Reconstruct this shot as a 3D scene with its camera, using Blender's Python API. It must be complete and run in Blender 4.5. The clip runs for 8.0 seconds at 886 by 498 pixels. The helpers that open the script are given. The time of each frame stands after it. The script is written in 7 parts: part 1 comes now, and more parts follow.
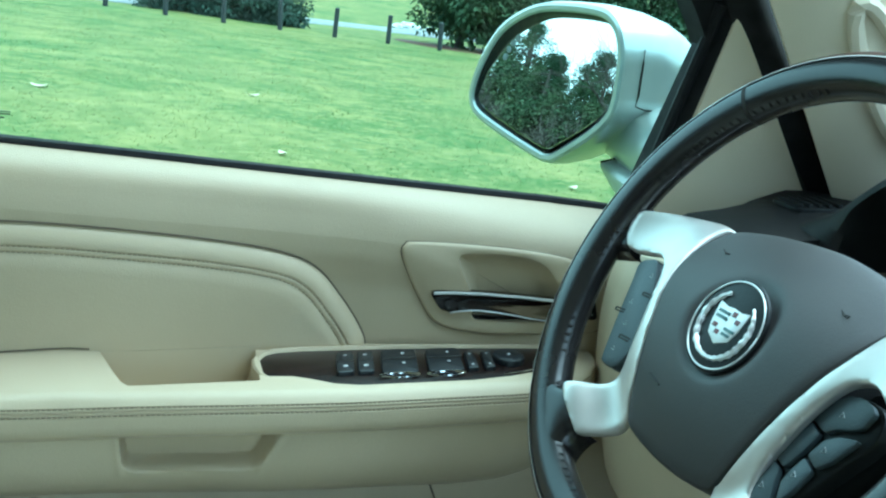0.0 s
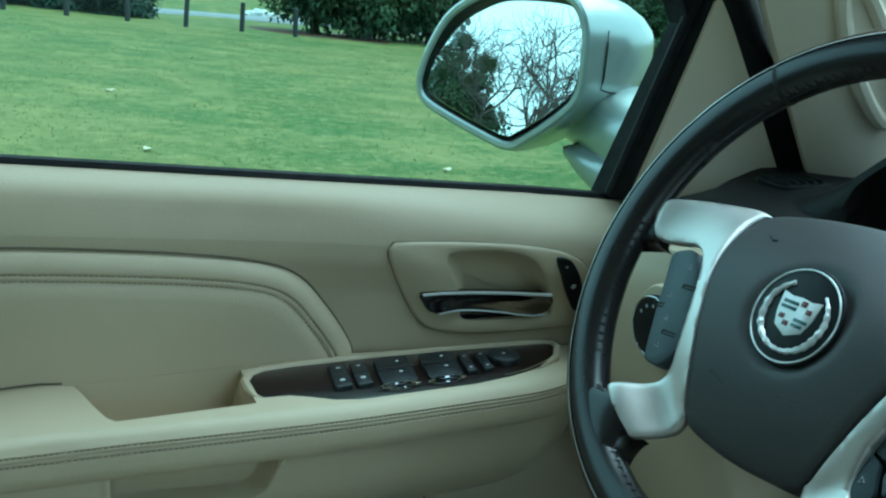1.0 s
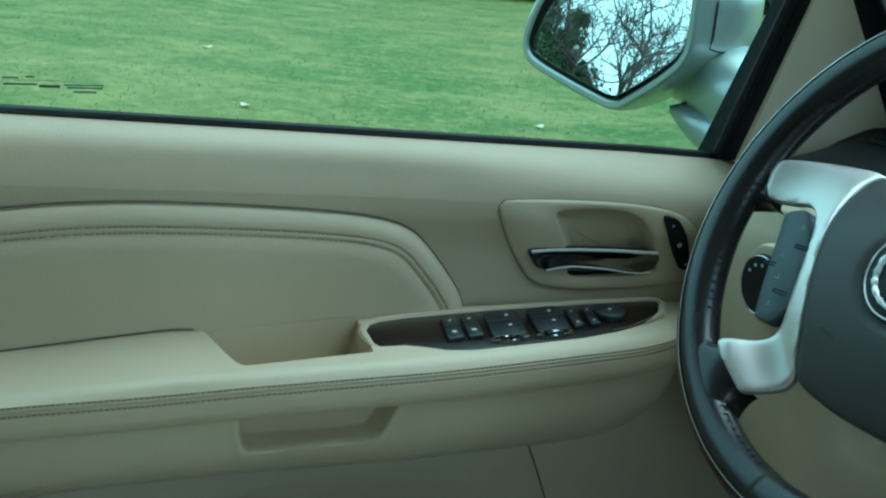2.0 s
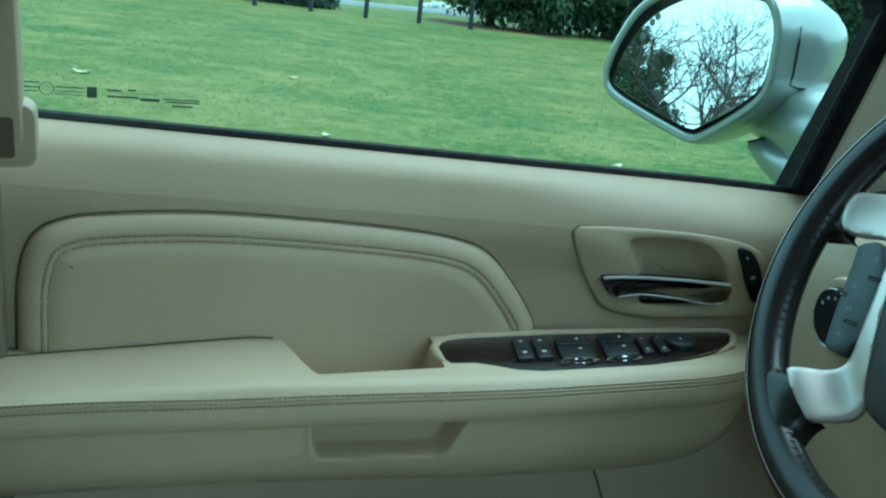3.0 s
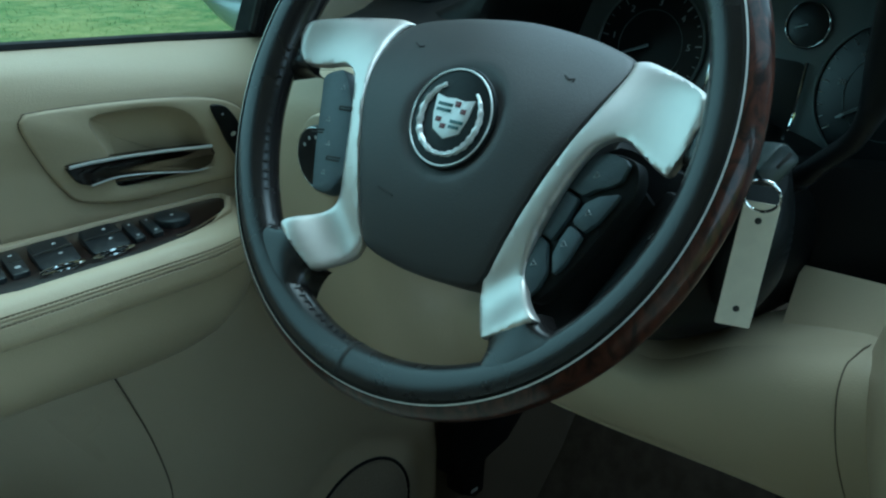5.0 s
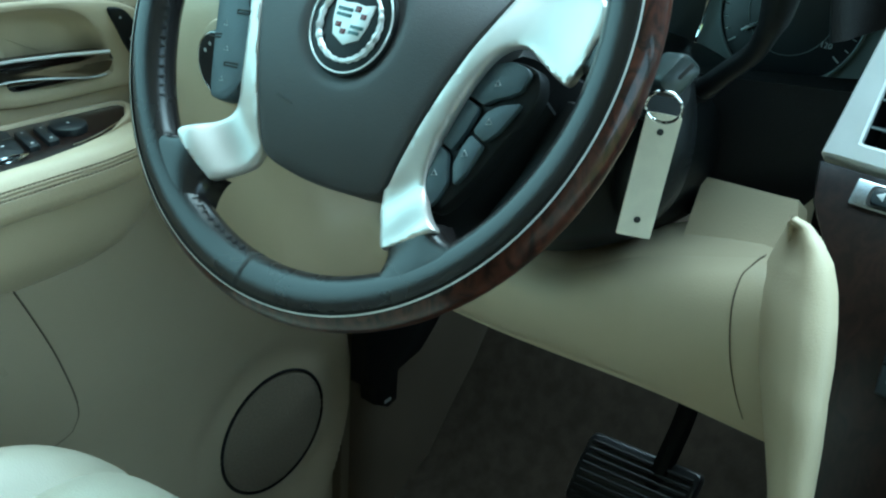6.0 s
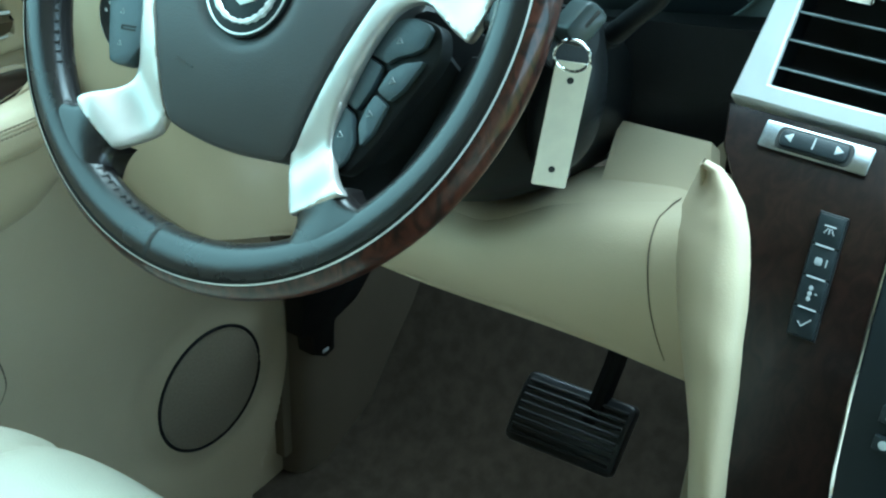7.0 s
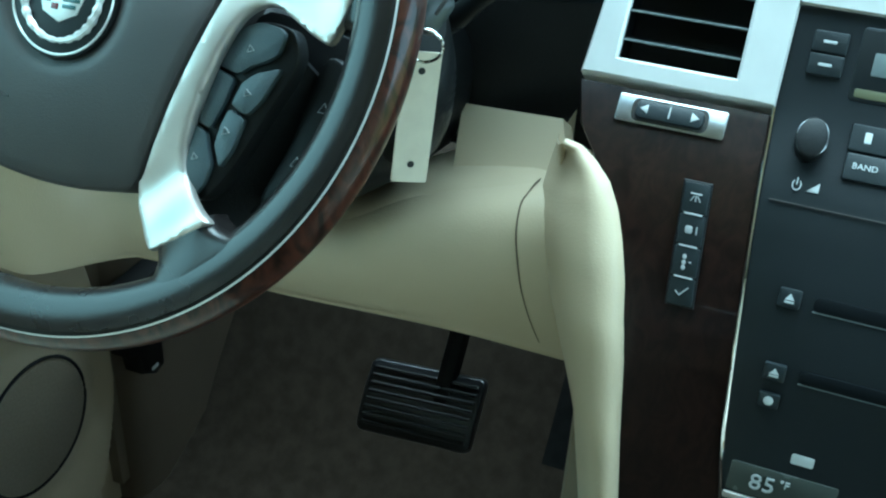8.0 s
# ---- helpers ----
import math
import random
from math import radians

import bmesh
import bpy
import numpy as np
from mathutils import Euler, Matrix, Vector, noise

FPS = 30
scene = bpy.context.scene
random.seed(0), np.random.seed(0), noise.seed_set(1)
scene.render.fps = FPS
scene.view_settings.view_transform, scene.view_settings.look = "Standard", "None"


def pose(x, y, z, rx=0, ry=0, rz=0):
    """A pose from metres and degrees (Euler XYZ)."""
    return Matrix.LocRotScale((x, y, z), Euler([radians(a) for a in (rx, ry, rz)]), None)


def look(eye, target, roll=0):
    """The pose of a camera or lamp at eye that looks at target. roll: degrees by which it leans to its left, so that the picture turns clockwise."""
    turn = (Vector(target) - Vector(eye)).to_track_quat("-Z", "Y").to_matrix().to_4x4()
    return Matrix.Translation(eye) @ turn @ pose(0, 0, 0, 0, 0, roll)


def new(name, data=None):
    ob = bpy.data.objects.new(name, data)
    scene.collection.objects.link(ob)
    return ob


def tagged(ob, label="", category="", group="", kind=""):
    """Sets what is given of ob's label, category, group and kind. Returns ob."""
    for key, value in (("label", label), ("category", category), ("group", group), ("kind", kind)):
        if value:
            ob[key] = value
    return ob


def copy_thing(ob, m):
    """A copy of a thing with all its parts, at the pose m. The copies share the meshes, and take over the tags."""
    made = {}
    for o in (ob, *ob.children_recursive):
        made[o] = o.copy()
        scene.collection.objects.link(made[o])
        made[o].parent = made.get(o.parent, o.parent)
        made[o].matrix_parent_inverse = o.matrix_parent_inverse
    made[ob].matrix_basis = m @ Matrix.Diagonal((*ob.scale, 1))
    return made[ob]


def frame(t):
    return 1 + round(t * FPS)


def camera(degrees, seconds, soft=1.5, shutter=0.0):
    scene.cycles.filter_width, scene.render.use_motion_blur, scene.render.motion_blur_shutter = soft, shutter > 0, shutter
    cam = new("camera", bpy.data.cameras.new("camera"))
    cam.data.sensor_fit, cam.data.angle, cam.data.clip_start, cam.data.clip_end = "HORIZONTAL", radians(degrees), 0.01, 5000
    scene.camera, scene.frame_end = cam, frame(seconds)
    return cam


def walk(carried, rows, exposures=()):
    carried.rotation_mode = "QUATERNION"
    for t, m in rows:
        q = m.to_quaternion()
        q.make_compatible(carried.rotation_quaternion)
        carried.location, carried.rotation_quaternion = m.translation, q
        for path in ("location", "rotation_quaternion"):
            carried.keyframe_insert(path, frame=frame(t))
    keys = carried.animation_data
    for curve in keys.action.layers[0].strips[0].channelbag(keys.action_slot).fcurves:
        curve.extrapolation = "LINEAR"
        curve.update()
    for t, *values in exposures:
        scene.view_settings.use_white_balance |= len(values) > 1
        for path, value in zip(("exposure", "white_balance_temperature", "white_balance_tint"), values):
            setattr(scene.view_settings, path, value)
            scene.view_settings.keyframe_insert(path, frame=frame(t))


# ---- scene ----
cam = camera(46.157, 8.0, soft=2.2)
PATH = [
    (0.0, pose(-0.4033, -0.1237, 1.3749, 73.49, -6.14, -19.43)),
    (0.2, pose(-0.4543, -0.0937, 1.3710, 75.52, -6.62, -22.69)),
    (0.5, pose(-0.4824, -0.0514, 1.3696, 73.86, -4.87, -25.70)),
    (1.0, pose(-0.4901, -0.0287, 1.3628, 73.40, -4.97, -27.52)),
    (1.5, pose(-0.5065, -0.0374, 1.3682, 72.04, -4.52, -25.65)),
    (2.0, pose(-0.5214, -0.0456, 1.3698, 70.65, -4.14, -22.64)),
    (2.2, pose(-0.5269, -0.0501, 1.3680, 70.76, -4.03, -21.13)),
    (3.3, pose(-0.5313, -0.0732, 1.3630, 72.64, -5.09, -17.87)),
    (3.5, pose(-0.5200, -0.0681, 1.3599, 73.15, -5.27, -20.61)),
    (4.0, pose(-0.4846, -0.0592, 1.3380, 71.31, -4.46, -31.86)),
    (4.2, pose(-0.4978, -0.0412, 1.3470, 71.46, -2.85, -39.18)),
    (4.5, pose(-0.4774, -0.0262, 1.3409, 67.81, -1.55, -42.52)),
    (4.7, pose(-0.4701, -0.0181, 1.3395, 67.83, -1.83, -45.43)),
    (5.8, pose(-0.4545, -0.0152, 1.3311, 62.77, -2.81, -49.47)),
    (6.0, pose(-0.4513, -0.0228, 1.3334, 62.14, -3.45, -51.07)),
    (6.5, pose(-0.4276, -0.0353, 1.3403, 60.53, -3.18, -53.04)),
    (7.0, pose(-0.4303, -0.0310, 1.3444, 58.78, -2.57, -54.98)),
    (7.2, pose(-0.4321, -0.0275, 1.3447, 56.62, -1.37, -56.85)),
    (7.5, pose(-0.4350, -0.0237, 1.3672, 58.82, -1.62, -62.19)),
    (7.6, pose(-0.4371, -0.0105, 1.3686, 60.90, -0.97, -64.20)),
    (8.0, pose(-0.4196, 0.0304, 1.3440, 57.71, -2.65, -68.37)),
]
EXPO = [(0.0, 0.75, 4700, -16), (0.3, 0.45, 4600, -18), (1.0, -0.05, 4600, -20), (3.3, -0.02, 4600, -20), (4.2, -0.15, 4550, -19), (4.7, -0.3, 4550, -18), (5.8, 0.8, 4650, -20), (6.0, 0.9, 4650, -20), (6.5, 1.3, 4650, -20), (7.0, 1.5, 4650, -20), (7.6, 1.65, 4650, -20), (8.0, 1.25, 4650, -19)]
walk(cam, PATH, EXPO)

# ---- world and sun: overcast spring day ----
world = bpy.data.worlds.new("overcast_sky")
scene.world = world
world.use_nodes = True
wn = world.node_tree.nodes
sky = wn.new("ShaderNodeTexSky")
sky.sky_type = 'NISHITA'
sky.sun_disc = False
sky.sun_elevation = radians(64)
sky.sun_rotation = radians(82)
sky.air_density, sky.dust_density, sky.ozone_density = 1.0, 5.0, 1.0
SKY_PULL = wn.new("ShaderNodeMixRGB")
SKY_PULL.inputs[0].default_value = 0.72
SKY_PULL.inputs[2].default_value = (9.5, 10.2, 10.6, 1)
world.node_tree.links.new(sky.outputs[0], SKY_PULL.inputs[1])
world.node_tree.links.new(SKY_PULL.outputs[0], wn["Background"].inputs[0])
wn["Background"].inputs[1].default_value = 0.245
sun_data = bpy.data.lights.new("sun", 'SUN')
sun_data.energy, sun_data.angle, sun_data.color = 3.4, radians(60), (1.0, 0.97, 0.93)
sun = new("sun", sun_data)
# high over the bonnet
sun.matrix_world = look((6, 0.8, 12.5), (0, 0, 0))

from mathutils.geometry import delaunay_2d_cdt


# ---- node materials ----
def mat(name, a, b=None, scale=8.0, rough=0.5, bump=0.0, bscale=400.0, metal=0.0, coat=0.0, spec=0.5, rvar=0.08, detail=5.0, coords="Object", stretch=(1, 1, 1)):
    m = bpy.data.materials.new(name)
    m.use_nodes = True
    nt = m.node_tree
    bs = nt.nodes["Principled BSDF"]
    co = nt.nodes.new("ShaderNodeTexCoord")
    mp = nt.nodes.new("ShaderNodeMapping")
    mp.inputs["Scale"].default_value = stretch
    nt.links.new(co.outputs[coords], mp.inputs[0])
    no = nt.nodes.new("ShaderNodeTexNoise")
    no.inputs["Scale"].default_value, no.inputs["Detail"].default_value = scale, detail
    nt.links.new(mp.outputs[0], no.inputs[0])
    ra = nt.nodes.new("ShaderNodeValToRGB")
    b = b or tuple(c * 0.86 for c in a)
    ra.color_ramp.elements[0].position, ra.color_ramp.elements[1].position = 0.36, 0.64
    ra.color_ramp.elements[0].color, ra.color_ramp.elements[1].color = (*b, 1), (*a, 1)
    nt.links.new(no.outputs[0], ra.inputs[0])
    nt.links.new(ra.outputs[0], bs.inputs["Base Color"])
    mr = nt.nodes.new("ShaderNodeMapRange")
    mr.inputs[3].default_value, mr.inputs[4].default_value = max(0.02, rough - rvar), min(1, rough + rvar)
    nt.links.new(no.outputs[0], mr.inputs[0])
    nt.links.new(mr.outputs[0], bs.inputs["Roughness"])
    bs.inputs["Metallic"].default_value, bs.inputs["Specular IOR Level"].default_value = metal, spec
    bs.inputs["Coat Weight"].default_value, bs.inputs["Coat Roughness"].default_value = coat, 0.04
    if bump:
        vo = nt.nodes.new("ShaderNodeTexVoronoi")
        vo.inputs["Scale"].default_value = bscale
        nt.links.new(co.outputs[coords], vo.inputs[0])
        n2 = nt.nodes.new("ShaderNodeTexNoise")
        n2.inputs["Scale"].default_value = bscale * 0.35
        nt.links.new(co.outputs[coords], n2.inputs[0])
        ad = nt.nodes.new("ShaderNodeMath")
        nt.links.new(vo.outputs[0], ad.inputs[0])
        nt.links.new(n2.outputs[0], ad.inputs[1])
        bu = nt.nodes.new("ShaderNodeBump")
        bu.inputs["Strength"].default_value, bu.inputs["Distance"].default_value = bump, 0.0006
        nt.links.new(ad.outputs[0], bu.inputs["Height"])
        nt.links.new(bu.outputs[0], bs.inputs["Normal"])
    return m


def wood_mat(name, dark, red, coat=1.0):
    """Lacquered dark burl: warped bands under a clear coat."""
    m = mat(name, red, dark, 75, 0.3, coat=coat, rvar=0.03, spec=0.2, stretch=(1, 1, 0.45))
    nt = m.node_tree
    no = [n for n in nt.nodes if n.bl_idname == "ShaderNodeTexNoise"][0]
    no.inputs["Distortion"].default_value, no.inputs["Detail"].default_value = 2.5, 9
    return m


def pane_mat(name, tint):
    """Clear sheet glass: passes light with a faint tint, mirrors by Fresnel."""
    m = bpy.data.materials.new(name)
    m.use_nodes = True
    nt = m.node_tree
    nt.nodes.remove(nt.nodes["Principled BSDF"])
    tr, gl = nt.nodes.new("ShaderNodeBsdfTransparent"), nt.nodes.new("ShaderNodeBsdfGlossy")
    fr, mx = nt.nodes.new("ShaderNodeFresnel"), nt.nodes.new("ShaderNodeMixShader")
    tr.inputs[0].default_value = (*tint, 1)
    gl.inputs["Roughness"].default_value = 0.01
    fr.inputs[0].default_value = 1.25
    nt.links.new(fr.outputs[0], mx.inputs[0])
    nt.links.new(tr.outputs[0], mx.inputs[1])
    nt.links.new(gl.outputs[0], mx.inputs[2])
    nt.links.new(mx.outputs[0], nt.nodes["Material Output"].inputs[0])
    return m


LEATHER = mat("beige_leather", (0.50, 0.415, 0.28), (0.455, 0.375, 0.25), 5, 0.46, 0.22, 900, spec=0.4)
TRIM = mat("beige_vinyl_trim", (0.475, 0.395, 0.265), (0.43, 0.355, 0.235), 4, 0.5, 0.25, 1100, spec=0.4)
PLASTIC = mat("tan_hard_plastic", (0.21, 0.17, 0.115), (0.18, 0.145, 0.098), 6, 0.55, 0.3, 700, spec=0.35)
SEATHIDE = mat("pale_seat_leather", (0.43, 0.40, 0.315), (0.39, 0.36, 0.285), 7, 0.42, 0.3, 600)
SEAM = mat("brown_seam_shadow", (0.13, 0.10, 0.066), None, 60, 0.8)
STITCH = mat("tan_thread", (0.20, 0.16, 0.105), None, 300, 0.8)
GAP = mat("dark_gap", (0.02, 0.018, 0.015), None, 50, 0.8)
BLACK = mat("black_plastic", (0.006, 0.0063, 0.0066), (0.009, 0.0095, 0.010), 20, 0.4, 0.15, 900, spec=0.22)
RUBBER = mat("black_rubber", (0.008, 0.008, 0.0085), (0.013, 0.013, 0.0135), 60, 0.6, 0.1, 300, spec=0.2)
DASHDARK = mat("dark_brown_dash_vinyl", (0.010, 0.0096, 0.0096), (0.0075, 0.0072, 0.0072), 9, 0.5, 0.4, 800, spec=0.2)
WHEELHIDE = mat("black_brown_leather", (0.0135, 0.0118, 0.0114), (0.010, 0.0087, 0.0084), 14, 0.26, 0.08, 700, spec=0.5)
AIRBAG = mat("charcoal_airbag_skin", (0.045, 0.0418, 0.0405), (0.038, 0.0352, 0.0342), 12, 0.52, 0.18, 1400)
SILVER = mat("satin_silver_metal", (0.64, 0.605, 0.565), (0.61, 0.575, 0.54), 60, 0.42, 0.06, 2200, metal=0.85, rvar=0.04)
VENTSILVER = mat("satin_silver_paint", (0.66, 0.66, 0.645), (0.63, 0.63, 0.615), 60, 0.3, metal=0.3, rvar=0.04)
CHROME = mat("chrome", (0.8, 0.8, 0.8), (0.75, 0.75, 0.76), 40, 0.08, metal=1.0, rvar=0.03)
# chrome with the dark reflection on the release lever put into its colour
SHADEDCHROME = mat("chrome_dark_reflection", (0.20, 0.18, 0.16), (0.16, 0.145, 0.13), 40, 0.08, metal=1.0, rvar=0.03)
SATIN = mat("satin_metal", (0.45, 0.45, 0.45), None, 40, 0.25, metal=1.0)
WOOD = wood_mat("dark_burl_wood", (0.006, 0.0034, 0.0028), (0.014, 0.0066, 0.005), 0.4)
RIMWOOD = wood_mat("red_brown_rim_wood", (0.008, 0.004, 0.003), (0.05, 0.017, 0.010), 0.35)
DARKWOOD = wood_mat("near_black_burl_wood", (0.004, 0.0028, 0.0023), (0.014, 0.006, 0.0043), 0.22)
DARKWOOD.node_tree.nodes["Principled BSDF"].inputs["Specular IOR Level"].default_value = 0.15
BUTTON = mat("charcoal_rubber_button", (0.054, 0.070, 0.078), (0.045, 0.058, 0.065), 30, 0.42, 0.2, 900)
RADIOBLACK = mat("radio_black_plastic", (0.009, 0.011, 0.0125), (0.0075, 0.0092, 0.0105), 14, 0.5, 0.05, 1200, spec=0.2)
DARKBUTTON = mat("black_rubber_button", (0.014, 0.018, 0.020), (0.011, 0.014, 0.016), 30, 0.45, 0.15, 900, spec=0.3)
SWITCHBLACK = mat("black_switch_plastic", (0.012, 0.014, 0.016), (0.009, 0.011, 0.013), 30, 0.4, 0.1, 900, spec=0.4)
GREYFACE = mat("grey_cluster_face", (0.16, 0.18, 0.18), (0.13, 0.15, 0.15), 20, 0.4)
CARPET = mat("brown_carpet", (0.070, 0.056, 0.042), (0.050, 0.040, 0.030), 40, 0.95, 0.5, 1200, spec=0.05)
GRILLE = mat("speaker_cloth", (0.27, 0.225, 0.16), (0.235, 0.195, 0.14), 300, 0.8, 0.8, 900, spec=0.2)
MARK = mat("white_print", (0.45, 0.465, 0.465), None, 30, 0.6)
PRINT = mat("dim_white_print", (0.30, 0.31, 0.31), None, 30, 0.6)
GLASS = pane_mat("tinted_side_glass", (0.86, 0.95, 0.9))
CLEAR = pane_mat("clear_glass", (0.95, 0.97, 0.96))
CARPAINT = mat("pale_silver_car_paint", (0.40, 0.42, 0.41), (0.37, 0.39, 0.385), 90, 0.3, metal=0.6, coat=0.7, rvar=0.03)
MIRROR = mat("mirror_glass", (0.9, 0.92, 0.92), (0.9, 0.92, 0.92), 5, 0.03, metal=1.0, rvar=0.0)
for n_ in MIRROR.node_tree.nodes:
    if n_.bl_idname == "ShaderNodeMapRange":
        n_.inputs[3].default_value = n_.inputs[4].default_value = 0.004
TAGPAPER = mat("cream_plastic_tag", (0.62, 0.56, 0.42), (0.56, 0.5, 0.38), 60, 0.35)
VENTBLACK = mat("matte_black_vent_plastic", (0.006, 0.007, 0.008), None, 30, 0.7, spec=0.05)
# beige trim made paler to stand in for light on pillar and corner
PILLARTRIM = mat("lightened_pillar_trim", (0.76, 0.675, 0.51), (0.72, 0.64, 0.48), 5, 0.6, 0.3, 900, spec=0.3)
PEDALRUBBER = mat("worn_pedal_rubber", (0.010, 0.0105, 0.012), (0.016, 0.0165, 0.018), 60, 0.33, 0.1, 300, spec=0.7)
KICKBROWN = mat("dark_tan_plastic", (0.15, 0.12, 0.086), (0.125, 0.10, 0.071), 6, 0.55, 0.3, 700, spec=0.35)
HEADLINER = mat("pale_beige_headliner", (0.66, 0.62, 0.53), (0.61, 0.57, 0.49), 40, 0.9, 0.5, 500)


# ---- mesh helpers ----
def lin(a, b, n, endpoint=True):
    return [float(v) for v in np.linspace(a, b, n, endpoint=endpoint)]


def thing(name, at, label, category, group="", kind=""):
    ob = new(name)
    ob.empty_display_size = 0.02
    ob.location = at
    bpy.context.view_layer.update()
    return tagged(ob, label, category, group, kind)


def part(name, me, material, parent=None, label="", smooth=True):
    """Links a bmesh or a mesh, given in world places, as one mesh object under a thing or a part."""
    if isinstance(me, bmesh.types.BMesh):
        bm, me = me, bpy.data.meshes.new(name)
        bmesh.ops.recalc_face_normals(bm, faces=bm.faces)
        bm.to_mesh(me)
        bm.free()
    if smooth:
        me.polygons.foreach_set("use_smooth", [True] * len(me.polygons))
        me.set_sharp_from_angle(angle=radians(38))
    me.materials.append(material)
    ob = new(name, me)
    if parent:
        ob.parent = parent
        if parent.data is None:
            ob.matrix_parent_inverse = Matrix.Translation(-Vector(parent.location))
    if label:
        ob["label"] = label
    return ob


def top(name, me, material, label, category, group="", kind="", smooth=True):
    return tagged(part(name, me, material, None, "", smooth), label, category, group, kind)


def spline(points, n=8, closed=True):
    """Catmull-Rom through a few control points."""
    p = [Vector(q) for q in points]
    k, out = len(p), []
    for i in range(k if closed else k - 1):
        if closed:
            a, b, c, d = p[i - 1], p[i], p[(i + 1) % k], p[(i + 2) % k]
        else:
            a, b, c, d = p[max(i - 1, 0)], p[i], p[i + 1], p[min(i + 2, k - 1)]
        for j in range(n):
            t = j / n
            out.append(0.5 * (2 * b + (c - a) * t + (2 * a - 5 * b + 4 * c - d) * t * t + (3 * b - a - 3 * c + d) * t ** 3))
    if not closed:
        out.append(p[-1])
    return out


def area2(loop):
    return sum(a[0] * b[1] - b[0] * a[1] for a, b in zip(loop, loop[1:] + loop[:1])) / 2


def inset(loop, d):
    """A closed 2D loop moved inwards by d."""
    s, n, out = (1 if area2(loop) > 0 else -1), len(loop), []
    for i in range(n):
        a, b, c = loop[i - 1], loop[i], loop[(i + 1) % n]
        e, f = Vector((b[0] - a[0], b[1] - a[1])), Vector((c[0] - b[0], c[1] - b[1]))
        e = e.normalized() if e.length > 1e-9 else f.normalized()
        f = f.normalized() if f.length > 1e-9 else e
        t = e + f
        if t.length < 1e-6:
            t = e
        t.normalize()
        out.append(Vector((b[0] - t.y * d * s, b[1] + t.x * d * s)))
    return out


def rings(bm, loops, cap_first=False, cap_last=True, closed=True):
    """Skins loops of equal length."""
    rows = [[bm.verts.new(p) for p in l] for l in loops]
    n = len(rows[0])
    for r, s in zip(rows, rows[1:]):
        for i in range(n if closed else n - 1):
            j = (i + 1) % n
            bm.faces.new((r[i], r[j], s[j], s[i]))
    if cap_first:
        bm.faces.new(rows[0][::-1])
    if cap_last:
        bm.faces.new(rows[-1])
    return rows


def plate(outline, place, h, bevel=0.0015, base=0.0, back=True, crown=0.0):
    """A slab with a rounded front edge: outline in 2D, place(a, b, height) gives the world place."""
    bm = bmesh.new()
    lp = [Vector((p[0], p[1])) for p in outline]
    steps = [(0, base), (0, base + h - bevel), (bevel * 0.3, base + h - bevel * 0.3), (bevel, base + h)]
    if crown:
        steps += [(bevel * 1.5, base + h + crown * 0.6), (bevel * 2.1, base + h + crown)]
    rings(bm, [[place(q[0], q[1], hh) for q in inset(lp, d)] for d, hh in steps], cap_first=back)
    return bm


def fine_loop(points, n=3):
    """A polygon with its corners cut round."""
    out, k = [], len(points)
    for i in range(k):
        a, b, c_ = Vector(points[i - 1]), Vector(points[i]), Vector(points[(i + 1) % k])
        r = min(0.0016, 0.35 * (a - b).length, 0.35 * (c_ - b).length)
        p, q = b + (a - b).normalized() * r, b + (c_ - b).normalized() * r
        out += [p.lerp(b, t).lerp(b.lerp(q, t), t) for t in lin(0, 1, n)]
    return [(q.x, q.y) for q in out]


def edge_distance(loop, x, y):
    best = 1e9
    for a, b in zip(loop, loop[1:] + loop[:1]):
        ex, ey = b[0] - a[0], b[1] - a[1]
        l2 = ex * ex + ey * ey
        t = 0 if l2 < 1e-14 else min(1, max(0, ((x - a[0]) * ex + (y - a[1]) * ey) / l2))
        best = min(best, math.hypot(a[0] + t * ex - x, a[1] + t * ey - y))
    return best


def within(loop, x, y):
    hit = False
    for a, b in zip(loop, loop[1:] + loop[:1]):
        if (a[1] > y) != (b[1] > y) and x < a[0] + (y - a[1]) / (b[1] - a[1]) * (b[0] - a[0]):
            hit = not hit
    return hit


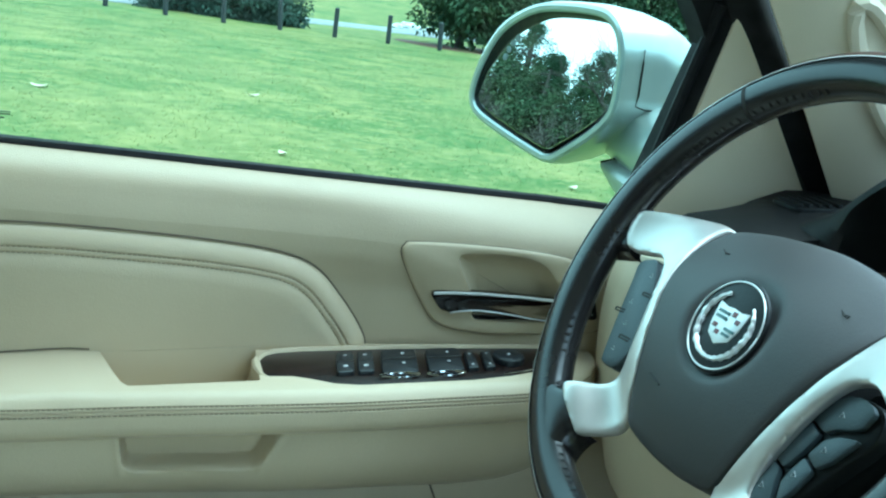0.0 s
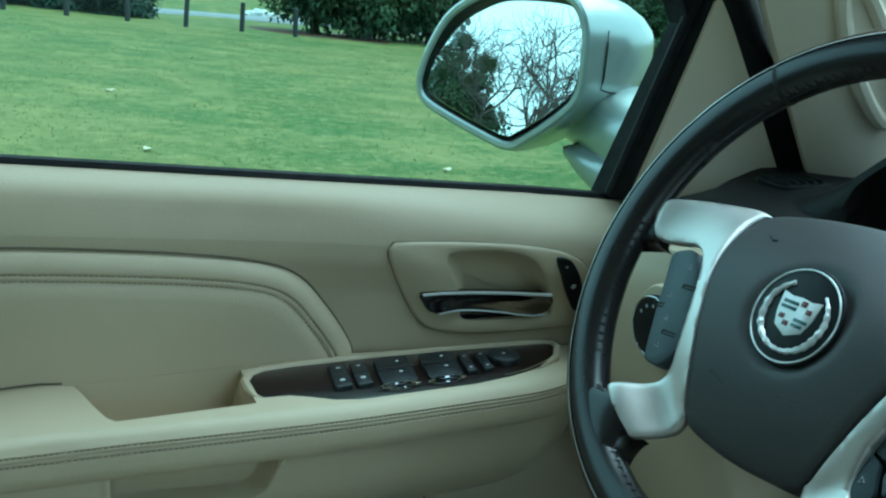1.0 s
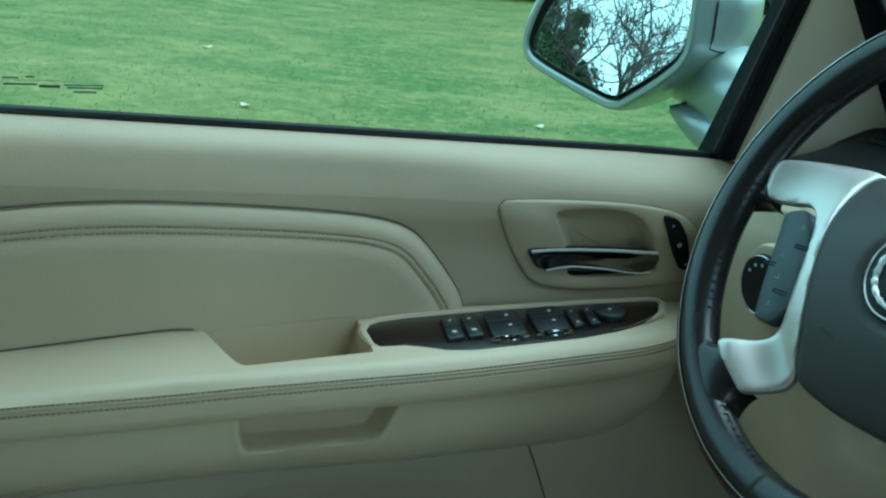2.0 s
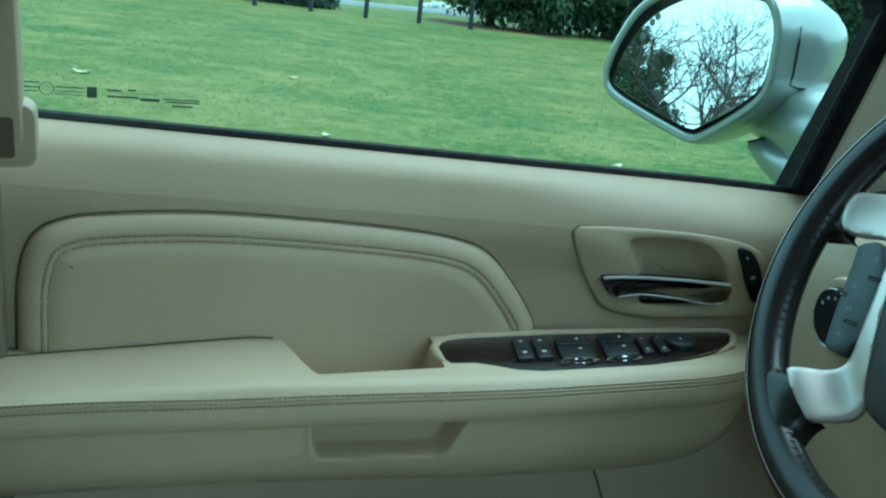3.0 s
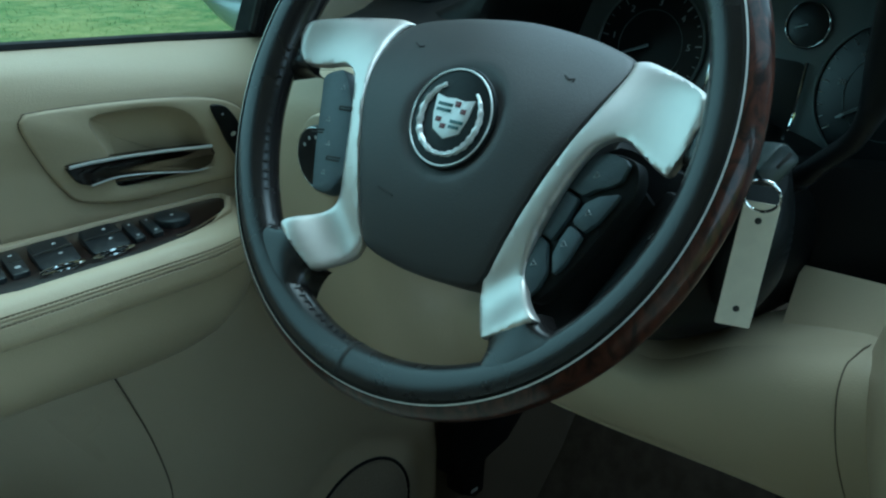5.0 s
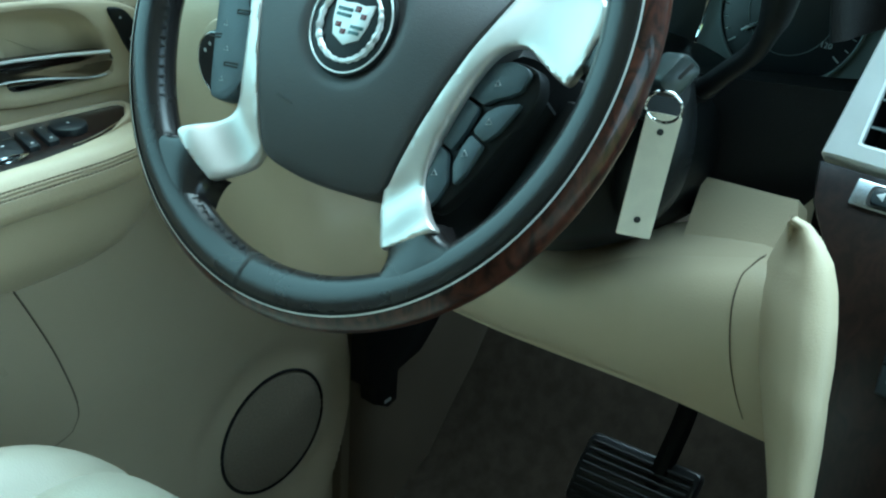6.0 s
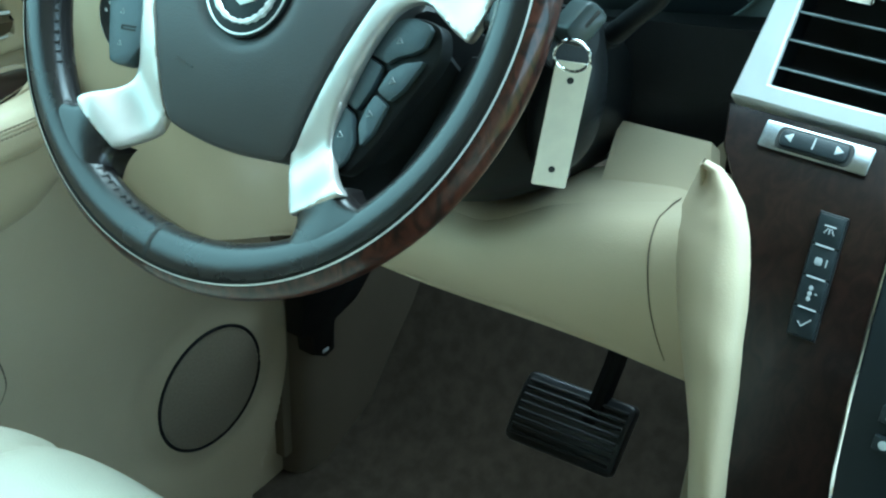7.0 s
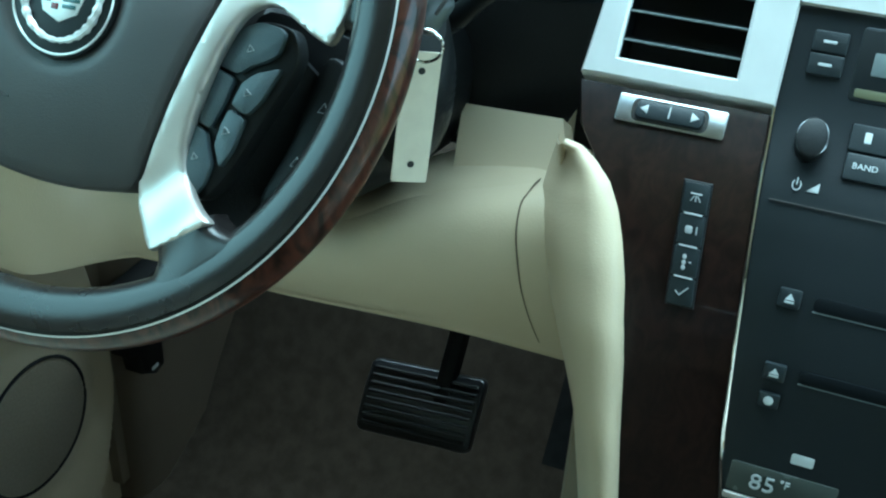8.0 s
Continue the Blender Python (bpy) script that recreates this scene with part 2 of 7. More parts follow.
def pillow(outline, place, h, soft, grid, base=0.0, shape=None):
    """A cushion-like solid over any outline: its height rises from the edge over the distance soft. shape(a, b) is added to the height."""
    lp = [Vector((p[0], p[1])) for p in outline]
    pts = list(lp)
    for d in (soft * 0.08, soft * 0.25, soft * 0.5):
        for q in inset(lp, d):
            if within(lp, q.x, q.y) and edge_distance(lp, q.x, q.y) > d * 0.8:
                pts.append(q)
    x0, x1, y0, y1 = min(p.x for p in lp), max(p.x for p in lp), min(p.y for p in lp), max(p.y for p in lp)
    for i in range(int((x1 - x0) / grid) + 1):
        for j in range(int((y1 - y0) / grid) + 1):
            x, y = x0 + grid * (i + 0.5 * (j % 2)), y0 + grid * j
            if within(lp, x, y) and edge_distance(lp, x, y) > max(soft * 0.6, grid * 0.5):
                pts.append(Vector((x, y)))
    n = len(lp)
    vs, _, fs, orig, _, _ = delaunay_2d_cdt(pts, [(i, (i + 1) % n) for i in range(n)], [], 1, 1e-7)
    bm = bmesh.new()
    top_v = []
    for v in vs:
        d = min(1, edge_distance(lp, v.x, v.y) / soft)
        top_v.append(bm.verts.new(place(v.x, v.y, base + h * math.sqrt(max(0, 1 - (1 - d) ** 2)) + (shape(v.x, v.y) if shape else 0))))
    for f in fs:
        bm.faces.new([top_v[i] for i in f])
    low = [bm.verts.new(place(p.x, p.y, base - max(h, 0.002) * 0.6)) for p in lp]
    first = {o: k for k, os_ in enumerate(orig) for o in os_}
    for i in range(n):
        j = (i + 1) % n
        a, b = top_v[first[i]], top_v[first[j]]
        if a is not b:
            bm.faces.new((a, b, low[j], low[i]))
    return bm


def tube(points, r, n=8, closed=False, caps=True):
    bm = bmesh.new()
    pts, loops, k = [Vector(p) for p in points], [], len(points)
    up = Vector((0, 0, 1))
    for i, p in enumerate(pts):
        d = (pts[(i + 1) % k] - pts[i - 1]) if closed else (pts[min(i + 1, k - 1)] - pts[max(i - 1, 0)])
        d.normalize()
        a = d.cross(up)
        a = a.normalized() if a.length > 0.05 else d.cross(Vector((0, 1, 0))).normalized()
        b = d.cross(a)
        rr = r(i / (k - 1)) if callable(r) else r
        loops.append([p + rr * (math.cos(2 * math.pi * j / n) * a + math.sin(2 * math.pi * j / n) * b) for j in range(n)])
    if closed:
        loops.append(loops[0])
    rings(bm, loops, cap_first=caps and not closed, cap_last=caps and not closed)
    if closed:
        bmesh.ops.remove_doubles(bm, verts=bm.verts, dist=1e-6)
    return bm


def sheet(rows, thick=None):
    """A grid skin through rows of places; thick: a vector added to give it a back."""
    bm = bmesh.new()
    rows = [[Vector(p) for p in r] for r in rows]
    g = [[bm.verts.new(p) for p in r] for r in rows]
    for r, s in zip(g, g[1:]):
        for i in range(len(r) - 1):
            bm.faces.new((r[i], r[i + 1], s[i + 1], s[i]))
    if thick is not None:
        t = Vector(thick)
        k = [[bm.verts.new(p + t) for p in r] for r in rows]
        for r, s in zip(k, k[1:]):
            for i in range(len(r) - 1):
                bm.faces.new((r[i], s[i], s[i + 1], r[i + 1]))
        edge = lambda q: [*q[0], *[r[-1] for r in q[1:]], *q[-1][-2::-1], *[r[0] for r in q[-2:0:-1]]]
        e, f = edge(g), edge(k)
        for i in range(len(e)):
            j = (i + 1) % len(e)
            bm.faces.new((e[i], f[i], f[j], e[j]))
    return bm


def box(x0, x1, y0, y1, z0, z1, bevel=0.0, seg=2):
    bm = bmesh.new()
    bmesh.ops.create_cube(bm, size=1, matrix=Matrix.Translation(((x0 + x1) / 2, (y0 + y1) / 2, (z0 + z1) / 2)) @ Matrix.Diagonal((x1 - x0, y1 - y0, z1 - z0, 1)))
    if bevel:
        bmesh.ops.bevel(bm, geom=bm.edges[:], offset=bevel, segments=seg, profile=0.5, affect='EDGES')
    return bm


def circle(r, n=32, c=(0, 0), squash=1.0):
    return [(c[0] + r * math.cos(2 * math.pi * i / n), c[1] + squash * r * math.sin(2 * math.pi * i / n)) for i in range(n)]


def rrect(x0, x1, y0, y1, r, n=4):
    out = []
    for cx, cy, a0 in ((x1 - r, y1 - r, 0), (x0 + r, y1 - r, 90), (x0 + r, y0 + r, 180), (x1 - r, y0 + r, 270)):
        out += [(cx + r * math.cos(radians(a0 + 90 * i / n)), cy + r * math.sin(radians(a0 + 90 * i / n))) for i in range(n + 1)]
    return out


def step(x, a, b):
    t = min(1, max(0, (x - a) / (b - a)))
    return t * t * (3 - 2 * t)


def curve_at(x, pts):
    return float(np.interp(x, [p[0] for p in pts], [p[1] for p in pts]))


def lettering(text, size, m, depth=0.0004):
    """A mesh of words in the built-in font, centred, laid by the matrix m (x along the line, y up, z out)."""
    cu = bpy.data.curves.new("words", 'FONT')
    cu.body, cu.size, cu.extrude, cu.align_x, cu.align_y, cu.resolution_u = text, size, depth, 'CENTER', 'CENTER', 2
    ob = new("words", cu)
    bpy.context.view_layer.update()
    me = bpy.data.meshes.new_from_object(ob.evaluated_get(bpy.context.evaluated_depsgraph_get()))
    bpy.data.objects.remove(ob)
    me.transform(m)
    return me


def dashes(points, length, gap, r, lift):
    """Thread stitches along a run of places: one joined mesh. lift: a vector or a function of the place."""
    bm, walked, pts = bmesh.new(), 0.0, [Vector(p) for p in points]
    for a, b in zip(pts, pts[1:]):
        d, l = (b - a).normalized(), (b - a).length
        s = -walked
        while s < l:
            if s >= 0:
                p, q = a + d * s, a + d * min(s + length, l + length * 0.3)
                u = Vector(lift)
                w = d.cross(u).normalized() * r
                v = [bm.verts.new(x) for x in (p - w, p + w, q + w, q - w, (p + q) / 2 + u * r * 1.2)]
                for i in range(4):
                    bm.faces.new((v[i], v[(i + 1) % 4], v[4]))
                bm.faces.new(v[3::-1])
            s += length + gap
        walked = l - (s - (length + gap))
    return bm

# ---- outside ----
def ground_z(x, y):
    z = -0.15 - 0.05 * x - 0.045 * y
    far = max(0.0, y - 52)
    z += 0.037 * far + 0.05 * max(0.0, x - 30) + 0.0002 * max(0, far - 60) ** 1.2
    if x < -4:
        z += 0.05 * (x + 4)
    if y < -5:
        z -= 0.03 * (-5 - y)
    return z


def lawn_mat():
    m = mat("lawn_grass", (0.046, 0.084, 0.016), (0.064, 0.096, 0.020), 1.7, 0.9, spec=0.15)
    nt = m.node_tree
    bs = nt.nodes["Principled BSDF"]
    first = [n for n in nt.nodes if n.bl_idname == "ShaderNodeValToRGB"][0]
    co = [n for n in nt.nodes if n.bl_idname == "ShaderNodeTexCoord"][0]

    def layer(scale, detail, rough, lo, hi, colour, below, amount=1.0):
        """One colour laid over another where a noise is high."""
        no, ra, mx = nt.nodes.new("ShaderNodeTexNoise"), nt.nodes.new("ShaderNodeMapRange"), nt.nodes.new("ShaderNodeMixRGB")
        no.inputs["Scale"].default_value, no.inputs["Detail"].default_value, no.inputs["Roughness"].default_value = scale, detail, rough
        ra.inputs[1].default_value, ra.inputs[2].default_value, ra.inputs[4].default_value = lo, hi, amount
        mx.inputs[2].default_value = (*colour, 1)
        nt.links.new(co.outputs["Object"], no.inputs[0])
        nt.links.new(no.outputs[0], ra.inputs[0])
        nt.links.new(ra.outputs[0], mx.inputs[0])
        nt.links.new(below, mx.inputs[1])
        return mx.outputs[0]

    c = layer(0.16, 3, 0.5, 0.40, 0.60, (0.105, 0.112, 0.030), first.outputs[0], 0.9)
    c = layer(0.8, 10, 0.75, 0.46, 0.62, (0.19, 0.170, 0.056), c, 0.8)
    c = layer(9.0, 8, 0.75, 0.50, 0.62, (0.25, 0.22, 0.092), c, 0.6)
    c = layer(2.6, 10, 0.75, 0.52, 0.70, (0.040, 0.074, 0.014), c, 0.5)
    nt.links.new(c, bs.inputs["Base Color"])
    return m


LAWN = lawn_mat()
def blade_mat():
    """Grass blades: green, with straw-coloured ones here and there."""
    m = mat("grass_blades", (0.062, 0.104, 0.021), (0.095, 0.118, 0.034), 0.9, 0.75, spec=0.15)
    nt = m.node_tree
    geo, ramp, mix = nt.nodes.new("ShaderNodeNewGeometry"), nt.nodes.new("ShaderNodeValToRGB"), nt.nodes.new("ShaderNodeMixRGB")
    first = [n for n in nt.nodes if n.bl_idname == "ShaderNodeValToRGB" and n is not ramp][0]
    ramp.color_ramp.elements[0].position, ramp.color_ramp.elements[1].position = 0.55, 0.95
    mix.inputs[2].default_value = (0.27, 0.235, 0.105, 1)
    nt.links.new(geo.outputs["Random Per Island"], ramp.inputs[0])
    nt.links.new(ramp.outputs[0], mix.inputs[0])
    nt.links.new(first.outputs[0], mix.inputs[1])
    nt.links.new(mix.outputs[0], nt.nodes["Principled BSDF"].inputs["Base Color"])
    return m


BLADE = blade_mat()
ASPHALT = mat("grey_asphalt", (0.2, 0.2, 0.205), (0.16, 0.16, 0.165), 3, 0.85, 0.5, 60)
MULCH = mat("red_brown_mulch", (0.1, 0.035, 0.02), (0.06, 0.025, 0.015), 9, 0.95, 1.0, 40)
POSTWOOD = mat("dark_weathered_post", (0.03, 0.032, 0.034), (0.02, 0.022, 0.024), 25, 0.85, 0.4, 120)
BARK = mat("grey_brown_bark", (0.06, 0.05, 0.042), (0.035, 0.03, 0.026), 18, 0.9, 0.8, 60)
NEEDLE = mat("dark_conifer_needles", (0.026, 0.05, 0.022), (0.05, 0.068, 0.026), 0.7, 0.75, spec=0.25)
NEEDLE2 = mat("blue_green_juniper_needles", (0.03, 0.055, 0.04), (0.05, 0.07, 0.05), 0.8, 0.75, spec=0.25)
SIDING = mat("white_siding", (0.75, 0.76, 0.76), None, 2, 0.7)
ROOFGREY = mat("grey_shingle_roof", (0.2, 0.2, 0.21), None, 3, 0.9)

gx = sorted({*lin(-14, 24, 58), *lin(-400, -14, 24), *lin(24, 500, 30)})
gy = sorted({*lin(-8, 56, 80), *lin(-300, -8, 16), *lin(56, 900, 40)})
wob = lambda x, y: 0.05 * noise.noise((x * 0.35, y * 0.35, 0)) + 0.02 * noise.noise((x * 1.3, y * 1.3, 4)) if -14 < x < 24 and -8 < y < 56 else 0
top("ground", sheet([[(x, y, ground_z(x, y) + wob(x, y)) for x in gx] for y in gy]), LAWN, "spring lawn, green with straw-coloured patches", "lawn", kind="structure")

# the lane behind the fence, slightly crowned
lane = spline([(-60, 30), (-20, 38), (2, 43.5), (10, 48.2), (17, 50.6), (30, 53), (80, 62)], 10, False)
rows = []
for i, p in enumerate(lane):
    d = (lane[min(i + 1, len(lane) - 1)] - lane[max(i - 1, 0)]).normalized()
    w = Vector((-d.y, d.x))
    rows.append([(p.x + w.x * s, p.y + w.y * s, ground_z(p.x + w.x * s, p.y + w.y * s) + h) for s, h in ((-2.3, 0.0), (-2.2, 0.07), (0, 0.11), (2.2, 0.07), (2.3, 0.0))])
top("road", sheet(rows), ASPHALT, "narrow grey asphalt lane beyond the fence posts", "road", kind="structure")

# grass blades where the lawn comes nearest, one joined mesh
rng = np.random.default_rng(5)
N = 210000
bx, by = rng.uniform(-9, 17, N), 2.2 + 31 * rng.uniform(0, 1, N) ** 1.9
hz = np.array([[ground_z(x, y) + wob(x, y) for x in gx] for y in gy])
ix, iy = np.searchsorted(gx, bx) - 1, np.searchsorted(gy, by) - 1
ax_, ay_ = np.array(gx), np.array(gy)
fx_, fy_ = (bx - ax_[ix]) / (ax_[ix + 1] - ax_[ix]), (by - ay_[iy]) / (ay_[iy + 1] - ay_[iy])
bz = (hz[iy, ix] * (1 - fx_) + hz[iy, ix + 1] * fx_) * (1 - fy_) + (hz[iy + 1, ix] * (1 - fx_) + hz[iy + 1, ix + 1] * fx_) * fy_
ang, lean, hh = rng.uniform(0, 6.283, N), rng.uniform(-0.03, 0.03, (N, 2)), rng.uniform(0.006, 0.020, N)
wd = rng.uniform(0.0025, 0.005, N) * (1 + by / 14)
co = np.empty((N, 3, 3), np.float32)
co[:, 0] = np.stack([bx - np.cos(ang) * wd, by - np.sin(ang) * wd, bz - 0.01], 1)
co[:, 1] = np.stack([bx + np.cos(ang) * wd, by + np.sin(ang) * wd, bz - 0.01], 1)
co[:, 2] = np.stack([bx + lean[:, 0], by + lean[:, 1], bz + hh], 1)
me = bpy.data.meshes.new("grass")
me.vertices.add(3 * N), me.loops.add(3 * N), me.polygons.add(N)
me.vertices.foreach_set("co", co.ravel())
me.loops.foreach_set("vertex_index", np.arange(3 * N, dtype=np.int32))
me.polygons.foreach_set("loop_start", np.arange(0, 3 * N, 3, dtype=np.int32))
me.update()
top("grass", me, BLADE, "short grass blades on the lawn", "grass", kind="stuff", smooth=False)


def fallen_leaf(x, y, w, seed):
    """A dry curled leaf lying on the grass."""
    r = random.Random(seed)
    a, z = r.uniform(0, 6.283), ground_z(x, y) + wob(x, y) + 0.012
    pts = []
    for i in range(7):
        t = i / 6
        half = 0.32 * w * math.sin(math.pi * (0.06 + 0.9 * t)) ** 0.8
        c0 = Vector((x + (t - 0.5) * w * math.cos(a), y + (t - 0.5) * w * math.sin(a), z + 0.18 * w * (2 * t - 1) ** 2))
        pts.append([c0 + Vector((-math.sin(a) * half * k, math.cos(a) * half * k, 0.25 * half * abs(k))) for k in (-1, -0.5, 0, 0.5, 1)])
    return top("fallen_leaf", sheet(pts, (0, 0, 0.002)), DRYLEAF, "dry straw-coloured leaf lying on the lawn", "leaf", "dry leaves on the lawn")


DRYLEAF = mat("dry_leaf", (0.50, 0.44, 0.30), (0.36, 0.30, 0.19), 20, 0.8)
for i, (x, y, w) in enumerate(((-0.9, 6.2, 0.17), (-0.7, 5.0, 0.14), (0.6, 6.8, 0.11), (1.2, 5.2, 0.10), (2.4, 6.0, 0.12), (3.1, 4.8, 0.11), (-0.6, 12.5, 0.20), (2.0, 13.5, 0.16), (4.2, 8.5, 0.12), (5.0, 6.3, 0.11), (1.5, 9.0, 0.12), (-2.2, 17.5, 0.2))):
    fallen_leaf(x, y, w, 50 + i)


def fence_post():
    ob = new("fence_post")
    bm = bmesh.new()
    bmesh.ops.create_cone(bm, cap_ends=True, segments=10, radius1=0.085, radius2=0.08, depth=1.15, matrix=Matrix.Translation((0, 0, 0.375)))
    bmesh.ops.create_cone(bm, cap_ends=True, segments=10, radius1=0.08, radius2=0.05, depth=0.03, matrix=Matrix.Translation((0, 0, 0.965)))
    part("post_body", bm, POSTWOOD, ob)
    return tagged(ob, "dark weathered wooden post standing in the lawn", "fence post", "row of posts along the lane")


first_post = fence_post()
for i in range(9):
    x, y = -2.7 + 1.86 * i, 36.1 - 0.17 * i
    m = pose(x, y, ground_z(x, y), random.uniform(-2, 2), random.uniform(-2, 2), random.uniform(0, 90))
    if i == 0:
        first_post.matrix_basis = m
    else:
        copy_thing(first_post, m)


def sprays(centres, sizes, n, seed):
    """Joined leaf tufts: each a bunch of small bent blades round a centre."""
    r = np.random.default_rng(seed)
    k = len(centres)
    idx = r.integers(0, k, n)
    d = r.normal(size=(n, 3))
    d /= np.linalg.norm(d, axis=1)[:, None]
    rad = np.asarray(sizes)[idx] * r.uniform(0.3, 1.1, n)
    c = np.asarray(centres)[idx] + d * rad[:, None]
    u = np.cross(d, r.normal(size=(n, 3)))
    u /= np.linalg.norm(u, axis=1)[:, None]
    s = (np.asarray(sizes)[idx] * r.uniform(0.16, 0.34, n))[:, None]
    out = d * 0.8 + np.array([0, 0, -0.25])
    p = np.empty((n, 4, 3), np.float32)
    p[:, 0], p[:, 1], p[:, 2], p[:, 3] = c - u * s * 0.5, c + out * s * 0.6 - u * s * 0.2, c + out * s * 1.3, c + u * s * 0.5 + out * s * 0.3
    me = bpy.data.meshes.new("crown")
    me.vertices.add(4 * n), me.loops.add(4 * n), me.polygons.add(n)
    me.vertices.foreach_set("co", p.ravel())
    me.loops.foreach_set("vertex_index", np.arange(4 * n, dtype=np.int32))
    me.polygons.foreach_set("loop_start", np.arange(0, 4 * n, 4, dtype=np.int32))
    me.update()
    return me


def conifer(x, y, h, w, needles, seed, label, base=0.1, leaves=26000):
    """A conifer: tapered trunk, whorls of limbs, and many needle tufts with gaps."""
    r = random.Random(seed)
    z0 = ground_z(x, y)
    ob = thing("evergreen_tree", (x, y, z0), label, "tree", "evergreens along the lane")
    part("trunk", tube([(x + 0.05 * math.sin(i), y, z0 - 0.2 + (h + 0.1) * i / 8) for i in range(9)], lambda t: 0.16 * w / 2.2 * (1 - 0.92 * t), 8), BARK, ob)
    cs, ss, limbs = [], [], bmesh.new()
    rows = int(h / 0.42)
    for i in range(rows):
        t = (i + 0.5) / rows
        reach = w * 0.5 * (1 - t) ** 0.75 * (0.65 + 0.5 * min(1, t * 6))
        for j in range(7):
            a = r.uniform(0, 6.283)
            q = reach * r.uniform(0.75, 1.15)
            z = z0 + base * h + t * h * (1 - base) + r.uniform(-0.12, 0.12)
            tip = Vector((x + q * math.cos(a), y + q * math.sin(a), z - 0.12 * q))
            root = Vector((x, y, z + 0.15 * q))
            lb = tube([root, root.lerp(tip, 0.5) + Vector((0, 0, 0.04)), tip], lambda s: 0.028 * (1 - 0.8 * s), 4)
            me = bpy.data.meshes.new("l")
            lb.to_mesh(me), lb.free()
            limbs.from_mesh(me)
            bpy.data.meshes.remove(me)
            for f in (0.45, 0.75, 1.0):
                cs.append(tuple(root.lerp(tip, f)))
                ss.append(max(0.2, 0.36 * (1.15 - t) * w / 2.4) * r.uniform(0.7, 1.25))
    part("limb", limbs, BARK, ob)
    part("crown", sprays(cs, ss, leaves, seed), needles, ob, smooth=False)
    return ob


DARK = "tall dark green conifer with dense drooping boughs"
conifer(14.7, 39.5, 6.5, 4.1, NEEDLE, 11, DARK, 0.16)
conifer(16.4, 38.6, 8.0, 5.2, NEEDLE, 12, DARK)
conifer(20.0, 39.4, 8.5, 5.6, NEEDLE, 13, DARK)
conifer(24.0, 40.4, 8.0, 5.6, NEEDLE, 14, DARK)
conifer(28.5, 41.4, 8.5, 6.0, NEEDLE, 15, DARK)
conifer(33.5, 42.2, 8.0, 6.0, NEEDLE, 16, DARK)
JUN = "bushy blue-green juniper beside the lane"
conifer(4.0, 40.0, 3.6, 3.3, NEEDLE2, 21, JUN, 0.02)
conifer(5.7, 39.6, 4.2, 3.2, NEEDLE2, 22, JUN, 0.02)
conifer(7.0, 39.4, 4.2, 2.7, NEEDLE2, 23, JUN, 0.02)
conifer(2.0, 46.5, 4.5, 3.6, NEEDLE, 24, JUN, 0.02, 5000)

# what stands behind the car, seen in the door mirror
SHRUB = "dense dark evergreen at the lawn's edge behind the car"
for i, (x, y, h, w) in enumerate(((-25.2, 12.1, 3.7, 3.6), (-26, 13.2, 4.3, 4.0), (-25.5, 14.5, 3.9, 3.8), (-26.5, 15.9, 4.9, 4.4), (-27.5, 17.4, 4.2, 4.2), (-27, 19.3, 4.9, 4.6), (-29, 21.6, 4.4, 4.6), (-28, 24.5, 4.6, 4.6))):
    conifer(x, y, h, w, NEEDLE, 31 + i, SHRUB, 0.02, 22000)


def bare_tree(x, y, h, seed):
    """A leafless tree: trunk, crooked limbs and many thin twigs, by branching."""
    r = random.Random(seed)
    z = ground_z(x, y)
    ob = thing("bare_tree", (x, y, z), "leafless tree with crooked spreading limbs and fine twigs", "tree")
    runs = {0: [], 1: [], 2: []}

    def grow(p, d, length, rad, level):
        pts, q, e = [p.copy()], p.copy(), d.copy()
        for i in range(5):
            e = (e + Vector((r.uniform(-1, 1), r.uniform(-1, 1), r.uniform(-0.35, 0.75))) * (0.12 + 0.11 * level)).normalized()
            q = q + e * length / 5
            pts.append(q.copy())
        runs[min(level, 2) if level < 2 else 2].append((pts, rad))
        if level >= 3:
            return
        for i in range((7, 6, 7)[level]):
            k = r.uniform(0.35, 1.0)
            j = min(4, int(k * 5))
            base = pts[j].lerp(pts[j + 1], k * 5 - j if k < 1 else 1)
            side = e.cross(Vector((r.uniform(-1, 1), r.uniform(-1, 1), r.uniform(-1, 1)))).normalized()
            grow(base, (e * 0.55 + side * r.uniform(0.6, 1.1) + Vector((0, 0, 0.12))).normalized(), length * r.uniform(0.5, 0.75), rad * (0.55 - 0.2 * (k - 0.35)), level + 1)

    grow(Vector((x, y, z - 0.2)), Vector((0.05, 0.02, 1)), h * 0.48, 0.095, 0)
    for level, nm in ((0, "trunk"), (1, "limb"), (2, "twigs")):
        bm = bmesh.new()
        for pts, rad in runs[level]:
            t_ = tube(pts, lambda s: max(0.0032, rad * (1 - 0.6 * s)), 6 if level < 2 else 3)
            me = bpy.data.meshes.new("t")
            t_.to_mesh(me), t_.free()
            bm.from_mesh(me)
            bpy.data.meshes.remove(me)
        pt = part(nm, bm, BARK, ob)
        if level == 2:
            tagged(pt, kind="stuff")
    return ob


bare_tree(-25.0, 10.35, 6.6, 4)
bare_tree(-28.5, 10.0, 6.2, 9)
bare_tree(-24.6, 11.3, 5.4, 17)
bare_tree(-30.0, 11.9, 6.4, 23)
bare_tree(-23.5, 12.6, 3.2, 27)
bare_tree(-23.8, 15.2, 3.4, 33)

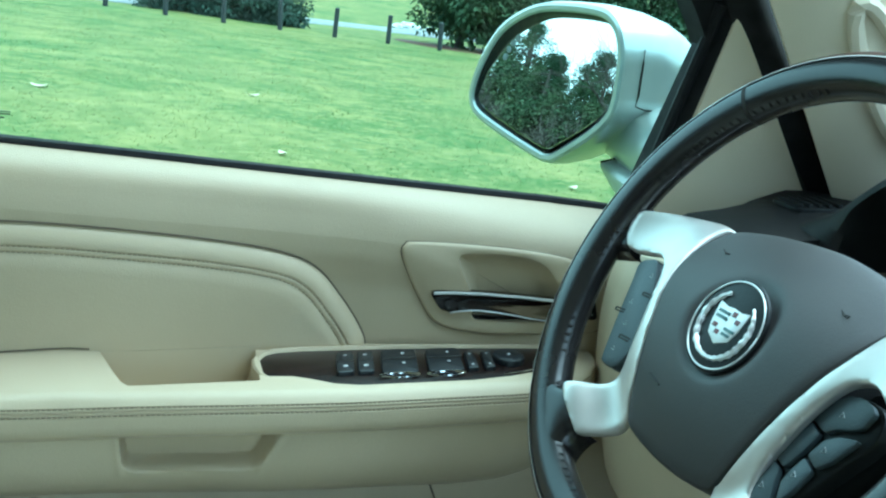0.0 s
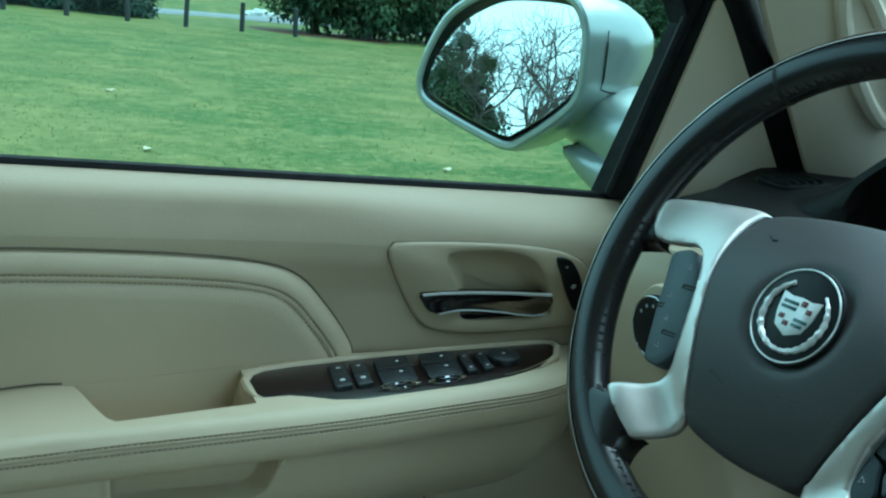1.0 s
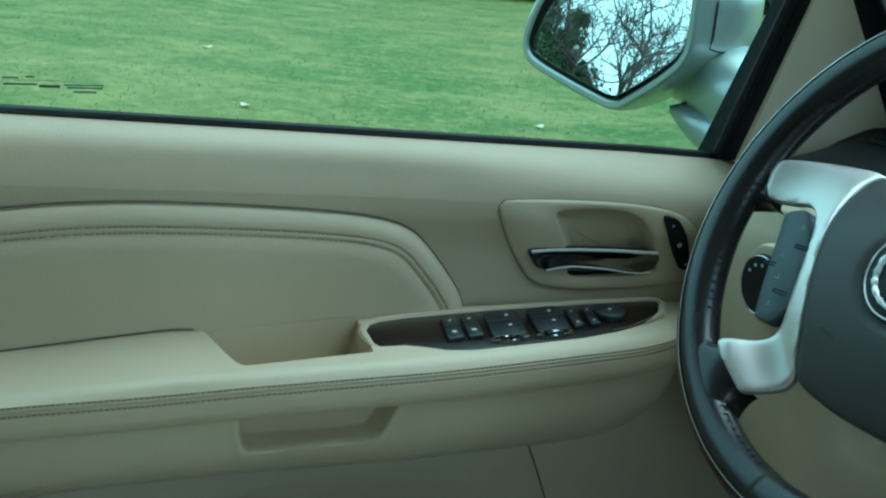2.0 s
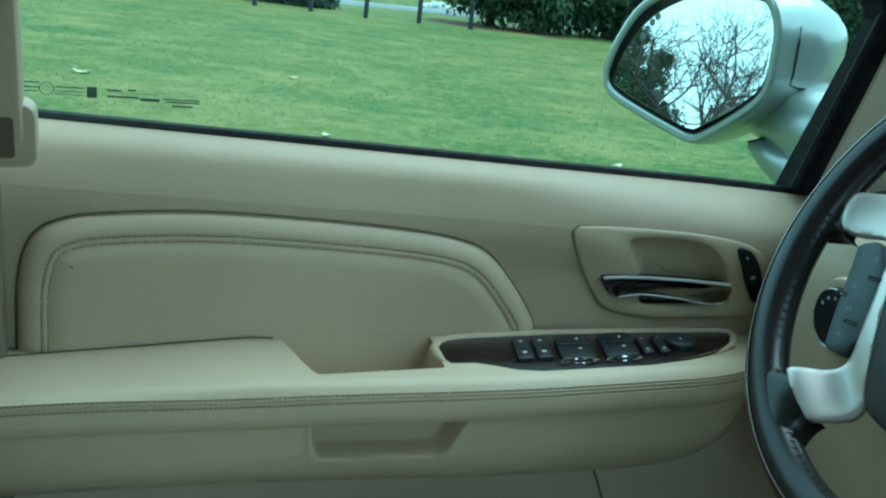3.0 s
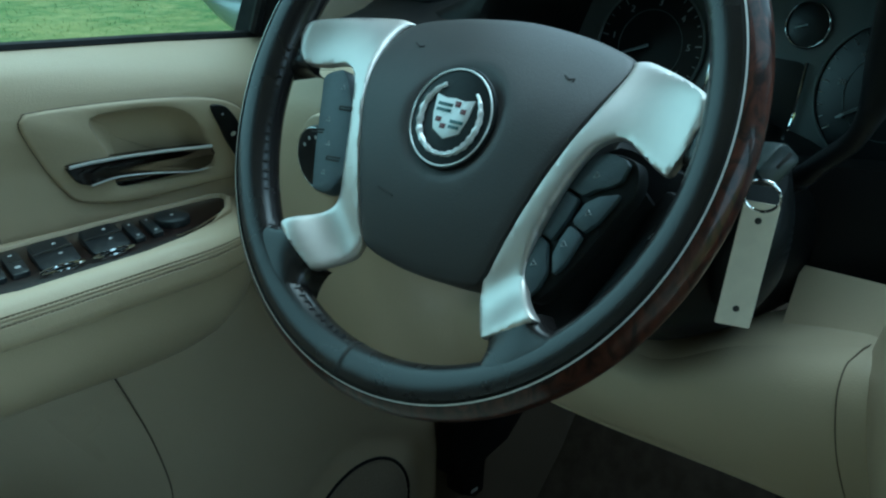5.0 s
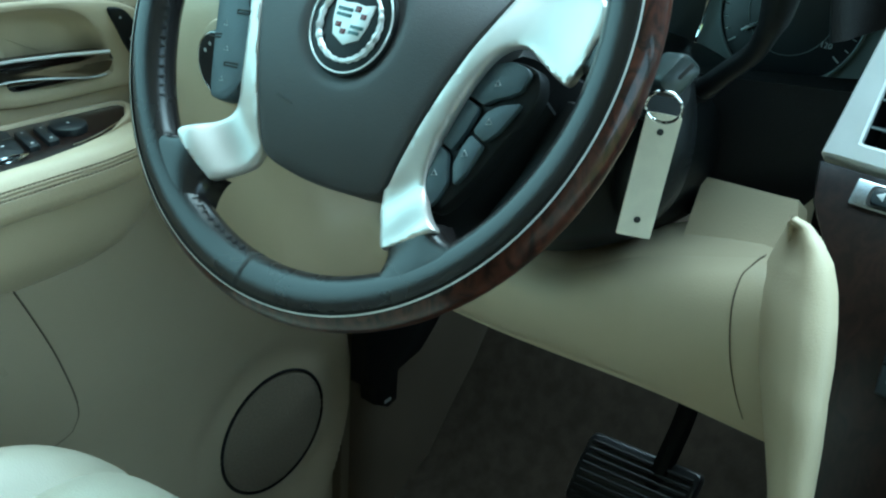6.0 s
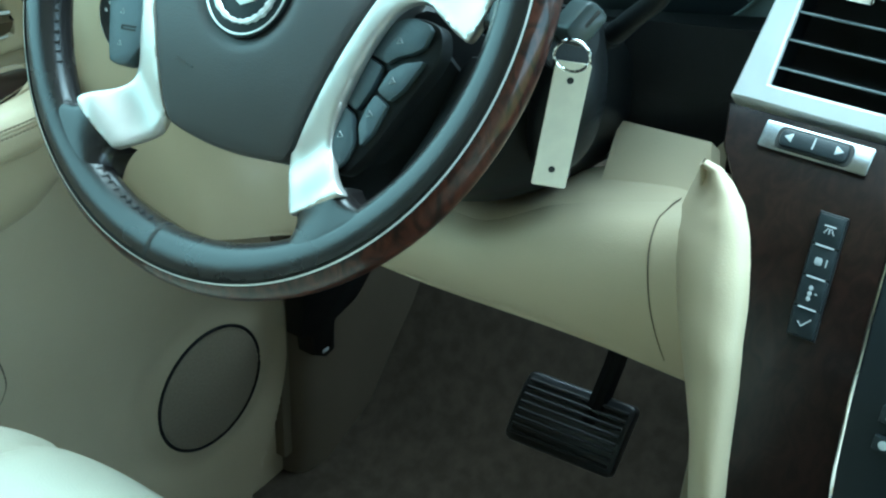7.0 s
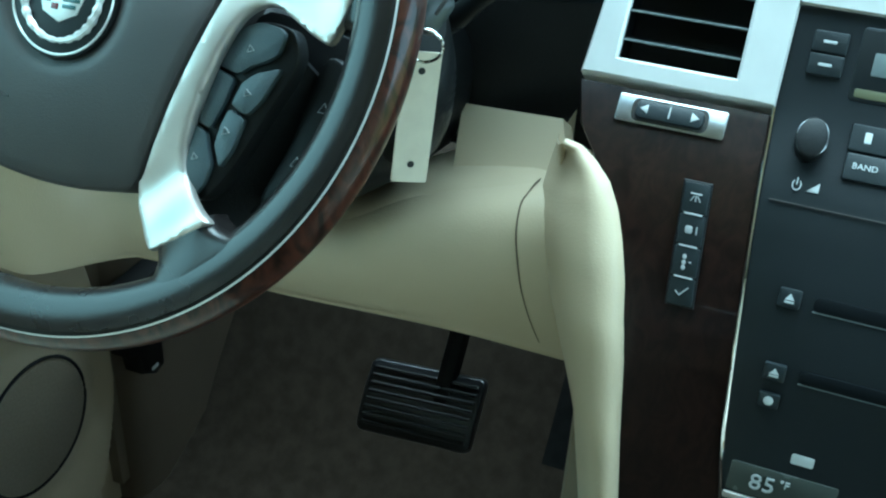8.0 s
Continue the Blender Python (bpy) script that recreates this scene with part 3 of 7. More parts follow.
def pale_rock(x, y, w, seed):
    """A rough pale stone, flattened and uneven."""
    z = ground_z(x, y)
    bm = bmesh.new()
    bmesh.ops.create_icosphere(bm, subdivisions=3, radius=1)
    for v in bm.verts:
        n = v.co.normalized()
        k = 1 + 0.35 * noise.noise(n * 1.6 + Vector((seed * 3.1, 0, 0))) + 0.12 * noise.noise(n * 5 + Vector((0, seed, 0)))
        v.co = Vector((x + n.x * k * w * 0.5, y + n.y * k * w * 0.35, z + 0.12 * w + n.z * k * w * 0.3))
    return top("rock", bm, PALESTONE, "pale grey rough stone on the grass beyond the lane", "rock", "pale stones beyond the lane")


PALESTONE = mat("pale_field_stone", (0.62, 0.62, 0.60), (0.36, 0.36, 0.35), 6, 0.85, 0.5, 60)
for i, (x, y, w) in enumerate(((16.3, 53.0, 0.75), (16.9, 52.8, 0.9), (17.5, 53.2, 0.7), (17.1, 53.6, 1.0), (18.2, 53.1, 0.8), (18.9, 52.6, 0.7))):
    pale_rock(x, y, w, i)

# mulch bed under the conifers
bed = spline([(12.2, 37.6), (15.5, 35.6), (20, 36.0), (27, 37.6), (36, 39), (36, 43), (24, 42.5), (13.5, 41.5)], 6)
top("mulch_bed", plate(bed, lambda a, b, h: Vector((a, b, ground_z(a, b) + h)), 0.10, 0.05, -0.1, False), MULCH, "red-brown bark mulch bed under the conifers", "flower bed", kind="structure")


def house(x, y, w, d, h):
    z = ground_z(x, y)
    ob = thing("house", (x, y, z), "small white sided house far beyond the field", "house", "far houses")
    part("wall", box(x - w / 2, x + w / 2, y - d / 2, y + d / 2, z - 1, z + h, 0.02), SIDING, ob)
    bm = bmesh.new()
    v = [bm.verts.new(p) for p in ((x - w / 2 - .4, y - d / 2 - .4, z + h), (x + w / 2 + .4, y - d / 2 - .4, z + h), (x + w / 2 + .4, y + d / 2 + .4, z + h), (x - w / 2 - .4, y + d / 2 + .4, z + h), (x - w / 2 - .4, y, z + h + 2.2), (x + w / 2 + .4, y, z + h + 2.2))]
    for f in ((0, 1, 5, 4), (2, 3, 4, 5), (0, 4, 3), (1, 2, 5), (0, 3, 2, 1)):
        bm.faces.new([v[i] for i in f])
    part("roof", bm, ROOFGREY, ob)
    for k in (-0.3, 0, 0.3):
        part("window", box(x + k * w - 0.5, x + k * w + 0.5, y - d / 2 - 0.06, y - d / 2 + 0.05, z + 1.0, z + 2.2, 0.02), BLACK, ob)


house(41, 150, 9, 8, 3.2)
house(52, 158, 10, 8, 3.0)

# ---- the car's shell: floor, roof, pillars, closing walls ----
# floor pan and footwell
def floor_z(x):
    return 0.33 - 0.12 * step(x, -0.2, 0.05) + 0.50 * step(x, 0.50, 0.98)


xs = [-2.6 + 0.1 * i for i in range(37)]
top("floor", sheet([[(x, y, floor_z(x) + 0.05 * step(abs(y + 0.02), 0.22, 0.12) - 0.0 + 0.008 * noise.noise((x * 9, y * 9, 0))) for x in xs] for y in lin(-0.9, 0.84, 36)], (0, 0, -0.03)), CARPET, "dark brown cut-pile carpet in the footwell", "carpet", kind="structure")
top("wall_left_front", box(0.425, 1.05, 0.80, 0.9, 0.25, 1.148, 0.004), PLASTIC, "plain tan inner wing beside the dash", "side wall", kind="structure")
top("firewall", sheet([[(0.99 + 0.05 * (z - 0.7), y, z) for z in (0.3, 0.7, 1.1, 1.2)] for y in (-0.92, 0.0, 0.86)], (0.03, 0, 0)), CARPET, "dark carpeted bulkhead behind the pedals", "bulkhead", kind="structure")
top("ceiling", sheet([[(x, y, 1.63 - 0.05 * (y / 0.7) ** 2) for x in lin(-2.7, -0.05, 12)] for y in lin(-0.68, 0.66, 9)], (0, 0, 0.04)), HEADLINER, "pale cloth headliner", "headliner", kind="structure")
# passenger side, out of view: door wall below the belt, pillars above
top("wall_right_rear", box(-2.7, -0.50, -0.98, -0.9, 0.3, 1.14, 0.01), TRIM, "plain beige side wall", "side wall", kind="structure")
top("wall_right_front", box(0.58, 1.0, -0.98, -0.9, 0.3, 1.14, 0.01), TRIM, "plain beige side wall ahead of the passenger window", "side wall", kind="structure")
# unseen wall, kept low so that added light reaches the driver's door
top("wall_right", box(-0.50, 0.58, -0.98, -0.9, 0.2, 0.62, 0.015), TRIM, "plain beige unseen passenger side, cut low to admit light", "side wall", kind="structure")
# unseen; the forward one is widened to cut light from the right rear
for nm, x0, x1 in (("pillar_right_light_block", -1.0, -0.50), ("pillar_right_back", -2.7, -2.4)):
    top(nm, sheet([[(x, -0.93 + 0.25 * s, 1.12 + 0.5 * s) for x in (x0, x1)] for s in (0, 1)], (0, -0.05, 0)), TRIM, "plain beige unseen side pillar", "pillar", kind="structure")
top("pillar_right_front", sheet([[(0.62 - 0.72 * s + dx, -0.9 + 0.24 * s, 1.13 + 0.48 * s) for dx in (-0.05, 0.05)] for s in (0, 0.5, 1)], (0.02, -0.05, 0)), TRIM, "plain beige windscreen pillar", "pillar", kind="structure")
top("wall_back", box(-2.76, -2.68, -0.95, 0.9, 0.3, 1.15, 0.01), TRIM, "plain beige rear wall", "rear wall", kind="structure")
top("wall_left_rear", box(-2.7, -0.66, 0.82, 0.9, 0.3, 1.16, 0.01), TRIM, "plain beige side wall behind the door", "side wall", kind="structure")
top("pillar_left_back", sheet([[(x, 0.86 - 0.22 * s, 1.14 + 0.48 * s) for x in (-2.7, -2.4)] for s in (0, 1)], (0, 0.05, 0)), TRIM, "plain beige rear pillar", "pillar", kind="structure")
top("roof_rail_left", sheet([[(x, 0.64, z) for x in (-2.7, -1.0, -0.14)] for z in (1.56, 1.63)], (0, 0.06, 0)), TRIM, "beige roof rail over the door", "roof rail", kind="structure")
top("roof_rail_right", sheet([[(x, -0.67, z) for x in (-2.7, -1.0, -0.14)] for z in (1.56, 1.63)], (0, -0.06, 0)), TRIM, "beige roof rail", "roof rail", kind="structure")
top("roof_header", sheet([[(x, y, 1.61) for x in (-0.15, -0.05)] for y in (-0.68, 0.66)], (0, 0, 0.05)), TRIM, "beige windscreen header", "header", kind="structure")
ws = top("windscreen", sheet([[(0.80 - 0.86 * s, -0.9 + 1.78 * u + (0.24 - 0.48 * u) * s, 1.16 + 0.46 * s) for u in lin(0, 1, 9)] for s in lin(0, 1, 7)], (0.003, 0, 0.004)), CLEAR, "clear laminated windscreen", "windscreen", kind="structure")
ws.visible_shadow = False

DARKGLASS = pane_mat("privacy_glass", (0.12, 0.13, 0.13))
for nm, rows in (("window_rear_left", [[(x, 0.85 - 0.22 * s, 1.15 + 0.45 * s) for x in (-2.45, -0.84)] for s in (0, 1)]), ("window_rear_right", [[(x, -0.93 + 0.24 * s, 1.13 + 0.46 * s) for x in (-2.45, -0.95)] for s in (0, 1)]), ("window_back", [[(-2.72 + 0.05 * s, y, 1.14 + 0.47 * s) for y in (-0.9, 0.86)] for s in (0, 1)])):
    top(nm, sheet(rows, (0, 0, 0.006)), DARKGLASS, "dark tinted privacy glass", "window", kind="structure")

# windscreen pillar on the driver's side, with moulded assist handle
pil = thing("windscreen_pillar_trim", (0.4, 0.74, 1.16), "beige vinyl windscreen pillar trim with a moulded assist handle", "pillar trim")
rows = []
for s in lin(0, 1, 14):
    z = 1.135 + 0.49 * s
    x0 = 0.395 - 0.80 * (z - 1.135)
    y0 = 0.758 - 0.22 * (z - 1.135)
    row = []
    for u in lin(0.15, 1, 13):
        b = math.sin(math.pi * u)
        row.append((x0 - 0.03 + 0.145 * u - 0.018 * b, y0 - 0.004 - 0.058 * u ** 1.5 - 0.03 * b, z))
    rows.append(row)
part("pillar_cover", sheet(rows, (0.02, 0.03, 0)), PILLARTRIM, pil)


def on_pillar(s, u, h):
    z = 1.135 + 0.49 * s
    b = math.sin(math.pi * u)
    return Vector((0.395 - 0.80 * (z - 1.135) - 0.03 + 0.145 * u - 0.018 * b - h * 0.8, 0.758 - 0.22 * (z - 1.135) - 0.004 - 0.058 * u ** 1.5 - 0.03 * b - h * 0.6, z))


ring = [(0.325 + 0.14 * math.cos(t), 0.735 + 0.135 * math.sin(t) - 0.03 * math.cos(t)) for t in lin(0, 2 * math.pi, 24, endpoint=False)]
part("handle_rim", tube([on_pillar(a, b, 0.004) for a, b in ring], 0.008, 8, True), PILLARTRIM, pil)
part("handle_cover", plate([(0.325 + 0.13 * math.cos(t), 0.735 + 0.12 * math.sin(t) - 0.03 * math.cos(t)) for t in lin(0, 2 * math.pi, 24, endpoint=False)], on_pillar, 0.004, 0.001), PILLARTRIM, pil)
# black screen edge beyond the pillar
part("screen_seal", sheet([[on_pillar(s, 1.0, 0.0) + Vector((dx, 0.0, 0)) for dx in (0.0, 0.012)] for s in lin(0, 1, 8)], (0.0, 0.02, 0)), RUBBER, pil, "black screen edge band")

# centre pillar behind the door, with its lower bezel
bp = thing("centre_pillar_trim", (-0.6, 0.74, 1.15), "beige centre pillar trim with a framed lower end", "pillar trim")
bmap = lambda a, b, h: Vector((a, 0.775 - 0.25 * (b - 1.16) - h, b))
part("pillar_cover", plate(rrect(-0.86, -0.577, 1.172, 1.6, 0.012), bmap, 0.04, 0.006), TRIM, bp)
part("bezel", plate(rrect(-0.86, -0.568, 1.157, 1.208, 0.01), bmap, 0.03, 0.004), TRIM, bp)
# the slot's shade, put in as a thin brown plate
part("bezel_slot", plate(rrect(-0.86, -0.583, 1.168, 1.200, 0.003), bmap, 0.0004, 0.0001, 0.0402), SEAM, bp, "shadowed slot inside the bezel")
part("lower_cover", plate(rrect(-0.86, -0.60, 0.4, 1.17, 0.01), lambda a, b, h: Vector((a, 0.815 - h, b)), 0.02, 0.006), PLASTIC, bp)

# driver's seat
seat = thing("driver_seat", (-0.4, 0.4, 0.4), "pale cream leather driver's seat with sewn bolsters", "car seat")


def cushion(x, y):
    u, v = (x + 0.39) / 0.335, (y - 0.415) / 0.250
    r = (abs(u) ** 4 + abs(v) ** 4) ** 0.25
    side = 0.022 * step(abs(v), 0.55, 0.85)
    return 0.800 + side - 0.03 * step(u, -0.4, -1) - 0.10 * max(0, r - 0.8) ** 2 / 0.04 * 0.5 - 0.008 * math.exp(-((abs(v) - 0.6) / 0.035) ** 2) - 0.005 * math.exp(-((u - 0.55) / 0.03) ** 2) * (abs(v) < 0.62)


grid = []
for t in lin(-1, 1, 46):
    row = []
    for s in lin(-1, 1, 46):
        q = 1 - 0.10 * (t * s) ** 2
        row.append((-0.39 + 0.335 * s * q, 0.415 + 0.250 * t * q, cushion(-0.39 + 0.335 * s * q, 0.415 + 0.250 * t * q)))
    grid.append(row)
part("cushion", sheet(grid, (0, 0, -0.16)), SEATHIDE, seat)
part("seat_base", box(-0.70, -0.12, 0.2, 0.63, 0.38, 0.62, 0.03), PLASTIC, seat)
back = []
for s in lin(0, 1, 20):
    z = 0.70 + 0.72 * s
    row = []
    for t in lin(-1, 1, 24):
        row.append((-0.60 - 0.30 * (z - 0.83) + 0.03 * step(abs(t), 0.55, 0.9) - 0.08 * step(abs(t), 0.88, 1.05), 0.415 + 0.235 * t * (1 - 0.12 * s * s), z))
    back.append(row)
part("backrest", sheet(back, (-0.14, 0, -0.03)), SEATHIDE, seat)
part("headrest", pillow(spline([(-0.13, 0.0), (-0.12, 0.13), (-0.06, 0.165), (0.06, 0.165), (0.12, 0.13), (0.13, 0.0), (0.08, -0.015), (-0.08, -0.015)], 5), lambda a, b, h: Vector((-0.83 + h - 0.2 * b, 0.415 + a, 1.45 + b)), 0.09, 0.05, 0.03, 0.0), SEATHIDE, seat)
# unseen copy on the passenger side, added for reflections
copy_thing(seat, Matrix.Translation((0.0, -0.90, 0.0)) @ seat.matrix_basis)

# ---- driver's door ----
door = thing("driver_door", (-0.1, 0.82, 0.4), "closed driver's door with beige leather trim and dark wood switch panel", "car door")


def door_y(x):
    return 0.792 - 0.12 * (x if x > -0.12 else -0.12 + (x + 0.12) * math.exp((x + 0.12) / 0.10))


def belt_z(x):
    return 1.1285 - 0.082 * x


PROFILE = [(0, 0.052), (0.0035, 0.045), (0.008, 0.035), (0.0145, 0.023), (0.024, 0.0125), (0.037, 0.0058), (0.052, 0.0032), (0.068, 0.0035), (0.082, 0.0075), (0.098, 0.011), (0.12, 0.012), (0.2, 0.012), (0.28, 0.012), (0.34, 0.004), (0.45, 0.0), (0.62, 0.0), (0.70, 0.004), (0.80, 0.02)]


def panel_y(x, z):
    """The trim's inner surface."""
    y = door_y(x) + curve_at(belt_z(x) - z, PROFILE)
    # the top edge runs straight along the belt seal
    y += (0.8465 - 0.12 * max(0, x - 0.1) - door_y(x) - 0.052) * (1 - step(belt_z(x) - z, 0.0, 0.034))
    # dished ring round the loudspeaker, and the turned front edge
    d = math.hypot(x - 0.28, z - 0.487)
    if z < 0.95:
        y = y + (0.782 - y) * step(z, 0.95, 0.8) * step(x, -0.15, 0.12)
        y += 0.006 * math.exp(-((d - 0.112) / 0.018) ** 2) * (x > 0)
        edge = 0.432 - 0.9 * max(0, 0.47 - z) ** 1.6 - 0.18 * max(0, z - 0.53)
        y += 0.035 * step(x, edge - 0.012, edge + 0.004)
    return y


zs = [0.0, 0.004, 0.008, 0.014, 0.02, 0.027, 0.034, 0.042, 0.05, 0.058, 0.066, 0.074, 0.082, 0.09, 0.1, 0.12, 0.15, 0.18, 0.22] + [0.25 + 0.0125 * i for i in range(53)]
INS = spline([(-0.073, 1.0495), (-0.0535, 1.0165), (-0.0385, 1.0005), (-0.0076, 0.9925), (0.027, 0.9903), (0.0941, 0.992), (0.125, 0.9935), (0.1405, 0.9985), (0.1435, 1.012), (0.1415, 1.0333), (0.1308, 1.0525), (0.115, 1.068), (0.09, 1.0778), (0.043, 1.0847), (-0.02, 1.0887), (-0.074, 1.0897), (-0.0828, 1.087), (-0.0858, 1.077)], 6)


CUT = inset(INS, 0.009)
xs = sorted({*lin(-0.64, -0.11, 40), *lin(-0.10, 0.17, 46), *lin(0.18, 0.38, 24), *lin(0.38, 0.44, 22)})
zs = zs[:9] + [0.05 + 0.006 * i for i in range(34)] + [d for d in zs if d > 0.252]
part("upper_panel", sheet([[(x, panel_y(x, belt_z(x) - d) + (0.055 if within(CUT, x, belt_z(x) - d) else 0), belt_z(x) - d) for x in xs] for d in zs], (0, 0.008, -0.004)), TRIM, door)
# outer skin and belt seals
part("outer_skin", sheet([[(x, 0.93 + 0.03 * math.sin((z - 0.2) * 3.0), z) for x in lin(-0.7, 0.55, 6)] for z in lin(0.2, 1.07, 9)], (0, 0.004, 0)), CARPAINT, door)
part("belt_seal", tube([(x, 0.851 - 0.12 * max(0, x - 0.1), belt_z(x) + 0.001) for x in lin(-0.64, 0.2, 24)], 0.0055, 8), RUBBER, door, "black rubber belt seal")
part("outer_seal", tube([(x, 0.885, belt_z(x) - 0.012) for x in lin(-0.64, 0.2, 24)], 0.006, 6), RUBBER, door, "black outer belt seal")

# side window, leaning in
GL = lambda x, z: Vector((x, 0.866 - 0.42 * (z - 1.12), z))
pane = part("window_glass", sheet([[GL(x, z) for x in (-0.64, -0.2, 0.21)] for z in (1.05, 1.2, 1.4, 1.6)], (0, 0.0035, 0)), GLASS, door, "green-tinted side window")
pane.visible_shadow = False
# etched marks on the glass, unreadable
ETCH = mat("grey_etching", (0.10, 0.14, 0.11), None, 200, 0.7)
em = lambda a, b, h: GL(a, b) + Vector((0, -0.0015 - h, 0))
for x0, x1, z0, z1 in ((-0.5166, -0.5048, 1.2024, 1.2048), (-0.4999, -0.4934, 1.2029, 1.2054), (-0.5166, -0.4751, 1.2011, 1.2017), (-0.5166, -0.4916, 1.1968, 1.1995), (-0.4902, -0.4745, 1.1941, 1.1985), (-0.4716, -0.4412, 1.1957, 1.1976), (-0.4693, -0.4417, 1.1932, 1.1954), (-0.4641, -0.4466, 1.1893, 1.1919), (-0.557, -0.5334, 1.2044, 1.2059), (-0.5571, -0.5342, 1.2007, 1.2019), (-0.558, -0.5361, 1.1982, 1.1994), (-0.5864, -0.5685, 1.2081, 1.2099), (-0.5861, -0.5692, 1.204, 1.2057), (-0.5843, -0.5704, 1.2004, 1.2019), (-0.6014, -0.5888, 1.21, 1.2112)):
    part("etched_bar", plate([(x0, z0), (x1, z0 - 0.03 * (x1 - x0)), (x1, z0 + 0.6 * (z1 - z0) - 0.03 * (x1 - x0)), (x0, z0 + 0.6 * (z1 - z0))], em, 0.0003, 0.00008), ETCH, door, "small etched print")
part("etched_mark", plate(rrect(-0.5327, -0.5246, 1.1957, 1.2055, 0.001), em, 0.0003, 0.00008), ETCH, door, "small black square mark")
part("etched_ring", tube([em(-0.5636 + 0.0055 * math.cos(t), 1.2030 + 0.0055 * math.sin(t), 0.0002) for t in lin(0, 6.283, 20, endpoint=False)], 0.0004, 4, True), ETCH, door, "small etched ring")

# window frame: division bar, sail panel, and the seal along the windscreen pillar
foot, apex = Vector((0.203, 0.835, 1.12)), Vector((0.210, 0.752, 1.335))
part("division_bar", sheet([[foot.lerp(apex, s) + Vector(((0.028 - 0.012 * s) * (u - 0.5), -0.014 * math.sin(math.pi * max(0.0, u)), 0.0)) for u in lin(-0.2, 0.5, 6)] for s in lin(-0.03, 1.06, 9)], (0, 0.03, 0)), RUBBER, door, "black window channel")
part("division_seal", tube([foot.lerp(apex, s) + Vector((-0.02, -0.002, 0)) for s in lin(0, 1.05, 9)], 0.006, 8), RUBBER, door)
sail = []
for s in lin(0, 1, 10):
    a, b = Vector((0.200, 0.817, 1.112)).lerp(Vector((0.206, 0.738, 1.338)), s), Vector((0.378, 0.764, 1.112)).lerp(Vector((0.208, 0.737, 1.338)), s)
    sail.append([a.lerp(b, u) + Vector((0, -0.012 * math.sin(math.pi * u) * (1 - s), 0)) for u in lin(0, 1, 9)])
part("sail_panel", sheet(sail, (0, 0.02, 0)), PILLARTRIM, door, "beige triangular corner trim")
pts = [Vector((0.402, 0.758, 1.10)), Vector((0.368, 0.757, 1.165)), Vector((0.295, 0.752, 1.25)), Vector((0.226, 0.744, 1.335)), Vector((0.18, 0.73, 1.39)), Vector((0.02, 0.68, 1.55)), Vector((-0.06, 0.665, 1.62))]
part("pillar_seal", sheet([[p + Vector((0.021 * c + 0.004, -0.016 * (1 - c * c), 0.012 * c + 0.002)) for c in lin(-1, 1, 7)] for p in spline(pts, 5, False)], (0, 0.03, 0)), RUBBER, door, "black door seal along the windscreen pillar")
part("header_channel", sheet([[p + Vector((-0.004, 0.012, -0.02)) + Vector((0.014 * c - 0.018, 0, 0.010 * c)) for c in (-1, 0, 1)] for p in spline(pts[3:], 5, False)], (0, 0.03, 0)), RUBBER, door)

# leather pad
DM = lambda a, b, h: Vector((a, door_y(a) + 0.010 - h, b))
PAD = spline([(-0.591, 0.90), (-0.592, 1.0), (-0.589, 1.05), (-0.577, 1.083), (-0.55, 1.0985), (-0.51, 1.103), (-0.447, 1.1035), (-0.374, 1.0985), (-0.27, 1.087), (-0.203, 1.075), (-0.167, 1.058), (-0.140, 1.028), (-0.118, 0.995), (-0.112, 0.975), (-0.116, 0.945), (-0.135, 0.895), (-0.18, 0.875), (-0.38, 0.87), (-0.56, 0.875)], 7)
bm = bmesh.new()
prof = [(0, -0.004), (0.0005, 0.004), (0.003, 0.009), (0.008, 0.013), (0.014, 0.0152), (0.0178, 0.0152), (0.0188, 0.0143), (0.0202, 0.0143), (0.0212, 0.0155), (0.0232, 0.0155), (0.0243, 0.0146), (0.0257, 0.0146), (0.0275, 0.0158), (0.04, 0.017)]
pads = [[DM(q.x, q.y, h) for q in inset(PAD, d)] for d, h in prof]
last = inset(PAD, 0.04)
for s in (0.25, 0.5, 0.75, 0.97):
    pads.append([DM(q.x + (min(-0.22, max(-0.5, q.x)) - q.x) * s, q.y + (0.985 - q.y) * s, 0.017) for q in last])
rings(bm, pads)
pad = part("padded_insert", bm, LEATHER, door, "beige leather pad with double stitching")
for d in (0.0195, 0.0250):
    run = [DM(q.x, q.y, 0.0146) for q in inset(PAD, d) if q.y > 0.97]
    k = max(range(len(run)), key=lambda i: (run[i] - run[i - 1]).length)
    part("stitching", dashes(run[k:] + run[:k], 0.0032, 0.0012, 0.0004, (0, -1, 0)), STITCH, pad)
part("pad_piping", tube([Vector((q.x, min(panel_y(q.x, q.y), door_y(q.x) + 0.010) - 0.0002, q.y)) for q in inset(PAD, -0.0006)], 0.0011, 6, True), SEAM, pad, "dark seam round the pad")

# armrest, lofted along the door
def arm_in(x):
    u = min(1, max(0, (x + 0.005) / 0.133))
    return 0.696 + 0.085 * (1 - math.sqrt(max(0, 1 - u ** 2.4))) + 0.016 * step(x, -0.12, -0.42) + 0.003 * step(x, -0.42, -0.62)


def arm_low(x):
    return 0.9355 + 0.005 * step(x, -0.38, -0.56) + 0.004 * step(x, 0.07, 0.12)


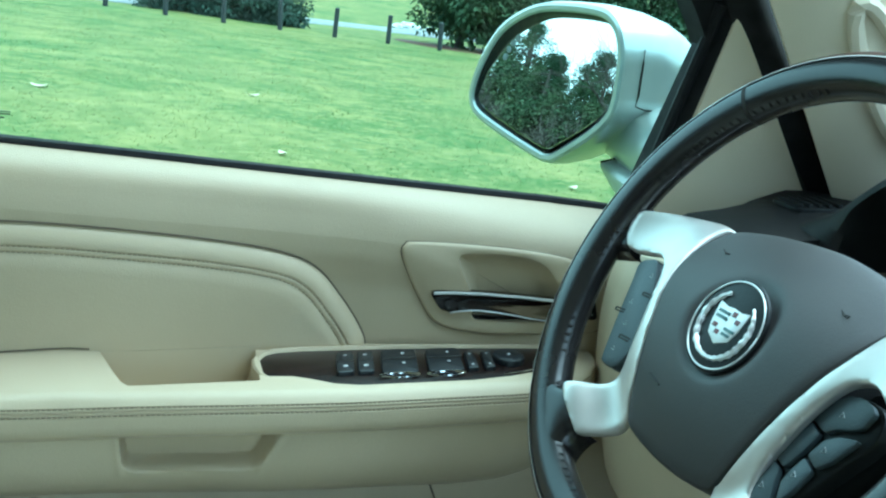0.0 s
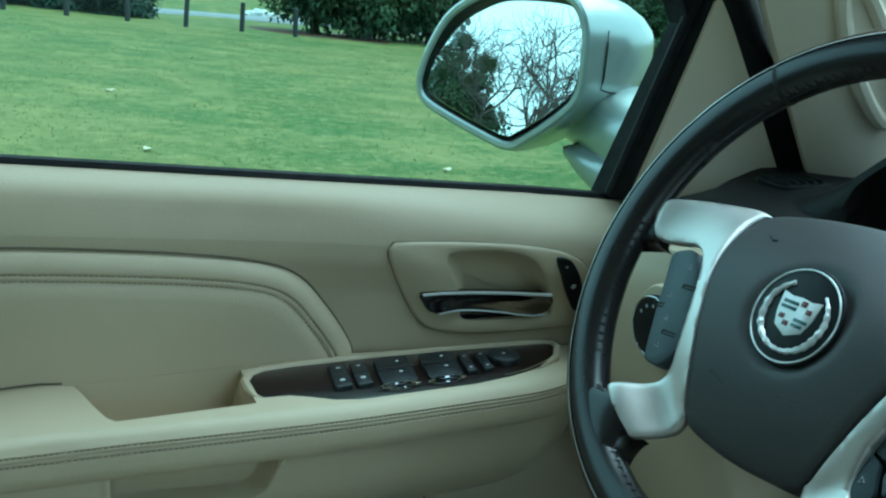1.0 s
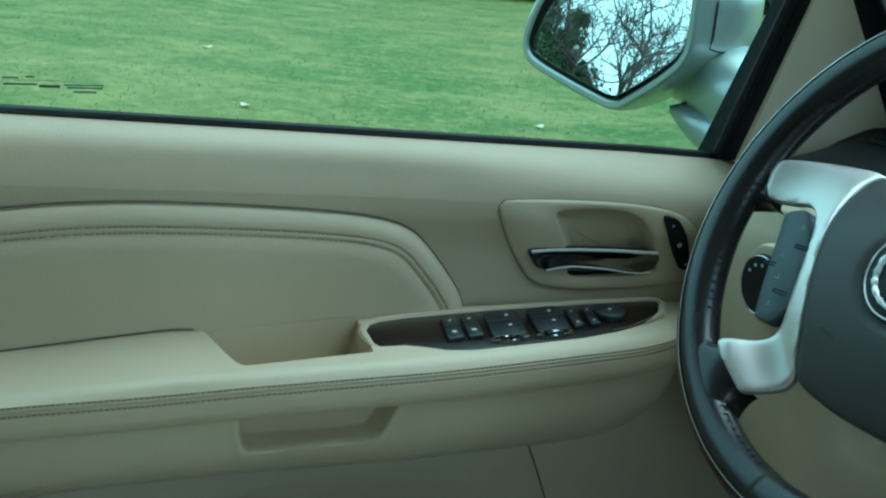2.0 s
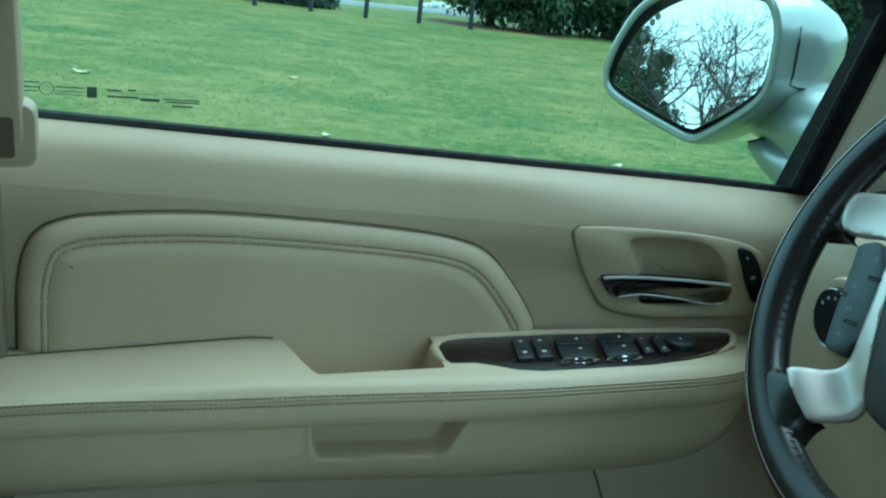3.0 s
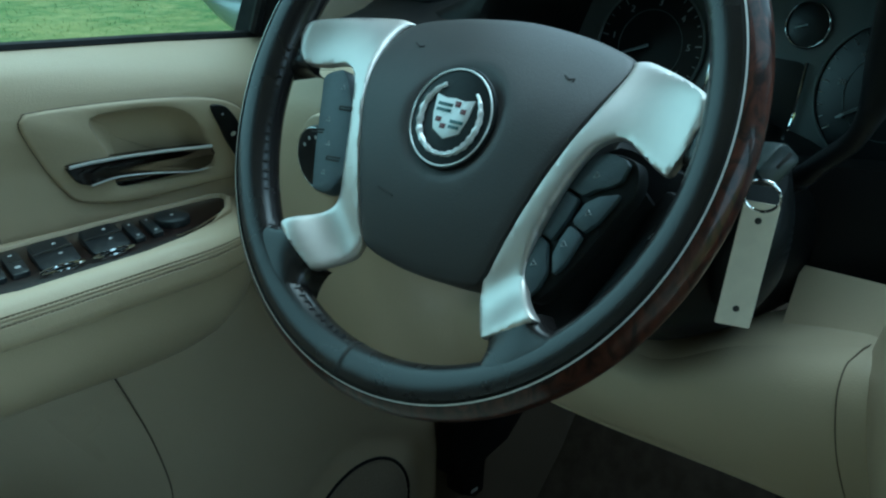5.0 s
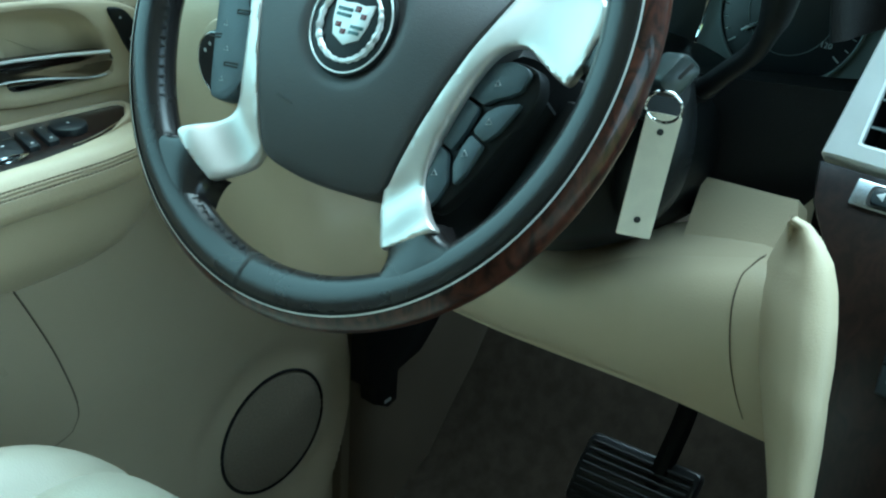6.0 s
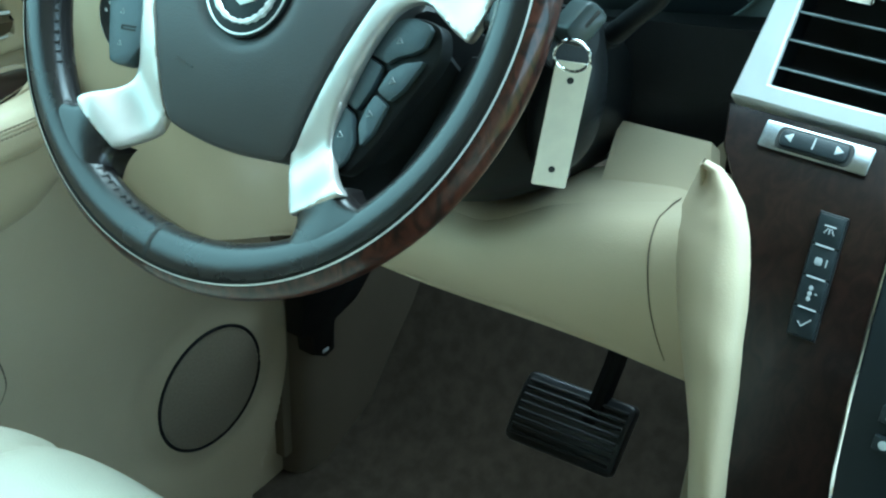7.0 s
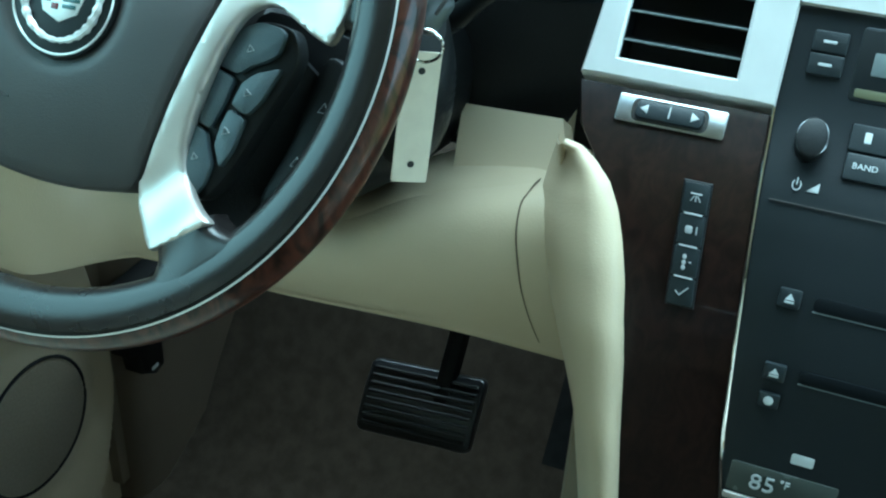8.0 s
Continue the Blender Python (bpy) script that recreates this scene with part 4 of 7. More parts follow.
def arm_section(x):
    yi, nose = arm_in(x), step(x, 0.0, 0.12)
    top_z = 0.979 - 0.005 * nose + 0.002 * step(x, -0.33, -0.42)
    bot = arm_low(x)
    cup = step(x, -0.374, -0.346) * step(x, -0.222, -0.232)
    yb = door_y(x) + 0.006
    lip = yb + (0.737 - yb) * cup
    lip = max(lip, yi + 0.001)
    back_z = top_z + (0.0075 + 0.036 * (x + 0.38)) * step(x, -0.33, -0.4) * (1 - cup)
    w = min(1.0, max(0.02, (yb - yi) / 0.07))
    side = [(0.014, 0.0), (0.006, 0.003), (0.002, 0.008), (0.0, 0.016), (0.0, 0.0255), (0.0013, 0.0263), (0.0013, 0.0271), (0.0, 0.0279), (0.0, 0.0291), (0.0013, 0.0299), (0.0013, 0.0307), (0.0, 0.0315), (0.0, 0.0327), (0.0013, 0.0335), (0.0013, 0.0343), (0.0006, 0.0352)]
    return [(yb, bot - 0.002)] + [(yi + a * w, bot + b) for a, b in side] + [(yi + 0.0035 * w, top_z - 0.0045), (yi + 0.008 * w, top_z - 0.0012), (yi + 0.016 * w, top_z), (lip - 0.003 * cup, back_z), (lip, back_z - 0.004 * cup), (lip + 0.002 * cup, 0.944 + (back_z - 0.944) * (1 - cup)), (yb, 0.944 + (back_z - 0.944) * (1 - cup))]


axs = sorted({*lin(-0.64, -0.40, 9), *lin(-0.40, -0.33, 14), *lin(-0.33, -0.24, 6), *lin(-0.24, -0.21, 8), *lin(-0.21, 0.0, 12), *lin(0.0, 0.1275, 30)})
bm = bmesh.new()
rings(bm, [[(x, y, z) for y, z in arm_section(x)] for x in axs], True, True)
arm = part("armrest", bm, LEATHER, door, "beige leather armrest with a stitched edge")
for i in (6, 14):
    run = [(x, arm_section(x)[i][0] - 0.0003, arm_section(x)[i][1] + 0.0003) for x in axs if x < 0.115]
    part("stitching", dashes(run, 0.0032, 0.0012, 0.0005, (0, -1, 0)), STITCH, arm)

part("armrest_joint", tube([(x, door_y(x) - 0.0078, arm_section(x)[20][1] + 0.0006) for x in lin(-0.63, -0.376, 16)], 0.0007, 6), SEAM, arm, "dark joint between armrest and pad")

# body below the armrest with the pull pocket
HULL = [(-0.64, 0.85), (-0.43, 0.842), (-0.2, 0.828), (-0.03, 0.8262), (0.02, 0.830), (0.05, 0.8365), (0.083, 0.853), (0.105, 0.876), (0.118, 0.90), (0.128, 0.935)]


def hull_place(x, s):
    """The body under the armrest: s runs from its seam down to where it meets the door."""
    top_z, low = arm_low(x) + 0.004, min(curve_at(x, HULL), arm_low(x) - 0.004)
    z = top_z + (low - top_z) * s
    y = arm_in(x) + 0.0075 + 0.016 * s + 0.001 * math.sin(14 * x)
    # pull pocket, open upwards to the armrest
    right, left = -0.2235 + 0.42 * (z - 0.92), -0.351 - 0.1 * (z - 0.92)
    mid = (right + left) / 2
    u = abs(x - mid) / (right - mid)
    y += 0.024 * (1 - step(math.hypot(max(0.0, u - 0.82) / 0.2, max(0.0, 0.9135 - z) / 0.0145), 0.50, 1.0))
    y -= 0.0012 * math.exp(-((max(u * 0.065, 0.0) - 0.068) / 0.004) ** 2) * step(z, 0.890, 0.90)
    return Vector((x, y + (panel_y(x, z) + 0.004 - y) * s ** 4.5, z))


hx = sorted({*lin(-0.64, -0.37, 20), *lin(-0.37, -0.335, 22), *lin(-0.335, -0.25, 20), *lin(-0.25, -0.20, 30), *lin(-0.20, 0.0, 24), *lin(0.0, 0.1278, 40)})
part("pull_pocket", sheet([[hull_place(x, t) for x in hx] for t in lin(0, 1, 64)], (0, 0.02, 0)), TRIM, door, "beige door body with a moulded pull pocket")

# wood switch panel
BEZ = [(-0.2265, 0.760), (-0.2255, 0.776), (-0.218, 0.787), (-0.206, 0.7925), (-0.18, 0.7945), (-0.088, 0.7935), (0.0, 0.788), (0.06, 0.783), (0.084, 0.7805), (0.0905, 0.777), (0.0905, 0.770), (0.078, 0.752), (0.05, 0.7335), (0.01, 0.7195), (-0.04, 0.7125), (-0.096, 0.7115), (-0.145, 0.7145), (-0.166, 0.720), (-0.184, 0.7315), (-0.2, 0.7395), (-0.222, 0.742), (-0.2265, 0.748)]
BM = lambda a, b, h: Vector((a, b, 0.9795 + 0.02 * (b - 0.75) + h))
bm = bmesh.new()
ol = [Vector(p) for p in BEZ]
free = lambda q: max(step(q.y, 0.738, 0.757), step(q.x, 0.062, 0.084))
rings(bm, [[BM(o.x + (q.x - o.x) * max(free(o), 0.12), o.y + (q.y - o.y) * max(free(o), 0.12), h * free(o) - 0.001 * (1 - free(o))) for o, q in zip(ol, inset(ol, d))] for d, h in ((-0.0075, -0.012), (-0.0072, 0.0), (-0.005, 0.0025), (-0.001, 0.003), (0.0005, 0.001), (0.001, -0.002))], False, False)
part("bezel_surround", bm, LEATHER, door, "raised beige lip round the switch panel")
wood = part("switch_panel", plate(inset(ol, 0.0006), BM, 0.0012, 0.0006, -0.006 + 0.005), DARKWOOD, door, "dark lacquered burl wood switch panel")


def switch(x, y, w, d, label, tilt=0.0):
    tall = lambda a, b, h: BM(x + a + 0.22 * b, y + b, 0.0002 + h * (1 + tilt * b / d))
    sw = part("switch", plate(rrect(-w / 2, w / 2, -d / 2, d / 2, min(w, d) * 0.18), tall, 0.0045, 0.0014), SWITCHBLACK, wood, label)
    return sw, tall


def mark_on(parent, tall, a, b, w, d, h=0.0046):
    part("symbol", plate(rrect(a - w / 2, a + w / 2, b - d / 2, b + d / 2, min(w, d) * 0.3, 2), tall, 0.0003, 0.0001, h), MARK, parent, "small white symbol")


for x, w in ((-0.147, 0.017), (-0.127, 0.0155)):
    sw, tl = switch(x, 0.757, w, 0.044, "black memory seat button")
    mark_on(sw, tl, 0, 0.014, 0.004, 0.0022)
    mark_on(sw, tl, 0, -0.010, 0.005, 0.004)
    part("groove", plate(rrect(-w / 2, w / 2, -0.001, 0.001, 0.0004, 1), tl, 0.0004, 0.0001, 0.0044), GAP, sw)
for x in (-0.094, -0.0475):
    sw, tl = switch(x, 0.7545, 0.036, 0.050, "black window switch", 0.5)
    mark_on(sw, tl, 0.004, 0.012, 0.0035, 0.0025, 0.0059)
    mark_on(sw, tl, 0.004, -0.006, 0.0035, 0.0025, 0.0054)
    part("groove", plate(rrect(-0.018, 0.018, 0.002, 0.0035, 0.0004, 1), tl, 0.0004, 0.0001, 0.0056), GAP, sw)
    arc = [(x - 0.008 + 0.020 * t, 0.7265 + 0.004 * (1 - t * t) - 0.001) for t in lin(-1, 1, 11)]
    part("chrome_tip", tube([BM(a, b, 0.0035) for a, b in arc], 0.0013, 6), CHROME, sw, "curved chrome finger edge")
    arc = [(x - 0.008 + 0.020 * t, 0.7265 - 0.0045 * (1 - t * t)) for t in lin(-1, 1, 11)]
    part("chrome_tip", tube([BM(a, b, 0.0028) for a, b in arc], 0.0009, 6), CHROME, sw, "curved chrome finger edge")
for x, w in ((-0.016, 0.011), (0.002, 0.011)):
    sw, tl = switch(x - 0.004, 0.7525, w, 0.038, "slim black mirror switch")
    mark_on(sw, tl, 0, 0.012, 0.0025, 0.002)
    mark_on(sw, tl, 0, -0.012, 0.003, 0.0025)
dial = part("mirror_dial", plate(circle(0.0165, 32), lambda a, b, h: BM(0.0215 + a, 0.7555 + b, h), 0.007, 0.003), SWITCHBLACK, wood, "round black mirror dial")
part("symbol", plate(circle(0.0016, 10), lambda a, b, h: BM(0.0215 + a, 0.7555 + b, h), 0.0003, 0.0001, 0.0071), MARK, dial)
part("chrome_strip", tube([BM(0.004 + 0.058 * t, 0.7225 + 0.018 * t ** 1.6, 0.0015) for t in lin(0, 1, 10)], 0.0007, 6), CHROME, wood, "thin chrome strip")

# door-release insert with its recess
IM = lambda a, b, h: Vector((a, panel_y(a, b) - 0.001 - h, b))
REC = [(0.0, 1.008), (-0.003, 1.022), (-0.0085, 1.0385), (-0.0195, 1.0573), (-0.0265, 1.0735), (-0.0165, 1.0787), (0.03, 1.0778), (0.06, 1.0705), (0.0775, 1.052), (0.0875, 1.03), (0.0935, 1.015), (0.09, 1.0075), (0.04, 1.0055)]
REC = spline(REC, 4)
ang = lambda p, c: math.atan2(p.y - c.y, p.x - c.x)


def ray_loop(loop, c, n):
    """The loop cut at n even angles round c."""
    out = []
    for i in range(n):
        d = Vector((math.cos(2 * math.pi * i / n), math.sin(2 * math.pi * i / n)))
        best = None
        for a, b in zip(loop, loop[1:] + loop[:1]):
            e = b - a
            den = d.x * e.y - d.y * e.x
            if abs(den) < 1e-12:
                continue
            w = a - c
            t, s = (w.x * e.y - w.y * e.x) / den, (w.x * d.y - w.y * d.x) / den
            if t > 0 and -1e-6 <= s <= 1 + 1e-6 and (best is None or t > best):
                best = t
        out.append(c + d * best)
    return out


cc = Vector((0.035, 1.042))
outer, inner = ray_loop(INS, cc, 96), ray_loop(REC, cc, 96)
bm = bmesh.new()
loops = [[IM(q.x, q.y, h) for q in inset(outer, d)] for d, h in ((0, -0.004), (0.0003, 0.0005), (0.0012, 0.0022), (0.003, 0.003))]
loops += [[IM(q.x, q.y, h) for q in inset(inner, d)] for d, h in ((-0.004, 0.003), (-0.0012, 0.0018), (0.0, -0.001), (0.004, -0.008), (0.010, -0.012), (0.016, -0.013))]
rings(bm, loops)
ins = part("release_insert", bm, TRIM, door, "beige release panel with a moulded recess")
part("insert_seam", tube([IM(q.x, q.y, -0.0004) for q in inset(INS, 0.0002)], 0.0006, 6, True), SEAM, ins, "dark seam round the release panel")
# chrome lever: upper blade and lower crescent
ends = [(-0.0505, 1.0372, 1.0352), (-0.047, 1.0384, 1.0290), (-0.04, 1.0388, 1.0185), (-0.03, 1.0388, 1.0148), (-0.005, 1.0384, 1.0184), (0.018, 1.0376, 1.0172), (0.04, 1.0364, 1.0135), (0.065, 1.0345, 1.0095), (0.082, 1.0330, 1.0100), (0.0895, 1.0300, 1.0125), (0.0912, 1.0240, 1.0180)]
zt, zb = [(a, t) for a, t, b in ends], [(a, b) for a, t, b in ends]
blade = []
for a in lin(-0.0505, 0.0912, 48):
    t, b = curve_at(a, zt), curve_at(a, zb)
    o = 0.003
    blade.append([IM(a, t + (b - t) * k, h + (o if h > 0 else 0)) for k, h in ((0.02, -0.004), (0.0, 0.003), (0.04, 0.0058), (0.10, 0.0064), (0.18, 0.0058), (0.3, 0.0046), (0.5, 0.0040), (0.75, 0.0037), (0.95, 0.0034), (1.0, 0.002), (0.99, -0.004))])
lev = part("release_lever", sheet(blade), SHADEDCHROME, door, "chrome door-release lever")
# highlights on the lever's edges, laid on as pale silver tubes
part("lever_top_glint", tube([IM(a, b, 0.0090) for a, b in ((-0.049, 1.0368), (-0.03, 1.0380), (0.0, 1.0378), (0.04, 1.0358), (0.087, 1.0318))], 0.0017, 8), VENTSILVER, lev, "pale highlight laid along the lever's upper edge")
part("lever_low_glint", tube([IM(a, b, 0.0070) for a, b in spline([(-0.029, 1.0152), (-0.0046, 1.0184), (0.029, 1.0154), (0.067, 1.0092), (0.085, 1.0095)], 5, False)], 0.0008, 6), VENTSILVER, lev, "pale highlight laid along the lever's lower edge")
low = spline([(-0.030, 1.0142), (-0.0046, 1.0172), (0.029, 1.0145), (0.067, 1.0084), (0.080, 1.0078), (0.024, 1.0058), (-0.024, 1.0064)], 5)
part("lever_base", plate(low, IM, 0.006, 0.0018, -0.0045), SHADEDCHROME, lev, "lower chrome crescent")
part("lever_gem", plate(circle(0.0125, 24, (0.0, 1.0115), 0.30), IM, 0.002, 0.0008, -0.0012), BUTTON, lev, "dark oval insert")
# lock rocker
LK = spline([(0.088, 1.0695), (0.098, 1.0705), (0.107, 1.064), (0.119, 1.044), (0.129, 1.018), (0.1285, 1.0115), (0.1205, 1.011), (0.1135, 1.02), (0.099, 1.045)], 5)
lock = part("lock_rocker", plate(LK, IM, 0.0045, 0.0012, 0.0022), BLACK, door, "slim black lock rocker")
for a, b, r in ((0.098, 1.062, 0.0012), (0.1105, 1.040, 0.0028), (0.1235, 1.017, 0.0014)):
    part("symbol", plate(circle(r, 8, (a, b)), IM, 0.0003, 0.0001, 0.0068), MARK, lock)

# lower pocket panel and loudspeaker
MP = spline([(-0.62, 0.85), (-0.3, 0.853), (-0.08, 0.856), (-0.043, 0.845), (-0.034, 0.825), (-0.02, 0.788), (-0.002, 0.735), (0.0115, 0.675), (0.006, 0.65), (-0.012, 0.638), (-0.1, 0.61), (-0.3, 0.58), (-0.62, 0.57)], 6)
part("map_pocket", plate(MP, lambda a, b, h: Vector((a, panel_y(a, b) + 0.004 - h, b)), 0.0085, 0.002), TRIM, door, "beige moulded pocket panel")
part("pocket_seam", tube([Vector((q.x, panel_y(q.x, q.y) - 0.0012, q.y)) for q in inset(MP, -0.0012) if q.x > -0.60], 0.0013, 6), SEAM, door, "dark seam round the pocket panel")
LP = lambda a, b, h: Vector((0.28 + a, 0.784 - h, 0.487 + b))
spk = part("speaker_grille", plate(circle(0.0845, 48), LP, 0.004, 0.002, -0.002, True, 0.002), GRILLE, door, "round tan cloth loudspeaker grille")
part("speaker_ring", tube([LP(a, b, 0.001) for a, b in circle(0.0865, 64)], 0.0024, 8, True), RUBBER, spk, "glossy black speaker ring")

# ---- door mirror ----
mir = thing("door_mirror", (0.2, 0.98, 1.12), "silver-painted door mirror with a turn-signal dot pattern on the glass", "wing mirror")
MA = radians(18)
MG = MA
MN, MH, MV = Vector((-math.cos(MA), -math.sin(MA), 0.0)), Vector((-math.sin(MA), math.cos(MA), 0)), Vector((0, 0, 1))
MIRROR_TILT = radians(6.6)
gn0, mh = Vector((-math.cos(MG), -math.sin(MG), 0)), Vector((-math.sin(MG), math.cos(MG), 0))
mn = (gn0 * math.cos(MIRROR_TILT) + MV * math.sin(MIRROR_TILT)).normalized()
mv = (MV * math.cos(MIRROR_TILT) - gn0 * math.sin(MIRROR_TILT)).normalized()
MC = Vector((0.15, 1.06, 1.23))
mm = lambda a, b, h: MC + MH * a + MV * b + MN * h
GLS = spline([(0.097, -0.034), (0.084, 0.0), (0.058, 0.038), (0.02, 0.063), (-0.02, 0.0755), (-0.09, 0.080), (-0.122, 0.074), (-0.138, 0.05), (-0.141, 0.02), (-0.138, -0.018), (-0.115, -0.045), (-0.065, -0.082), (-0.05, -0.0885), (-0.03, -0.087), (0.03, -0.075), (0.08, -0.062), (0.096, -0.051)], 6)
part("mirror_glass", plate(inset(GLS, 0.004), lambda a, b, h: MC + mh * a + mv * b + mn * h, 0.003, 0.0006, -0.004), MIRROR, mir, "clear mirror glass", smooth=False)
bm = bmesh.new()
loops = [[mm(q.x, q.y, h) for q in inset(GLS, d)] for d, h in ((0.005, -0.014), (0.0035, -0.003), (0.0005, 0.004), (-0.0018, 0.0066))]
rings(bm, loops, False, False)
part("inner_rim", bm, BLACK, mir, "black mirror surround")
bm = bmesh.new()
shell = []
for k, (d, h) in enumerate(((-0.0018, 0.0064), (-0.004, 0.0092), (-0.009, 0.0095), (-0.0125, 0.007), (-0.0145, -0.002), (-0.015, -0.02), (-0.013, -0.05), (-0.006, -0.08), (0.006, -0.105), (0.022, -0.125), (0.045, -0.138))):
    shell.append([mm(q.x * (1 - 0.02 * max(0, k - 5)) - 0.010 * max(0, k - 5), q.y * (1 - 0.03 * max(0, k - 5)) + 0.001 * max(0, k - 5), h) for q in inset(GLS, d)])
rings(bm, shell)
part("housing", bm, CARPAINT, mir, "silver painted mirror shell")
bm = bmesh.new()
arm_pts = [(Vector((0.262, 1.03, 1.19)), 0.045, 0.045), (Vector((0.262, 0.99, 1.185)), 0.045, 0.047), (Vector((0.262, 0.95, 1.178)), 0.046, 0.046), (Vector((0.268, 0.915, 1.17)), 0.051, 0.043), (Vector((0.275, 0.86, 1.158)), 0.056, 0.045)]
rings(bm, [[c + Vector((rx * math.copysign(abs(math.cos(t)) ** 0.75, math.cos(t)), 0, rz * math.copysign(abs(math.sin(t)) ** 0.75, math.sin(t)))) for t in lin(0, 2 * math.pi, 28, endpoint=False)] for c, rx, rz in arm_pts], True)
part("mirror_arm", bm, CARPAINT, mir, "silver mirror arm")
bm = bmesh.new()
rings(bm, [[c + Vector((rx * math.copysign(abs(math.cos(t)) ** 0.7, math.cos(t)), 0, rz * math.copysign(abs(math.sin(t)) ** 0.7, math.sin(t)))) for t in lin(0, 2 * math.pi, 24, endpoint=False)] for c, rx, rz in ((Vector((0.236, 0.972, 1.136)), 0.022, 0.008), (Vector((0.250, 0.945, 1.127)), 0.034, 0.022), (Vector((0.262, 0.91, 1.118)), 0.043, 0.030), (Vector((0.27, 0.86, 1.105)), 0.05, 0.036))], True)
part("mirror_foot", bm, CARPAINT, mir, "lower mirror foot")
part("foot_seam", tube([(0.214, 0.972, 1.140), (0.222, 0.955, 1.148), (0.245, 0.93, 1.1485), (0.30, 0.90, 1.146)], 0.0013, 6), GAP, mir, "dark joint between arm and foot")
for k, (a, b) in enumerate(((0.058, 0.012), (0.054, 0.022), (0.048, 0.031), (0.041, 0.039))):
    part("signal_dot", plate(circle(0.0045, 12, (a, b)), lambda p, q, h: MC + mh * p + mv * q + mn * h, 0.0004, 0.0001, -0.0008), GREYFACE, mir, "grey turn-signal dot in the glass")
# joint line of the shell's inboard cap
part("shell_seam", tube([mm(a, b, h) for a, b, h in ((-0.1560, 0.052, -0.021), (-0.1572, 0.035, -0.021), (-0.1572, 0.0, -0.021), (-0.1545, -0.013, -0.021), (-0.1572, -0.017, -0.035), (-0.1595, -0.018, -0.05), (-0.160, -0.018, -0.078))], 0.0011, 6), GAP, mir, "thin joint in the mirror shell")

# ---- steering wheel ----
TILT, ROT = radians(28.46), radians(1.61)
WC = Vector((0, 0.40, 1.17))
wn_ = Vector((-math.cos(TILT), 0, math.sin(TILT)))
wu0 = Vector((0, -1, 0))
wv0 = wn_.cross(wu0)
wu, wv = math.cos(ROT) * wu0 + math.sin(ROT) * wv0, -math.sin(ROT) * wu0 + math.cos(ROT) * wv0
WM = lambda u, v, n: WC + u * wu + v * wv + n * wn_
wheel = thing("steering_wheel", WC, "leather and wood rimmed steering wheel with satin silver spokes", "steering wheel")
R, RIM_N = 0.1788, -0.012


def rim_band(f0, f1, n, a0=0.0, a1=360.0, grow=0.0, seg=128):
    """Part of the rim's tube between two angles of its section (0 outwards, 90 towards the driver)."""
    bm, closed = bmesh.new(), a1 - a0 >= 360
    rows = []
    for i in range(seg + (0 if closed else 1)):
        t = radians(a0 + (a1 - a0) * i / seg)
        row = []
        for j in range(n + 1):
            f = radians(f0 + (f1 - f0) * j / n)
            thumb = 0.0018 * math.cos(2 * f)
            r = 0.0148 + grow + thumb
            row.append(WM((R + r * math.cos(f)) * math.cos(t), (R + r * math.cos(f)) * math.sin(t), RIM_N + 1.08 * r * math.sin(f)))
        rows.append(row)
    if closed:
        rows.append(rows[0])
    bm = sheet(rows)
    bmesh.ops.remove_doubles(bm, verts=bm.verts, dist=1e-6)
    return bm


rim = part("rim_leather", rim_band(66, 270, 20), WHEELHIDE, wheel, "dark leather inner rim")
part("rim_wood", rim_band(-90, 52, 16, grow=0.0004), RIMWOOD, wheel, "lacquered dark wood outer rim")
part("rim_groove", rim_band(50, 68, 2, grow=-0.0012), GAP, wheel)
part("rim_stripe", rim_band(54.5, 58.5, 3, grow=0.0007), VENTSILVER, wheel, "thin silver rim stripe")
for a in (265.5, 128.0):
    part("rim_seam", rim_band(62, 250, 14, a - 0.5, a + 0.5, -0.0001 + 0.0004, 2), GAP, rim)
# lacing on the inner edge of the left grip
for a0, a1 in ((176, 214), (222, 262), (104, 160)):
    run = []
    for i in range(60):
        t, f = radians(a0 + (a1 - a0) * i / 59), radians(158)
        run.append(WM((R + 0.0152 * math.cos(f)) * math.cos(t), (R + 0.0152 * math.cos(f)) * math.sin(t), RIM_N + 0.0152 * math.sin(f)))
    part("rim_lacing", dashes(run, 0.0046, 0.0024, 0.0028, wn_), WHEELHIDE, rim, "laced leather seam")

def bag_n(a, b):
    k = (b + 0.015) / (0.067 if b > -0.015 else 0.09)
    return -0.004 - (0.030 if b > -0.015 else 0.016) * k * k - 0.006 * (a / 0.08) ** 2


def arm_n(a, b):
    """Height of the satin brackets: flush with the airbag at its edge, level further out."""
    rr, low = math.hypot(a, b), step(-b, 0.04, 0.08)
    s = (1 - low) * min(1.0, max(0.0, (abs(a) - 0.086) / 0.07)) + low * step(rr, 0.110, 0.152)
    lift = 0.010 * step(abs(a), 0.055, 0.105) * step(-b, 0.06, 0.115) * step(rr, 0.09, 0.15)
    return (1 - s) * (bag_n(a, b) - 0.0045) - 0.0140 * s + lift


